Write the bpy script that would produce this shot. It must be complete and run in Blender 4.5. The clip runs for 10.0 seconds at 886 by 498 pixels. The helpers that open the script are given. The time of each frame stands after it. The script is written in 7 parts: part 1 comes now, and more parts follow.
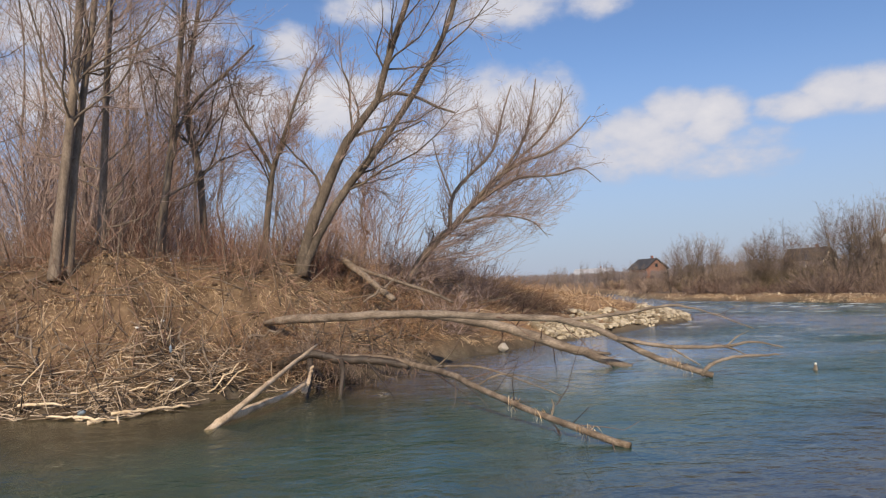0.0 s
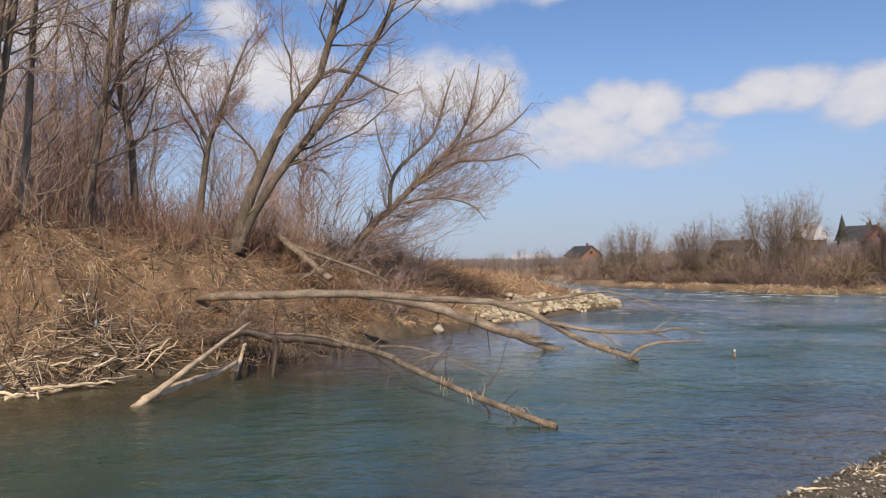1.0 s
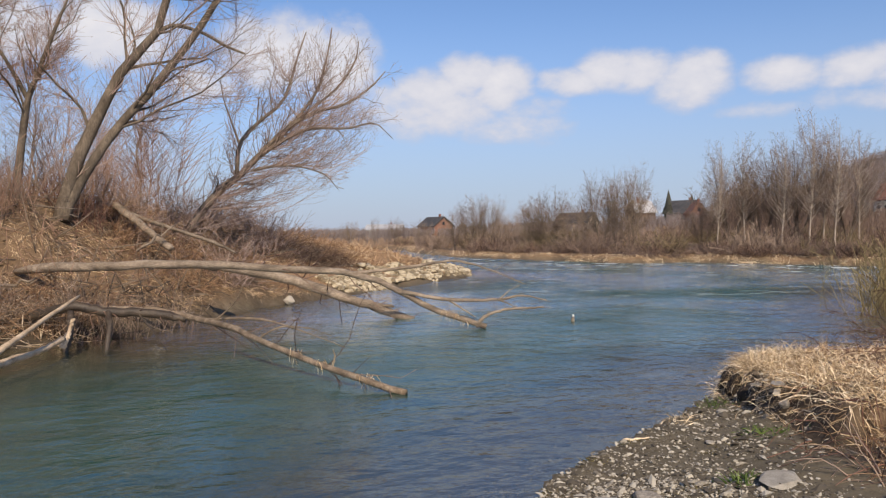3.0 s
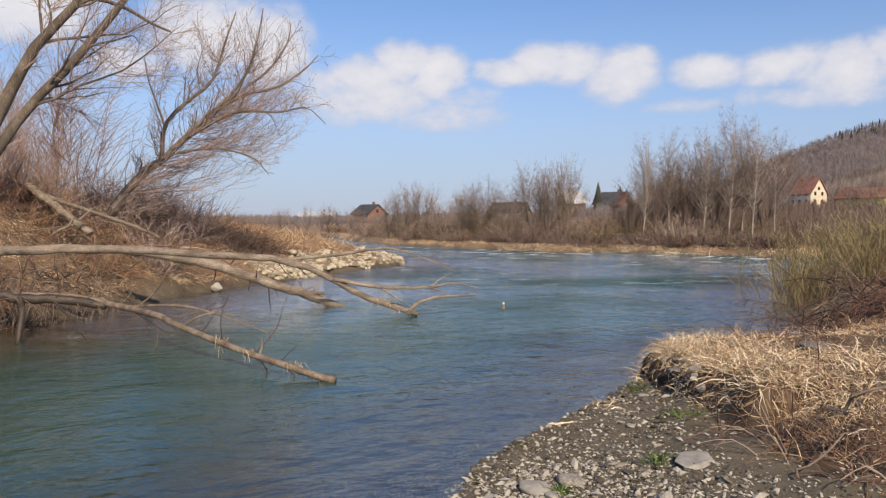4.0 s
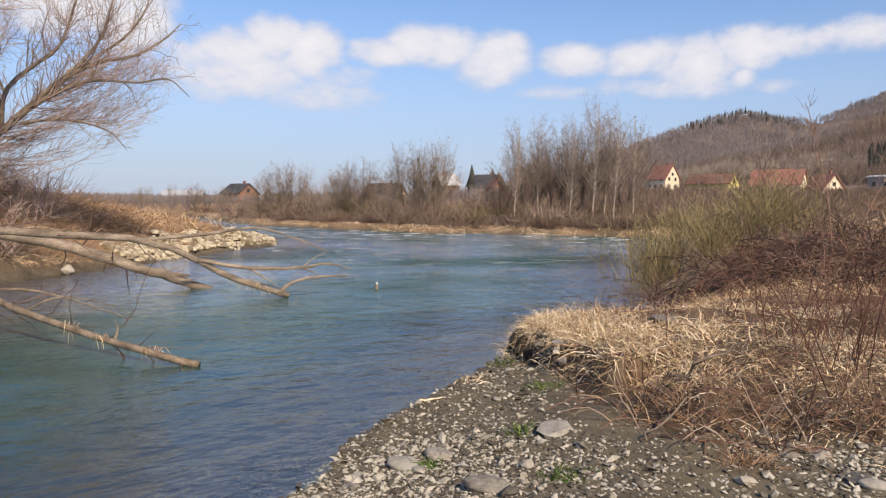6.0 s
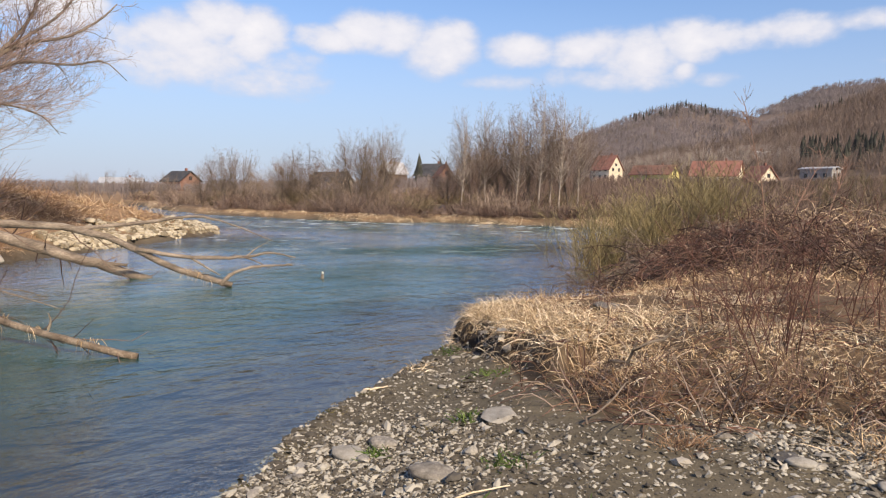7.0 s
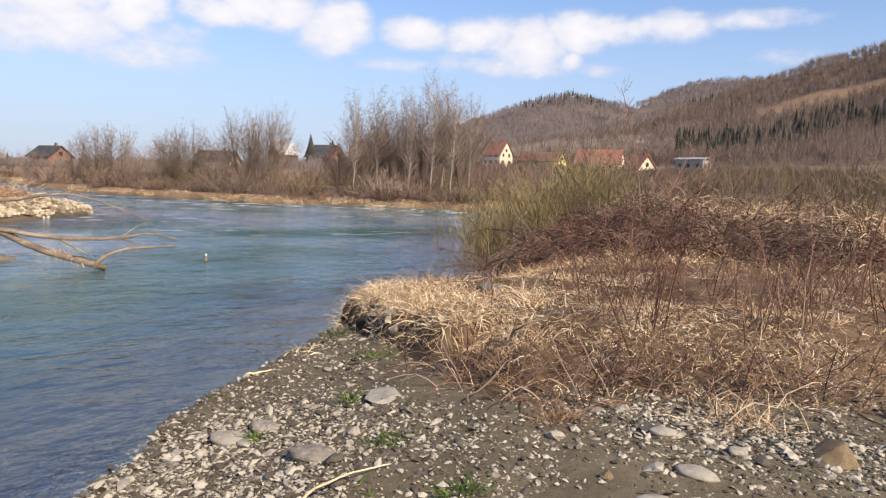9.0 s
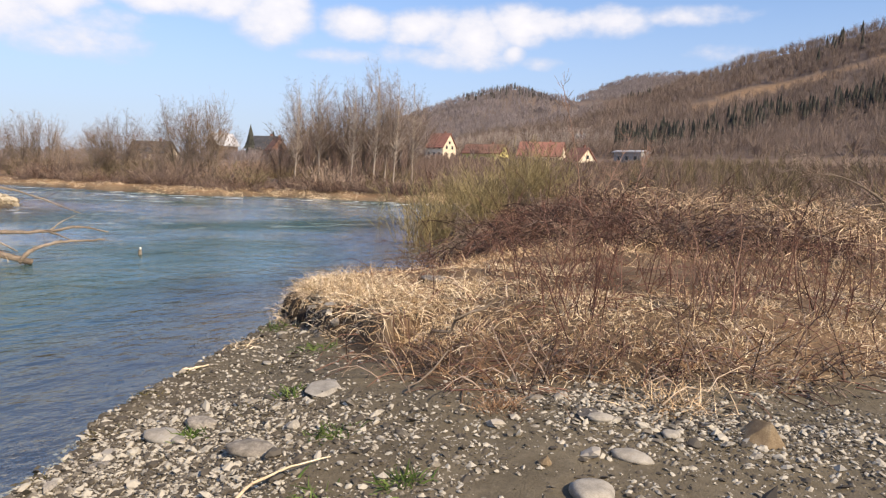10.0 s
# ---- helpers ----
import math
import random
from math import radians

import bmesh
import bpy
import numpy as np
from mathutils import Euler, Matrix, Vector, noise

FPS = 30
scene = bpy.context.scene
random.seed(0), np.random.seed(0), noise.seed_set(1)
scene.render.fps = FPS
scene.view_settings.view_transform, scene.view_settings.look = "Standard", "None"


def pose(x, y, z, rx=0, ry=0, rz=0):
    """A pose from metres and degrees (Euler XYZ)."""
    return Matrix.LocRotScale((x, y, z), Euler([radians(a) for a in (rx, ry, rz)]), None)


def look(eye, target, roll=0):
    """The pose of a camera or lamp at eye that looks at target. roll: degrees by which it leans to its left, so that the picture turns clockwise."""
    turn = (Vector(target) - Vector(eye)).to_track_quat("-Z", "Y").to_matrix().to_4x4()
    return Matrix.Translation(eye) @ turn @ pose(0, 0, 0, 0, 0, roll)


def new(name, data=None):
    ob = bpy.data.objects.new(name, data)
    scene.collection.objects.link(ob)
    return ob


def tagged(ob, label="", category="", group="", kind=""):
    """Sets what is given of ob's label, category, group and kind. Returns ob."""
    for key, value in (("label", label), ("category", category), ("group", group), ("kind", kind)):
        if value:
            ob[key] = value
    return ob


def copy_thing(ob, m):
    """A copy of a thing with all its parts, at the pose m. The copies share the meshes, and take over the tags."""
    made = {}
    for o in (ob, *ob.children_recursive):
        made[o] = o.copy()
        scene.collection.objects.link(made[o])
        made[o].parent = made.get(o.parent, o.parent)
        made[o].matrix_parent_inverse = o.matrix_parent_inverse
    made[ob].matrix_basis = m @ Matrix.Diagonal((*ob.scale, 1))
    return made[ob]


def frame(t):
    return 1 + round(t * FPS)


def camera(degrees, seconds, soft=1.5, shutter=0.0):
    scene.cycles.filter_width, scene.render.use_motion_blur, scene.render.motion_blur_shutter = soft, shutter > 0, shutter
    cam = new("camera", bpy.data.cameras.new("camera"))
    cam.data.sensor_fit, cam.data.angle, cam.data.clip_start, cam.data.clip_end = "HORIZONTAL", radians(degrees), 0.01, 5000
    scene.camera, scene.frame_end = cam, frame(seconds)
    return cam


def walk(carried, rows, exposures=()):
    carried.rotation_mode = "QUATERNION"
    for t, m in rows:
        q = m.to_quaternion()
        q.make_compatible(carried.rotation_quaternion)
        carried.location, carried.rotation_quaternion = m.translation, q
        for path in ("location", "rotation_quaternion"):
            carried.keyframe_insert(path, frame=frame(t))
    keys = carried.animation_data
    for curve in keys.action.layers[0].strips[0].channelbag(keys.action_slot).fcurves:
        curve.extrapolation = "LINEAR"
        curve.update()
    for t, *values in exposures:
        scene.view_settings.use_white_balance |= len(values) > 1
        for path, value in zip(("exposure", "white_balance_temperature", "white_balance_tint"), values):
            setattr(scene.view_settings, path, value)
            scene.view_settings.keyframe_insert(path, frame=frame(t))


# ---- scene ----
cam = camera(64.21, 10.0, soft=1.25)
PATH = [
    (0, pose(0.000, 0.000, 1.900, 93.096, 2.023, 0.109)),
    (0.5, pose(0.007, 0.001, 1.902, 92.131, 1.075, -2.341)),
    (1, pose(0.025, -0.043, 1.893, 91.512, 0.418, -4.875)),
    (1.5, pose(0.031, -0.027, 1.891, 90.914, -0.139, -7.811)),
    (2, pose(0.048, -0.028, 1.884, 90.337, 0.125, -10.563)),
    (2.5, pose(0.060, -0.011, 1.877, 89.667, 0.438, -13.681)),
    (4, pose(0.110, -0.005, 1.860, 88.097, -0.409, -22.035)),
    (4.5, pose(0.127, -0.009, 1.851, 87.748, -0.495, -24.655)),
    (5, pose(0.140, -0.009, 1.849, 87.358, -0.690, -27.423)),
    (5.5, pose(0.165, 0.009, 1.834, 87.059, -0.895, -29.697)),
    (6, pose(0.170, -0.002, 1.833, 86.681, -0.845, -32.089)),
    (7.5, pose(0.205, -0.015, 1.823, 85.443, -1.349, -38.390)),
    (8, pose(0.216, -0.032, 1.819, 85.033, -1.639, -40.571)),
    (8.5, pose(0.223, -0.043, 1.821, 84.866, -1.965, -42.717)),
    (9, pose(0.224, -0.055, 1.820, 84.756, -2.149, -44.978)),
    (9.5, pose(0.235, -0.064, 1.815, 84.610, -2.394, -47.153)),
    (10, pose(0.251, -0.066, 1.809, 84.288, -2.204, -49.537)),
]
walk(cam, PATH, exposures=[(0, -0.18, 7000, 10), (2.5, -0.1, 7000, 10), (4, -0.02, 7050, 10), (7.5, 0.2, 7150, 10), (10, 0.32, 7200, 10)])

# ---- world and sun ----
SUN_AZ, SUN_EL = 186.0, 38.0


def node(nt, kind, links=(), **values):
    n = nt.nodes.new(kind)
    if "operation" in values:
        n.operation, n.use_clamp = values["operation"], values["use_clamp"]
    if "data_type" in values:
        n.data_type = values["data_type"]
    if "blend_type" in values:
        n.blend_type = values["blend_type"]
    if "interpolation_type" in values:
        n.interpolation_type = values["interpolation_type"]
    if "attribute_name" in values:
        n.attribute_name = values["attribute_name"]
    for slot, value in links:
        if isinstance(value, bpy.types.NodeSocket):
            nt.links.new(value, n.inputs[slot])
        else:
            n.inputs[slot].default_value = value
    return n


def calc(nt, op, a, b=None, c=None, clamp=False):
    links = [(0, a)] + ([(1, b)] if b is not None else []) + ([(2, c)] if c is not None else [])
    return node(nt, "ShaderNodeMath", links, operation=op, use_clamp=clamp).outputs[0]


def make_world():
    world = bpy.data.worlds.new("sky")
    scene.world = world
    world.use_nodes = True
    nt = world.node_tree
    nt.nodes.clear()
    out = node(nt, "ShaderNodeOutputWorld")
    sky = node(nt, "ShaderNodeTexSky")
    sky.sky_type, sky.sun_disc, sky.sun_elevation, sky.sun_rotation = "NISHITA", False, radians(SUN_EL), radians(SUN_AZ)
    sky.altitude, sky.air_density, sky.dust_density, sky.ozone_density = 300.0, 1.1, 0.5, 2.0
    tinted = node(nt, "ShaderNodeMix", [(0, 1.0), (6, sky.outputs[0]), (7, (0.92, 1.10, 1.42, 1))], data_type="RGBA", blend_type="MULTIPLY").outputs[2]
    blue = node(nt, "ShaderNodeBackground", [(0, tinted), (1, 0.11)])
    way = node(nt, "ShaderNodeTexCoord").outputs["Generated"]
    xyz = node(nt, "ShaderNodeSeparateXYZ", [(0, way)]).outputs
    az = calc(nt, "MULTIPLY", calc(nt, "ARCTAN2", xyz[0], xyz[1]), 57.2958)
    el = calc(nt, "MULTIPLY", calc(nt, "ARCSINE", xyz[2]), 57.2958)
    flat = node(nt, "ShaderNodeCombineXYZ", [(0, az), (1, calc(nt, "MULTIPLY", el, 1.5))]).outputs[0]
    big = node(nt, "ShaderNodeTexNoise", [("Vector", flat), ("Scale", 0.16), ("Detail", 7.0), ("Roughness", 0.58)]).outputs[0]
    fine = node(nt, "ShaderNodeTexNoise", [("Vector", flat), ("Scale", 0.55), ("Detail", 5.0), ("Roughness", 0.55)]).outputs[0]
    # cumulus heaps: azimuth, elevation, half width, half height, weight
    heaps = [(16.0, 11.7, 4.0, 2.2, 1), (18.7, 12.7, 3.4, 2.1, 1), (21.4, 11.9, 3.2, 2.4, 1), (23.9, 10.2, 3.7, 1.2, 0.6), (20.3, 8.6, 4.8, 1.2, 0.45), (26.9, 12.1, 3.2, 1.3, 0.85), (30.0, 12.9, 3.2, 1.7, 1), (32.7, 12.7, 3.2, 1.9, 1),
             (35.8, 11.8, 3.7, 2.4, 1), (37.5, 12.3, 1.8, 1.8, 0.9), (42.4, 11.7, 3.4, 1.4, 0.85), (48.0, 11.6, 4.0, 1.8, 1), (51.3, 10.9, 4.0, 2.2, 1), (50.3, 9.6, 5.8, 1.2, 0.6), (55.3, 11.9, 3.4, 1.8, 0.95), (4.2, 14.3, 5.8, 3.4, 1.1),
             (8.5, 13.6, 3.7, 3.7, 0.9), (-1.9, 11.8, 2.9, 1.7, 0.85), (-11.6, 19.1, 2.7, 1.9, 0.9), (5.6, 21.5, 6.3, 1.8, 0.75), (-6.0, 22.0, 4.2, 1.6, 0.6), (12.9, 21.4, 3.2, 1.2, 0.6), (-28.7, 18.9, 6.9, 2.6, 0.9), (-14.8, 14.5, 4.8, 2.9, 1),
             (-8.1, 15.0, 5.8, 3.2, 1), (-23.0, 16.5, 6.3, 3.2, 0.9), (-30.1, 14.3, 4.8, 3.2, 0.8), (-19.8, 19.6, 4.8, 2.1, 0.6), (15.7, 10.2, 6.9, 2.6, 0.85), (23.1, 8.9, 4.8, 1.6, 0.5), (57.9, 12.1, 4.2, 1.4, 0.9), (61.6, 12.2, 4.0, 1.4, 0.85),
             (54.7, 9.8, 1.2, 1.0, 0.7), (56.8, 9.2, 2.1, 0.6, 0.45), (68.1, 12.6, 4.8, 0.8, 0.5), (70.0, 10.0, 3.2, 0.7, 0.5), (41.0, 9.1, 3.2, 0.6, 0.4),
             (110.0, 16.0, 14.0, 5.0, 0.9), (-60.0, 18.0, 15.0, 6.0, 0.9), (170.0, 20.0, 16.0, 6.0, 0.8), (-120.0, 22.0, 18.0, 7.0, 0.9)]
    heap = None
    for a, e, wa, we, weight in heaps:
        dx = calc(nt, "DIVIDE", calc(nt, "SUBTRACT", az, a), wa)
        dy = calc(nt, "DIVIDE", calc(nt, "SUBTRACT", el, e), we)
        d2 = calc(nt, "ADD", calc(nt, "MULTIPLY", dx, dx), calc(nt, "MULTIPLY", dy, dy))
        lump = calc(nt, "MULTIPLY", calc(nt, "SUBTRACT", 1.0, d2), weight)
        heap = lump if heap is None else calc(nt, "MAXIMUM", heap, lump)
    heap = calc(nt, "MAXIMUM", heap, -1.2)
    edge = calc(nt, "ADD", heap, calc(nt, "MULTIPLY", calc(nt, "SUBTRACT", big, 0.5), 1.5))
    edge = calc(nt, "ADD", edge, calc(nt, "MULTIPLY", calc(nt, "SUBTRACT", fine, 0.5), 0.9))
    cover = node(nt, "ShaderNodeMapRange", [(0, edge), (1, -0.16), (2, 0.78), (3, 0.0), (4, 0.95)], interpolation_type="SMOOTHSTEP").outputs[0]
    shade = node(nt, "ShaderNodeMapRange", [(0, edge), (1, 0.1), (2, 1.3), (3, 0.0), (4, 1.0)]).outputs[0]
    tint = node(nt, "ShaderNodeMix", [(0, shade), (6, (0.58, 0.64, 0.83, 1)), (7, (0.90, 0.905, 0.985, 1))], data_type="RGBA").outputs[2]
    white = node(nt, "ShaderNodeBackground", [(0, tint), (1, 0.95)])
    # pale haze low over the land
    haze = node(nt, "ShaderNodeMapRange", [(0, el), (1, -1.0), (2, 19.0), (3, 0.85), (4, 0.0)], interpolation_type="SMOOTHSTEP").outputs[0]
    pale = node(nt, "ShaderNodeBackground", [(0, (0.53, 0.635, 0.93, 1)), (1, 0.74)])
    low = node(nt, "ShaderNodeMixShader", [(0, haze), (1, blue.outputs[0]), (2, pale.outputs[0])])
    mix = node(nt, "ShaderNodeMixShader", [(0, cover), (1, low.outputs[0]), (2, white.outputs[0])])
    nt.links.new(mix.outputs[0], out.inputs[0])


make_world()
sun = new("sun", bpy.data.lights.new("sun", "SUN"))
sun.data.energy, sun.data.angle, sun.data.color = 5.0, radians(0.6), (1.0, 0.86, 0.69)
sun_way = Vector((math.sin(radians(SUN_AZ)) * math.cos(radians(SUN_EL)), math.cos(radians(SUN_AZ)) * math.cos(radians(SUN_EL)), math.sin(radians(SUN_EL))))
sun.matrix_world = look(sun_way * 50, (0, 0, 0))

# ---- materials ----


def material(name, dark, mid, light, scale=6.0, stretch=(1, 1, 1), rough=0.85, bump=0.3, depth=0.01, per="none", spread=0.25, fine=7.0, spec=0.3):
    """Three tones mixed by a coarse and a fine noise in object space, with relief; per: vary by island or by object."""
    m = bpy.data.materials.new(name)
    m.use_nodes = True
    nt = m.node_tree
    bsdf = nt.nodes["Principled BSDF"]
    where = node(nt, "ShaderNodeTexCoord").outputs["Object"]
    where = node(nt, "ShaderNodeMapping", [(0, where), (3, stretch)]).outputs[0]
    coarse = node(nt, "ShaderNodeTexNoise", [("Vector", where), ("Scale", scale), ("Detail", 4.0)]).outputs[0]
    grain = node(nt, "ShaderNodeTexNoise", [("Vector", where), ("Scale", scale * fine), ("Detail", 6.0), ("Roughness", 0.65)]).outputs[0]
    both = calc(nt, "ADD", calc(nt, "MULTIPLY", coarse, 0.55), calc(nt, "MULTIPLY", grain, 0.45))
    if per != "none":
        if per == "island":
            chance = node(nt, "ShaderNodeNewGeometry").outputs["Random Per Island"]
        else:
            chance = node(nt, "ShaderNodeObjectInfo").outputs["Random"]
        both = calc(nt, "ADD", both, calc(nt, "MULTIPLY", calc(nt, "SUBTRACT", chance, 0.5), spread * 2))
    ramp = node(nt, "ShaderNodeValToRGB", [(0, both)])
    ramp.color_ramp.elements[0].position, ramp.color_ramp.elements[0].color = 0.32, (*dark, 1)
    ramp.color_ramp.elements[1].position, ramp.color_ramp.elements[1].color = 0.68, (*light, 1)
    ramp.color_ramp.elements.new(0.5).color = (*mid, 1)
    nt.links.new(ramp.outputs[0], bsdf.inputs["Base Color"])
    bsdf.inputs["Roughness"].default_value = rough
    bsdf.inputs["Specular IOR Level"].default_value = spec
    if bump:
        relief = node(nt, "ShaderNodeBump", [("Strength", bump), ("Distance", depth), ("Height", grain)])
        nt.links.new(relief.outputs[0], bsdf.inputs["Normal"])
    return m


def plain(name, colour, rough=0.7):
    m = bpy.data.materials.new(name)
    m.use_nodes = True
    m.node_tree.nodes["Principled BSDF"].inputs["Base Color"].default_value = (*colour, 1)
    m.node_tree.nodes["Principled BSDF"].inputs["Roughness"].default_value = rough
    return m


M_BARK = material("grey brown bark", (0.072, 0.056, 0.043), (0.175, 0.138, 0.105), (0.30, 0.24, 0.185), 5.0, (1, 1, 0.25), 0.9, 0.8, 0.03)
M_BARK_PALE = material("pale grey bark", (0.085, 0.066, 0.05), (0.205, 0.16, 0.122), (0.35, 0.285, 0.22), 7.0, (1, 1, 0.3), 0.88, 0.8, 0.02)
M_BARK_LICHEN = material("lichen bark", (0.05, 0.040, 0.030), (0.12, 0.095, 0.072), (0.23, 0.185, 0.14), 4.0, (1, 1, 0.4), 0.9, 0.5, 0.02)
M_BARK_BIRCH = material("birch bark", (0.14, 0.11, 0.09), (0.36, 0.30, 0.25), (0.55, 0.49, 0.43), 3.0, (1, 1, 1.5), 0.85, 0.2)
M_TWIG = material("brown twigs", (0.15, 0.11, 0.083), (0.265, 0.195, 0.15), (0.39, 0.30, 0.235), 2.0, per="island", spread=0.2, bump=0)
M_TWIG_FAR = material("pale brown far twigs", (0.205, 0.145, 0.122), (0.345, 0.25, 0.212), (0.49, 0.375, 0.32), 2.0, per="island", spread=0.2, bump=0)
M_TWIG_SHORE = material("ruddy far twigs", (0.095, 0.066, 0.053), (0.165, 0.117, 0.094), (0.26, 0.19, 0.157), 2.0, per="island", spread=0.2, bump=0)
M_TWIG_RED = material("reddish twigs", (0.165, 0.092, 0.065), (0.28, 0.168, 0.12), (0.41, 0.265, 0.195), 2.0, per="island", spread=0.2, bump=0)
M_TWIG_YELLOW = material("yellow willow stems", (0.13, 0.10, 0.05), (0.235, 0.185, 0.093), (0.36, 0.295, 0.155), 2.0, per="island", spread=0.2, bump=0)
M_TWIG_OLIVE = material("olive far twigs", (0.085, 0.066, 0.038), (0.15, 0.117, 0.066), (0.23, 0.183, 0.108), 2.0, per="island", spread=0.2, bump=0)
M_DRIFT = material("bleached driftwood", (0.20, 0.14, 0.09), (0.42, 0.315, 0.215), (0.66, 0.53, 0.39), 5.0, (1, 1, 1), 0.8, 0.6, 0.015, per="island", spread=0.32)
M_STRIPPED = material("half stripped bark", (0.07, 0.05, 0.036), (0.20, 0.15, 0.105), (0.42, 0.335, 0.245), 5.0, (1, 1, 1), 0.82, 0.9, 0.02)
M_WET = material("wet dark wood", (0.022, 0.016, 0.011), (0.05, 0.036, 0.025), (0.10, 0.075, 0.05), 6.0, (1, 1, 1), 0.45, 0.7, 0.02, spec=0.5)
M_CANE = material("dark bramble canes", (0.05, 0.029, 0.022), (0.105, 0.062, 0.047), (0.20, 0.125, 0.095), 2.0, per="island", spread=0.3, bump=0)
M_STRAW = material("dry straw", (0.34, 0.24, 0.135), (0.66, 0.505, 0.325), (0.90, 0.75, 0.54), 3.0, per="island", spread=0.3, bump=0, rough=0.7)
M_GRASS = material("dry matted grass", (0.27, 0.168, 0.09), (0.54, 0.375, 0.215), (0.79, 0.60, 0.385), 1.2, per="island", spread=0.42, bump=0, rough=0.75)
M_GRASS_RED = material("russet dead stems", (0.155, 0.083, 0.047), (0.295, 0.172, 0.098), (0.44, 0.285, 0.17), 1.2, per="island", spread=0.3, bump=0, rough=0.75)
M_GREEN = material("fresh green weeds", (0.035, 0.06, 0.012), (0.07, 0.115, 0.025), (0.13, 0.18, 0.05), 5.0, per="island", spread=0.25, bump=0)
M_STONE = material("grey river stone", (0.10, 0.087, 0.07), (0.22, 0.194, 0.16), (0.39, 0.35, 0.292), 9.0, per="object", spread=0.34, bump=0.25, depth=0.006)
M_GRAVEL = material("mixed river gravel", (0.08, 0.068, 0.053), (0.20, 0.176, 0.14), (0.43, 0.392, 0.322), 7.0, per="island", spread=0.42, bump=0.2, depth=0.004)
M_GRAVEL_WET = material("wet river gravel", (0.03, 0.023, 0.017), (0.065, 0.052, 0.04), (0.13, 0.11, 0.09), 7.0, per="island", spread=0.35, bump=0)
M_RIPRAP = material("pale quarry stone", (0.23, 0.185, 0.12), (0.40, 0.335, 0.232), (0.54, 0.465, 0.34), 2.0, per="object", spread=0.25, bump=0.4, depth=0.02)
M_STEM_RED = material("dark red stems", (0.085, 0.04, 0.03), (0.155, 0.075, 0.055), (0.25, 0.135, 0.10), 2.0, per="island", spread=0.25, bump=0)
# Bare earth, toned down further to hold the shade under the turf edge.
M_EARTH_SHADED = material("earth darkened for shade", (0.022, 0.015, 0.010), (0.042, 0.030, 0.020), (0.085, 0.062, 0.042), 8.0, bump=0.9, depth=0.03)
M_SOIL = material("crumbly brown soil", (0.085, 0.056, 0.035), (0.16, 0.108, 0.068), (0.26, 0.185, 0.122), 9.0, per="island", spread=0.25, bump=0.9, depth=0.02)
M_BARK_FALLEN = material("mottled grey bark", (0.07, 0.053, 0.04), (0.21, 0.165, 0.125), (0.40, 0.325, 0.25), 6.0, (0.35, 1, 1), 0.88, 0.9, 0.02)
M_STONE_DARK = material("dark grey stone", (0.05, 0.045, 0.04), (0.10, 0.09, 0.08), (0.17, 0.155, 0.135), 5.0, bump=0.4, depth=0.01)
M_STONE_BROWN = material("brown stained stone", (0.11, 0.075, 0.045), (0.20, 0.145, 0.085), (0.30, 0.24, 0.16), 5.0, bump=0.4, depth=0.01)
M_STONE_PALE = material("pale smooth stone", (0.20, 0.178, 0.146), (0.325, 0.295, 0.246), (0.44, 0.405, 0.347), 5.0, bump=0.25, depth=0.006)
M_CONIFER = material("dark conifer needles", (0.02, 0.021, 0.018), (0.034, 0.035, 0.028), (0.052, 0.053, 0.042), 1.0, per="island", spread=0.3, bump=0)
# Paler, greyer version of the bare woods: distance haze put into the colour.
M_WOOD_HAZED = material("far woods greyed for haze", (0.14, 0.118, 0.116), (0.228, 0.195, 0.19), (0.315, 0.27, 0.262), 0.02, per="island", spread=0.16, bump=0)
# Nearer slope: brown, lightened a little for haze as well.
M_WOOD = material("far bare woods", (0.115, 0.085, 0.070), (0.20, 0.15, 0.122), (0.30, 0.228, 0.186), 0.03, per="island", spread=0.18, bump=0)


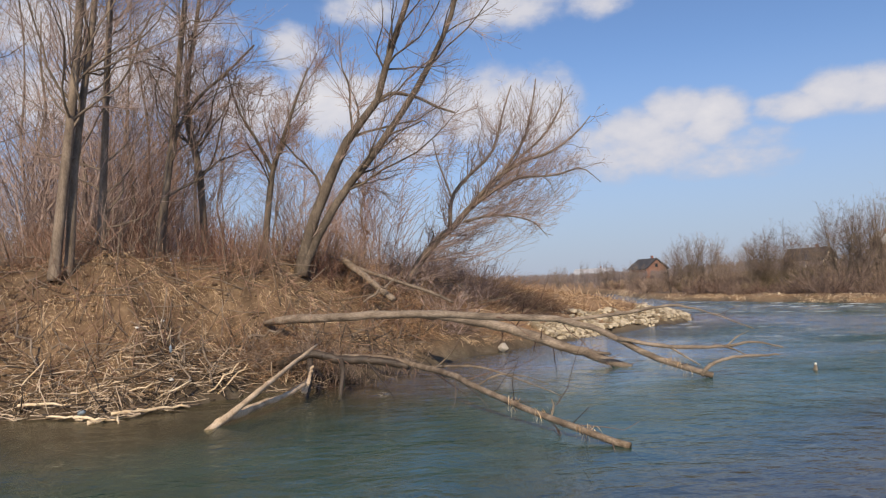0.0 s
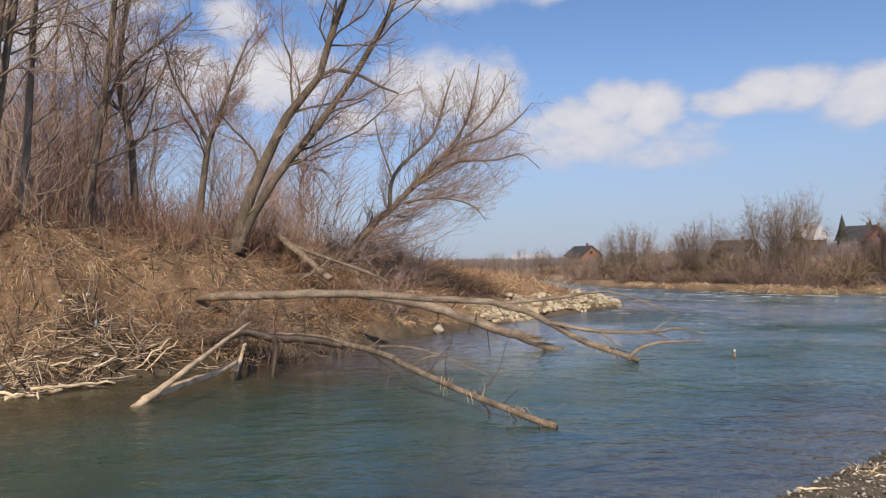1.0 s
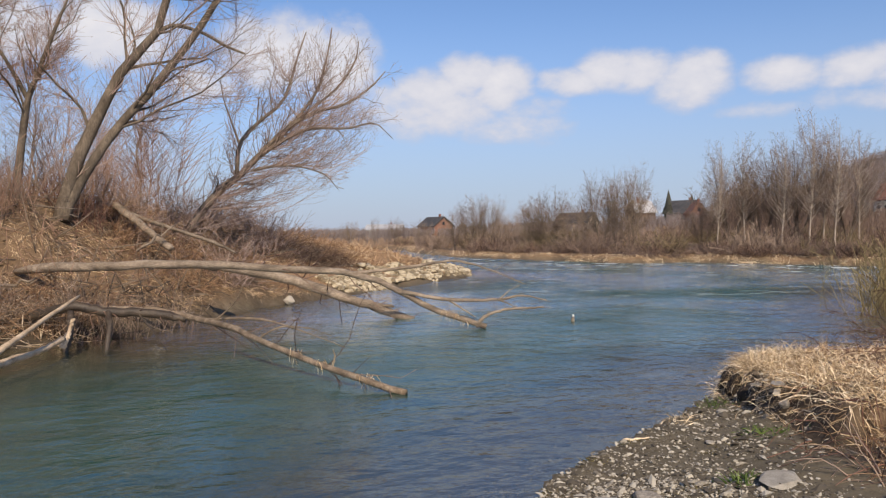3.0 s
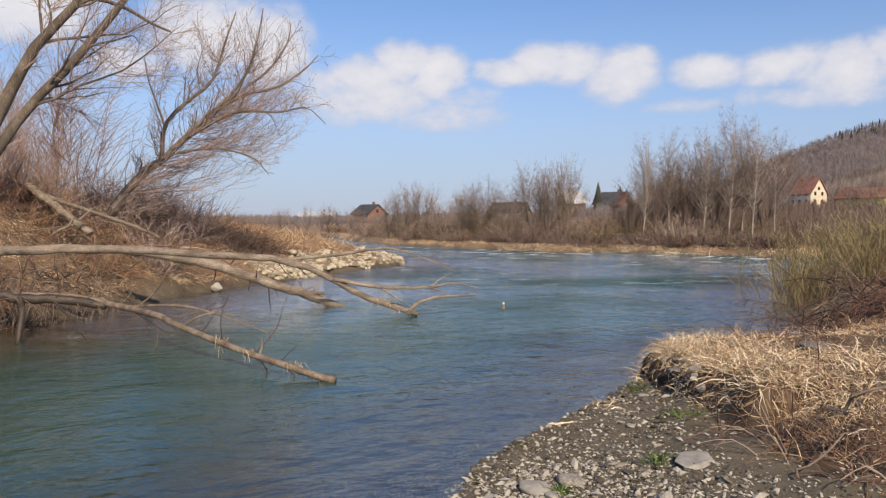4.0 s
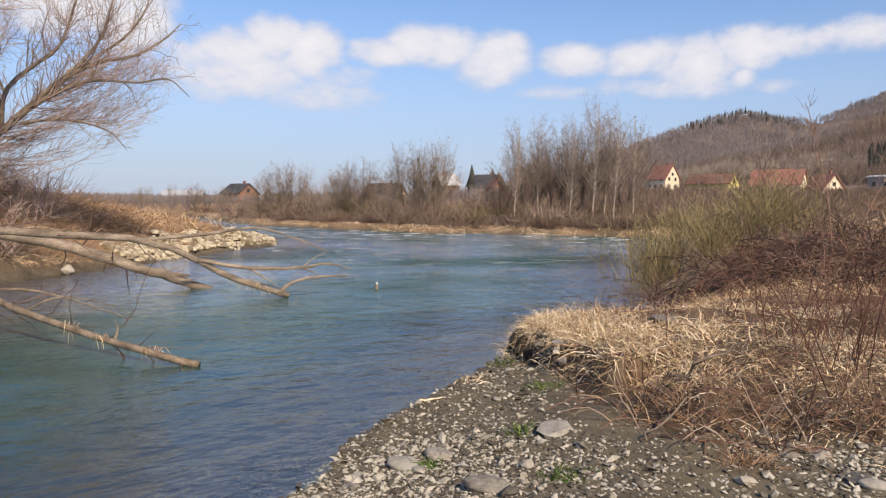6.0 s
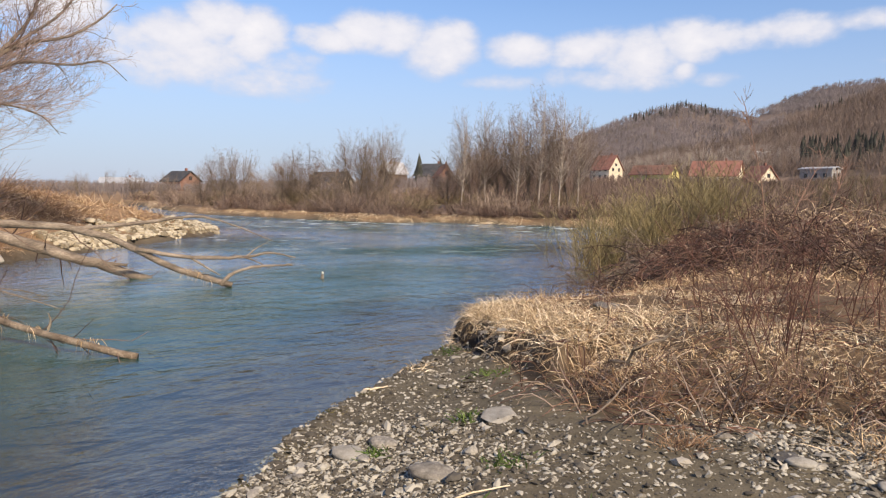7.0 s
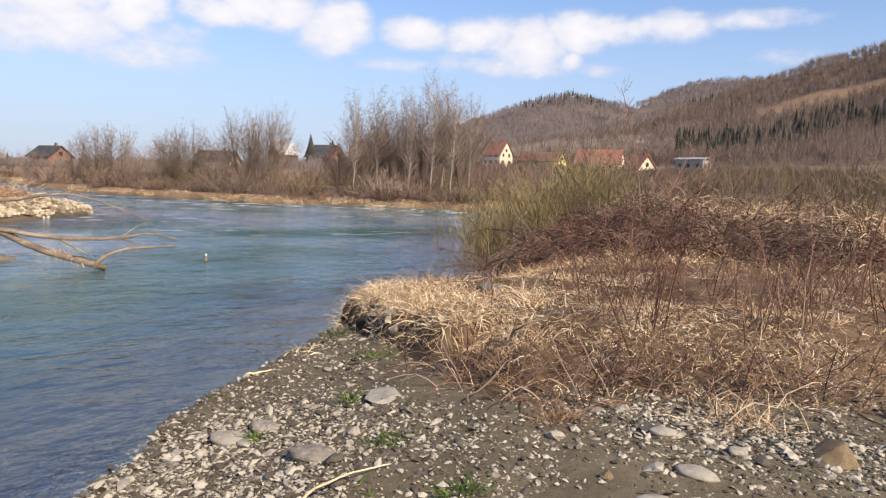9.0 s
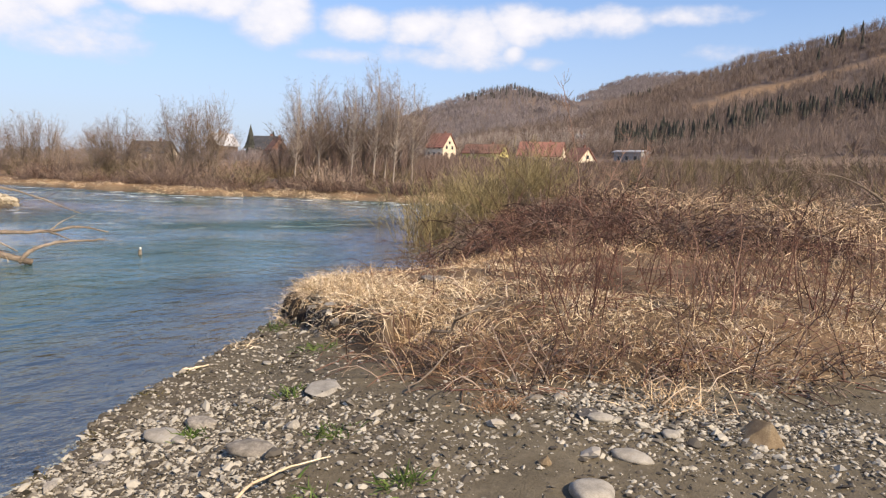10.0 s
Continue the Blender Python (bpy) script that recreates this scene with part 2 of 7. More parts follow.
def ground_material():
    """Sand and gravel by the water, matted dry grass inland, mud under the water, brown woodland floor on the hills,
    paled for haze; soil darkened for shade.
    """
    m = bpy.data.materials.new("ground")
    m.use_nodes = True
    nt = m.node_tree
    bsdf = nt.nodes["Principled BSDF"]
    where = node(nt, "ShaderNodeTexCoord").outputs["Object"]
    noises = [node(nt, "ShaderNodeTexNoise", [("Vector", where), ("Scale", s), ("Detail", 6.0), ("Roughness", 0.62)]).outputs[0] for s in (0.35, 2.2, 14.0, 70.0)]

    def tones(value, a, b, c):
        ramp = node(nt, "ShaderNodeValToRGB", [(0, value)])
        ramp.color_ramp.elements[0].position, ramp.color_ramp.elements[0].color = 0.34, (*a, 1)
        ramp.color_ramp.elements[1].position, ramp.color_ramp.elements[1].color = 0.66, (*c, 1)
        ramp.color_ramp.elements.new(0.5).color = (*b, 1)
        return ramp.outputs[0]

    def average(*values):
        total = values[0]
        for v in values[1:]:
            total = calc(nt, "ADD", total, v)
        return calc(nt, "DIVIDE", total, float(len(values)))

    sand = tones(average(noises[1], noises[2], noises[3]), (0.085, 0.069, 0.045), (0.138, 0.114, 0.077), (0.205, 0.172, 0.121))
    grass = tones(average(noises[0], noises[1], noises[2]), (0.13, 0.081, 0.047), (0.27, 0.175, 0.103), (0.43, 0.302, 0.182))
    mud = tones(average(noises[1], noises[2]), (0.042, 0.030, 0.021), (0.082, 0.063, 0.045), (0.145, 0.118, 0.09))
    # Hill floor, lightened with the woods to carry the haze.
    wood = tones(average(noises[0], noises[1]), (0.10, 0.075, 0.061), (0.155, 0.117, 0.095), (0.225, 0.174, 0.143))

    def attribute(name):
        return node(nt, "ShaderNodeAttribute", attribute_name=name).outputs["Fac"]

    def blend(fac, a, b):
        return node(nt, "ShaderNodeMix", [(0, fac), (6, a), (7, b)], data_type="RGBA").outputs[2]

    colour = blend(attribute("turf"), sand, grass)
    colour = blend(attribute("woodland"), colour, wood)
    colour = blend(attribute("bed"), colour, mud)
    # Soil tone, kept dark so it also paints shade among grass and under edges.
    colour = blend(attribute("soil"), colour, tones(average(noises[1], noises[2]), (0.035, 0.024, 0.016), (0.07, 0.049, 0.032), (0.125, 0.09, 0.06)))
    nt.links.new(colour, bsdf.inputs["Base Color"])
    bsdf.inputs["Roughness"].default_value = 0.92
    bsdf.inputs["Specular IOR Level"].default_value = 0.2
    relief = node(nt, "ShaderNodeBump", [("Strength", 0.6), ("Distance", 0.03), ("Height", average(noises[2], noises[3]))])
    nt.links.new(relief.outputs[0], bsdf.inputs["Normal"])
    return m


def water_material():
    """River water: clear and brownish in the shallows, teal where it is deep, rippled, painted paler far off for
    reflected sky, with foam where the current breaks.
    """
    m = bpy.data.materials.new("river water")
    m.use_nodes = True
    nt = m.node_tree
    nt.nodes.clear()
    out = node(nt, "ShaderNodeOutputMaterial")
    where = node(nt, "ShaderNodeTexCoord").outputs["Object"]
    turned = node(nt, "ShaderNodeMapping", [(0, where), (2, (0, 0, radians(-30))), (3, (1.0, 1.7, 1.0))]).outputs[0]
    warp = node(nt, "ShaderNodeTexNoise", [("Vector", turned), ("Scale", 0.5), ("Detail", 2.0)]).outputs[1]
    bent = node(nt, "ShaderNodeMix", [(0, 0.35), (4, turned), (5, warp)], data_type="VECTOR").outputs[1]
    swell = node(nt, "ShaderNodeTexNoise", [("Vector", bent), ("Scale", 0.95), ("Detail", 3.0), ("Roughness", 0.5)]).outputs[0]
    ripple = node(nt, "ShaderNodeTexNoise", [("Vector", bent), ("Scale", 3.4), ("Detail", 4.0), ("Roughness", 0.55)]).outputs[0]
    fret = node(nt, "ShaderNodeTexNoise", [("Vector", bent), ("Scale", 10.0), ("Detail", 3.0), ("Roughness", 0.55)]).outputs[0]
    height = calc(nt, "ADD", calc(nt, "ADD", calc(nt, "MULTIPLY", swell, 0.055), calc(nt, "MULTIPLY", ripple, 0.062)), calc(nt, "MULTIPLY", fret, 0.014))
    rapid = node(nt, "ShaderNodeAttribute", attribute_name="rapid").outputs["Fac"]
    chop_sheen = node(nt, "ShaderNodeAttribute", attribute_name="chop_sheen").outputs["Fac"]
    height = calc(nt, "MULTIPLY", height, calc(nt, "ADD", calc(nt, "ADD", 0.52, calc(nt, "MULTIPLY", chop_sheen, 1.1)), calc(nt, "MULTIPLY", rapid, 2.0)))
    relief = node(nt, "ShaderNodeBump", [("Strength", 1.0), ("Distance", 1.0), ("Height", height)]).outputs[0]
    depth = node(nt, "ShaderNodeAttribute", attribute_name="depth").outputs["Fac"]
    murk = node(nt, "ShaderNodeMapRange", [(0, depth), (1, 0.0), (2, 0.62), (3, 0.02), (4, 0.95)], interpolation_type="SMOOTHSTEP").outputs[0]
    patch = node(nt, "ShaderNodeTexNoise", [("Vector", where), ("Scale", 0.28), ("Detail", 3.0)]).outputs[0]
    deep = node(nt, "ShaderNodeMix", [(0, patch), (6, (0.010, 0.038, 0.029, 1)), (7, (0.026, 0.080, 0.064, 1))], data_type="RGBA").outputs[2]
    swirl = node(nt, "ShaderNodeTexNoise", [("Vector", bent), ("Scale", 0.85), ("Detail", 4.0), ("Roughness", 0.55), ("Distortion", 1.6)]).outputs[0]
    swirl = node(nt, "ShaderNodeMapRange", [(0, swirl), (1, 0.36), (2, 0.66), (3, 0.0), (4, 1.0)]).outputs[0]
    deep = node(nt, "ShaderNodeMix", [(0, calc(nt, "MULTIPLY", swirl, 0.55)), (6, deep), (7, (0.030, 0.098, 0.082, 1))], data_type="RGBA").outputs[2]
    # Paler body colour stands in for sky reflected by the farther water.
    deep = node(nt, "ShaderNodeMix", [(0, chop_sheen), (6, deep), (7, (0.056, 0.136, 0.122, 1))], data_type="RGBA").outputs[2]
    teal = node(nt, "ShaderNodeBsdfDiffuse", [(0, deep)])
    clear = node(nt, "ShaderNodeBsdfTransparent", [(0, (0.80, 0.82, 0.70, 1))])
    body = node(nt, "ShaderNodeMixShader", [(0, murk), (1, clear.outputs[0]), (2, teal.outputs[0])])
    shine = node(nt, "ShaderNodeBsdfGlossy", [(0, (1, 1, 1, 1)), ("Roughness", 0.05), ("Normal", relief)])
    # Mirror share is cut down near the eye and raised with distance.
    fresnel = calc(nt, "MULTIPLY", node(nt, "ShaderNodeFresnel", [("IOR", 1.33), ("Normal", relief)]).outputs[0], calc(nt, "ADD", 0.235, calc(nt, "MULTIPLY", chop_sheen, 0.54)))
    surface = node(nt, "ShaderNodeMixShader", [(0, fresnel), (1, body.outputs[0]), (2, shine.outputs[0])])
    foamy = node(nt, "ShaderNodeTexNoise", [("Vector", bent), ("Scale", 0.9), ("Detail", 5.0), ("Roughness", 0.7)]).outputs[0]
    foam_fac = calc(nt, "MULTIPLY", rapid, node(nt, "ShaderNodeMapRange", [(0, foamy), (1, 0.56), (2, 0.615), (3, 0.0), (4, 0.95)]).outputs[0])
    foam = node(nt, "ShaderNodeBsdfDiffuse", [(0, (0.75, 0.78, 0.80, 1))])
    final = node(nt, "ShaderNodeMixShader", [(0, foam_fac), (1, surface.outputs[0]), (2, foam.outputs[0])])
    nt.links.new(final.outputs[0], out.inputs[0])
    return m


M_GROUND, M_WATER = ground_material(), water_material()

# ---- mesh tools ----


class Buffer:
    """Gathers vertices and faces of many pieces into one mesh."""

    def __init__(self):
        self.v, self.q, self.t, self.count = [], [], [], 0

    def add(self, verts, quads=None, tris=None):
        verts = np.asarray(verts, dtype=np.float64).reshape(-1, 3)
        if quads is not None and len(quads):
            self.q.append(np.asarray(quads, dtype=np.int64).reshape(-1, 4) + self.count)
        if tris is not None and len(tris):
            self.t.append(np.asarray(tris, dtype=np.int64).reshape(-1, 3) + self.count)
        self.v.append(verts)
        self.count += len(verts)

    def mesh(self, name, mat, smooth=True):
        v = np.concatenate(self.v)
        q = np.concatenate(self.q) if self.q else np.zeros((0, 4), dtype=np.int64)
        t = np.concatenate(self.t) if self.t else np.zeros((0, 3), dtype=np.int64)
        me = bpy.data.meshes.new(name)
        me.vertices.add(len(v))
        me.vertices.foreach_set("co", v.ravel().astype(np.float32))
        loops = np.concatenate([q.ravel(), t.ravel()]).astype(np.int32)
        me.loops.add(len(loops))
        me.loops.foreach_set("vertex_index", loops)
        starts = np.concatenate([np.arange(len(q)) * 4, len(q) * 4 + np.arange(len(t)) * 3]).astype(np.int32)
        me.polygons.add(len(starts))
        me.polygons.foreach_set("loop_start", starts)
        me.polygons.foreach_set("use_smooth", np.full(len(starts), smooth))
        me.update(calc_edges=True)
        me.materials.append(mat)
        return me

    def tubes(self, p, r, sides=3, cap=False):
        """p: n branches of k points, r: their radii; two sides make a thin split twig."""
        p, r = np.asarray(p, dtype=np.float64), np.asarray(r, dtype=np.float64)
        n, k, _ = p.shape
        tang = np.empty_like(p)
        tang[:, 1:-1] = p[:, 2:] - p[:, :-2]
        tang[:, 0], tang[:, -1] = p[:, 1] - p[:, 0], p[:, -1] - p[:, -2]
        tang /= np.linalg.norm(tang, axis=2, keepdims=True) + 1e-9
        mean = tang.mean(axis=1)
        ref = np.eye(3)[np.argmin(np.abs(mean), axis=1)][:, None, :]
        u = np.cross(tang, ref)
        u /= np.linalg.norm(u, axis=2, keepdims=True) + 1e-9
        w = np.cross(tang, u)
        a = np.arange(sides) * 2 * np.pi / sides
        ring = p[:, :, None, :] + r[:, :, None, None] * (np.cos(a)[None, None, :, None] * u[:, :, None, :] + np.sin(a)[None, None, :, None] * w[:, :, None, :])
        i = np.arange(n)[:, None, None] * k * sides
        j = np.arange(k - 1)[None, :, None] * sides
        s = np.arange(1 if sides == 2 else sides)[None, None, :]
        s2 = (s + 1) % sides
        quads = np.stack(np.broadcast_arrays(i + j + s, i + j + s2, i + j + sides + s2, i + j + sides + s), axis=-1)
        tris = None
        if cap:
            last = np.arange(n)[:, None] * k * sides + (k - 1) * sides
            first = np.arange(n)[:, None] * k * sides
            fan = np.arange(1, sides - 1)[None, :]
            tris = np.concatenate([np.stack(np.broadcast_arrays(last, last + fan, last + fan + 1), axis=-1).reshape(-1, 3),
                                   np.stack(np.broadcast_arrays(first, first + fan + 1, first + fan), axis=-1).reshape(-1, 3)])
        self.add(ring, quads, tris)

    def blades(self, p, way, length, width, droop, steps=3, curl=0.10):
        """Tapering grass blades: feet p, first directions way, bending down by droop."""
        n = len(p)
        d = way / (np.linalg.norm(way, axis=1, keepdims=True) + 1e-9)
        side = np.cross(d, RNG.normal(size=(n, 3)))
        side /= np.linalg.norm(side, axis=1, keepdims=True) + 1e-9
        rows, here = [], p.copy()
        for k in range(steps + 1):
            half = (width * (1 - 0.85 * k / steps) * 0.5)[:, None]
            rows.append(np.stack([here - side * half, here + side * half], axis=1))
            d = d + np.array([0, 0, -1.0]) * (droop / steps)[:, None] + RNG.normal(size=(n, 3)) * curl
            d /= np.linalg.norm(d, axis=1, keepdims=True) + 1e-9
            here = here + d * (length / steps)[:, None]
        v = np.stack(rows, axis=1)
        base = np.arange(n)[:, None] * (steps + 1) * 2 + np.arange(steps)[None, :] * 2
        self.add(v, np.stack([base, base + 1, base + 3, base + 2], axis=-1))


RNG = np.random.default_rng(7)


def smooth_line(points, n):
    """A smooth curve of n points through the given ones."""
    p = np.asarray(points, dtype=float)
    p = np.vstack([2 * p[0] - p[1], p, 2 * p[-1] - p[-2]])
    s = np.linspace(0, len(p) - 3 - 1e-6, n)
    i = s.astype(int)
    f = (s - i)[:, None]
    a, b, c, d = p[i], p[i + 1], p[i + 2], p[i + 3]
    return 0.5 * (2 * b + (c - a) * f + (2 * a - 5 * b + 4 * c - d) * f ** 2 + (3 * b - a - 3 * c + d) * f ** 3)


def lattice(x, y, seed):
    """Smooth value noise in -1..1."""
    xi, yi = np.floor(x).astype(np.int64), np.floor(y).astype(np.int64)
    fx, fy = x - xi, y - yi
    fx, fy = fx * fx * (3 - 2 * fx), fy * fy * (3 - 2 * fy)

    def h(a, b):
        k = (a * 374761393 + b * 668265263 + seed * 974634777) & 0xFFFFFFFF
        k = ((k ^ (k >> 13)) * 1274126177) & 0xFFFFFFFF
        return ((k ^ (k >> 16)) & 0xFFFF) / 32767.5 - 1
    return (h(xi, yi) * (1 - fx) + h(xi + 1, yi) * fx) * (1 - fy) + (h(xi, yi + 1) * (1 - fx) + h(xi + 1, yi + 1) * fx) * fy


def rough(x, y, scale, seed, octaves=3):
    total, amp = 0, 1.0
    for k in range(octaves):
        total = total + amp * lattice(x * scale * 2 ** k, y * scale * 2 ** k, seed + k)
        amp *= 0.5
    return total


def ramp01(v):
    v = np.clip(v, 0, 1)
    return v * v * (3 - 2 * v)


def shore_distance(x, y, poly):
    """Distance to the outline of a polygon, positive inside."""
    p = np.asarray(poly, dtype=float)
    best, inside = np.full(x.shape, 1e9), np.zeros(x.shape, dtype=bool)
    for (ax, ay), (bx, by) in zip(p, np.roll(p, -1, axis=0)):
        ex, ey = bx - ax, by - ay
        t = np.clip(((x - ax) * ex + (y - ay) * ey) / (ex * ex + ey * ey), 0, 1)
        best = np.minimum(best, np.hypot(x - ax - t * ex, y - ay - t * ey))
        if ay != by:
            inside ^= ((ay > y) != (by > y)) & (x < (bx - ax) * (y - ay) / (by - ay) + ax)
    return np.where(inside, best, -best)


def part(name, buf, mat, parent, label="", smooth=True):
    ob = new(name, buf.mesh(name, mat, smooth) if isinstance(buf, Buffer) else buf)
    ob.parent = parent
    return tagged(ob, label) if label else ob


# ---- the lie of the land ----
LEFT_LAND = [(-400, 10), (-40, 12.5), (-14, 12.0), (-7.25, 11.5), (-6.3, 11.6), (-5.3, 11.3), (-4.8, 12.2), (-4.1, 13.6), (-2.6, 13.9), (-1.7, 15.1), (-0.7, 17.1),
             (0.45, 19.5), (1.6, 20.5), (3.0, 22.2), (4.9, 24.6), (7.3, 27.8), (10.4, 31.3), (11.6, 33.5), (11.6, 38), (9.5, 44), (7, 60), (9, 85), (14, 108), (0, 150), (-80, 220), (-400, 300)]
FAR_LAND = [(25, 104), (20.5, 80), (19.8, 64), (22.0, 57.5), (24.4, 50.5), (25.8, 44.5), (28, 42.4), (31.5, 42.8), (33, 39.8), (34.7, 37), (35.9, 34), (42, 29.5), (60, 24), (120, 14),
            (400, 0), (5000, -300), (5000, 5000), (-5000, 5000), (-5000, 330), (-390, 312), (-70, 232), (10, 160)]
NEAR_LAND = [(120, 2), (58, 12), (40, 18), (28, 20.5), (20.5, 18.6), (18, 16.0), (15.6, 13.2), (13.2, 10.5), (11.2, 8.9), (9.2, 7.95), (7.5, 7.95), (6.5, 8.0), (5.9, 7.4), (5.5, 6.95), (4.2, 6.1), (3.1, 5.4), (2.4, 4.85),
             (1.7, 4.2), (0.4, 3.1), (-2.5, 1.6), (-8, 0.2), (-30, -1), (-400, -4), (-5000, -60), (-5000, -5000), (5000, -5000), (5000, -400), (400, -12)]
TURF = [(6.0, 7.5), (5.4, 6.6), (5.0, 5.5), (4.65, 4.7), (4.2, 3.9), (3.95, 3.3), (4.05, 2.8), (4.7, 2.55), (5.2, 2.0), (5.7, 1.55), (6.5, 0.9), (9.0, -0.6), (14, -4), (40, -10), (400, -14), (400, 12), (58, 11.5), (40, 17.5), (28, 20),
        (20.5, 18.2), (18, 15.7), (15.9, 12.7), (13.8, 10.2), (11.6, 8.5), (9.3, 7.6), (7.5, 7.75), (6.5, 7.8)]
# far hills: azimuth and elevation of the crest, its distance; then the nearer slope
RIDGE_AZ = [-180, -60, -20, 5, 20, 32, 38, 43, 46.5, 50, 52, 54.7, 57, 59, 60.3, 61.5, 64, 67.5, 70, 80, 95, 130, 180]
RIDGE_EL = [0.4, 0.5, 0.4, 0.35, 0.4, 0.6, 1.2, 2.9, 4.7, 6.1, 6.8, 7.15, 6.6, 6.3, 6.4, 7.2, 8.1, 8.5, 8.3, 8.0, 8.0, 4.0, 0.5]
SLOPE_AZ = [-180, 44, 52, 57, 60, 62, 65, 68, 70, 72, 75, 77.7, 80.5, 85, 95, 130, 180]
SLOPE_EL = [0.0, 0.0, 3.6, 4.6, 5.4, 6.3, 6.7, 7.5, 8.0, 8.7, 9.5, 10.4, 11.4, 12.0, 12.5, 5.0, 0.3]


def meadow(x, y):
    """Open pale fields on the nearer slope: 1 inside, 0 outside."""
    az, r = np.degrees(np.arctan2(x, y)), np.hypot(x, y)
    upper = (np.abs(r - 438 - 1.5 * (az - 74)) < 16 + 5 * rough(x, y, 0.02, 73)) & (az > 68.5) & (az < 84)
    return np.where(upper, 1.0, 0.0)


def land(x, y):
    """Height of the ground, and how far it is turf, woodland and river bed."""
    wx, wy = x + 0.25 * rough(x, y, 0.6, 3), y + 0.25 * rough(x, y, 0.6, 11)
    fx, fy = x + 0.7 * rough(x, y, 0.25, 23), y + 0.7 * rough(x, y, 0.25, 31)
    nx, ny = x + 0.07 * rough(x, y, 1.6, 41), y + 0.07 * rough(x, y, 1.6, 47)
    dl, df, dn = shore_distance(wx, wy, LEFT_LAND), shore_distance(fx, fy, FAR_LAND), shore_distance(nx, ny, NEAR_LAND)
    dt = shore_distance(nx, ny, TURF)
    az, r = np.degrees(np.arctan2(x, y)), np.hypot(x, y)
    near_water = np.maximum(np.maximum(dl, df), dn)
    bed = -np.clip(0.02 + 0.085 * np.maximum(-dl, 0) + 0.06 * np.maximum(-dl - 2, 0), 0, 3)
    bed = np.maximum(bed, -np.clip(0.01 + 0.13 * np.maximum(-dn, 0) + 0.05 * np.maximum(-dn - 1.5, 0), 0, 3))
    bed = np.maximum(np.maximum(bed, -np.clip(0.05 + 0.4 * np.maximum(-df, 0), 0, 3)), -1.6)
    top = np.interp(az, [-90, -30, -10, -2, 3, 8, 13, 18], [2.9, 2.65, 2.65, 2.45, 1.85, 1.35, 0.95, 0.6])
    wide = np.interp(az, [-90, -30, -10, 0, 8, 14, 18], [3.2, 3.0, 3.7, 4.0, 4.5, 3.5, 1.6])
    zl = 0.05 + 0.16 * ramp01(dl / 0.25) + (top - 0.2) * (0.55 * ramp01(dl / wide) + 0.45 * np.clip(dl / wide, 0, 1)) + 0.17 * rough(x, y, 1.0, 5, 4) * ramp01(dl / 1.0) + 0.004 * np.maximum(dl - 8, 0)
    # the valley floor beyond the river rises into the hills
    ridge, slope = np.interp(az, RIDGE_AZ, RIDGE_EL), np.interp(az, SLOPE_AZ, SLOPE_EL)
    foot = np.interp(az, [-60, 10, 25, 40, 55, 100], [0.4, 0.6, 2.5, 5.0, 6.5, 6.0])
    crest = np.interp(az, [-60, 40, 59, 62, 100], [900, 900, 950, 1350, 1350])
    zf = 0.55 * ramp01(df / 1.2) + 0.7 * ramp01((df - 3) / 12) + foot * ramp01((r - 80) / 170) + 0.08 * rough(x, y, 0.5, 61)
    hill = 0
    for start, top_at, angle in ((400, crest, ridge), (230, 540.0, slope)):
        climb = np.clip((r - start) / (top_at - start), 0, 1.8)
        rise = np.where(climb < 1, climb ** 1.25, np.maximum(1 - (climb - 1) * 0.8, 0))
        hill = np.maximum(hill, np.maximum(top_at * np.tan(np.radians(angle)) - foot, 0) * rise)
    zf = zf + hill + np.where(r > 260, 6.0 * rough(x, y, 0.006, 71) * ramp01((r - 260) / 300) * np.clip(hill / 40, 0.05, 1), 0)
    zn = 0.02 + 0.28 * ramp01(dn / 2.4) + 0.03 * rough(x, y, 1.5, 81)
    bump = 0.85 * np.exp(-(((x - 17.5) * 0.75 + (y - 11.0) * 0.66) / 6.0) ** 2 - (((x - 17.5) * 0.66 - (y - 11.0) * 0.75) / 7.5) ** 2)
    step = np.where(y > 4.3, 0.2, 1.5)
    zn = zn + ramp01(dt / step) * 0.28 + ramp01(dt / 5) * 0.12 + ramp01(dt / 3) * bump * 1.0 + 0.06 * rough(x, y, 0.8, 91) * ramp01(dt / 1.0)
    zn = zn + np.where(r > 60, 0.02 * (r - 60), 0) * ramp01((az - 40) / 40)
    z = np.where(dl > 0, zl, np.where(df > 0, zf, np.where(dn > 0, zn, bed)))
    turf = np.where(dl > 0, ramp01(dl / 0.8), np.where(df > 0, ramp01(df / 0.5), ramp01(dt / 0.5)))
    wood = np.where((df > 0) & (r > 200), ramp01((np.maximum(ridge, slope) - 0.6) / 2) * ramp01((r - 200) / 80) * (1 - meadow(x, y)), 0)
    return z, turf, wood, near_water


def land_z(x, y):
    return land(np.atleast_1d(np.asarray(x, dtype=float)), np.atleast_1d(np.asarray(y, dtype=float)))[0]


def polar_sheet(radii, angles):
    a = np.radians(angles)
    x, y = radii[:, None] * np.sin(a)[None, :], radii[:, None] * np.cos(a)[None, :]
    nr, na = x.shape
    i, j = np.arange(nr - 1)[:, None], np.arange(na)[None, :]
    j2 = (j + 1) % na
    quads = np.stack(np.broadcast_arrays(i * na + j, i * na + j2, (i + 1) * na + j2, (i + 1) * na + j), axis=-1)
    return x.ravel(), y.ravel(), quads.reshape(-1, 4)[:, ::-1]


def set_attribute(me, name, values):
    me.attributes.new(name, "FLOAT", "POINT").data.foreach_set("value", np.asarray(values, dtype=np.float32))


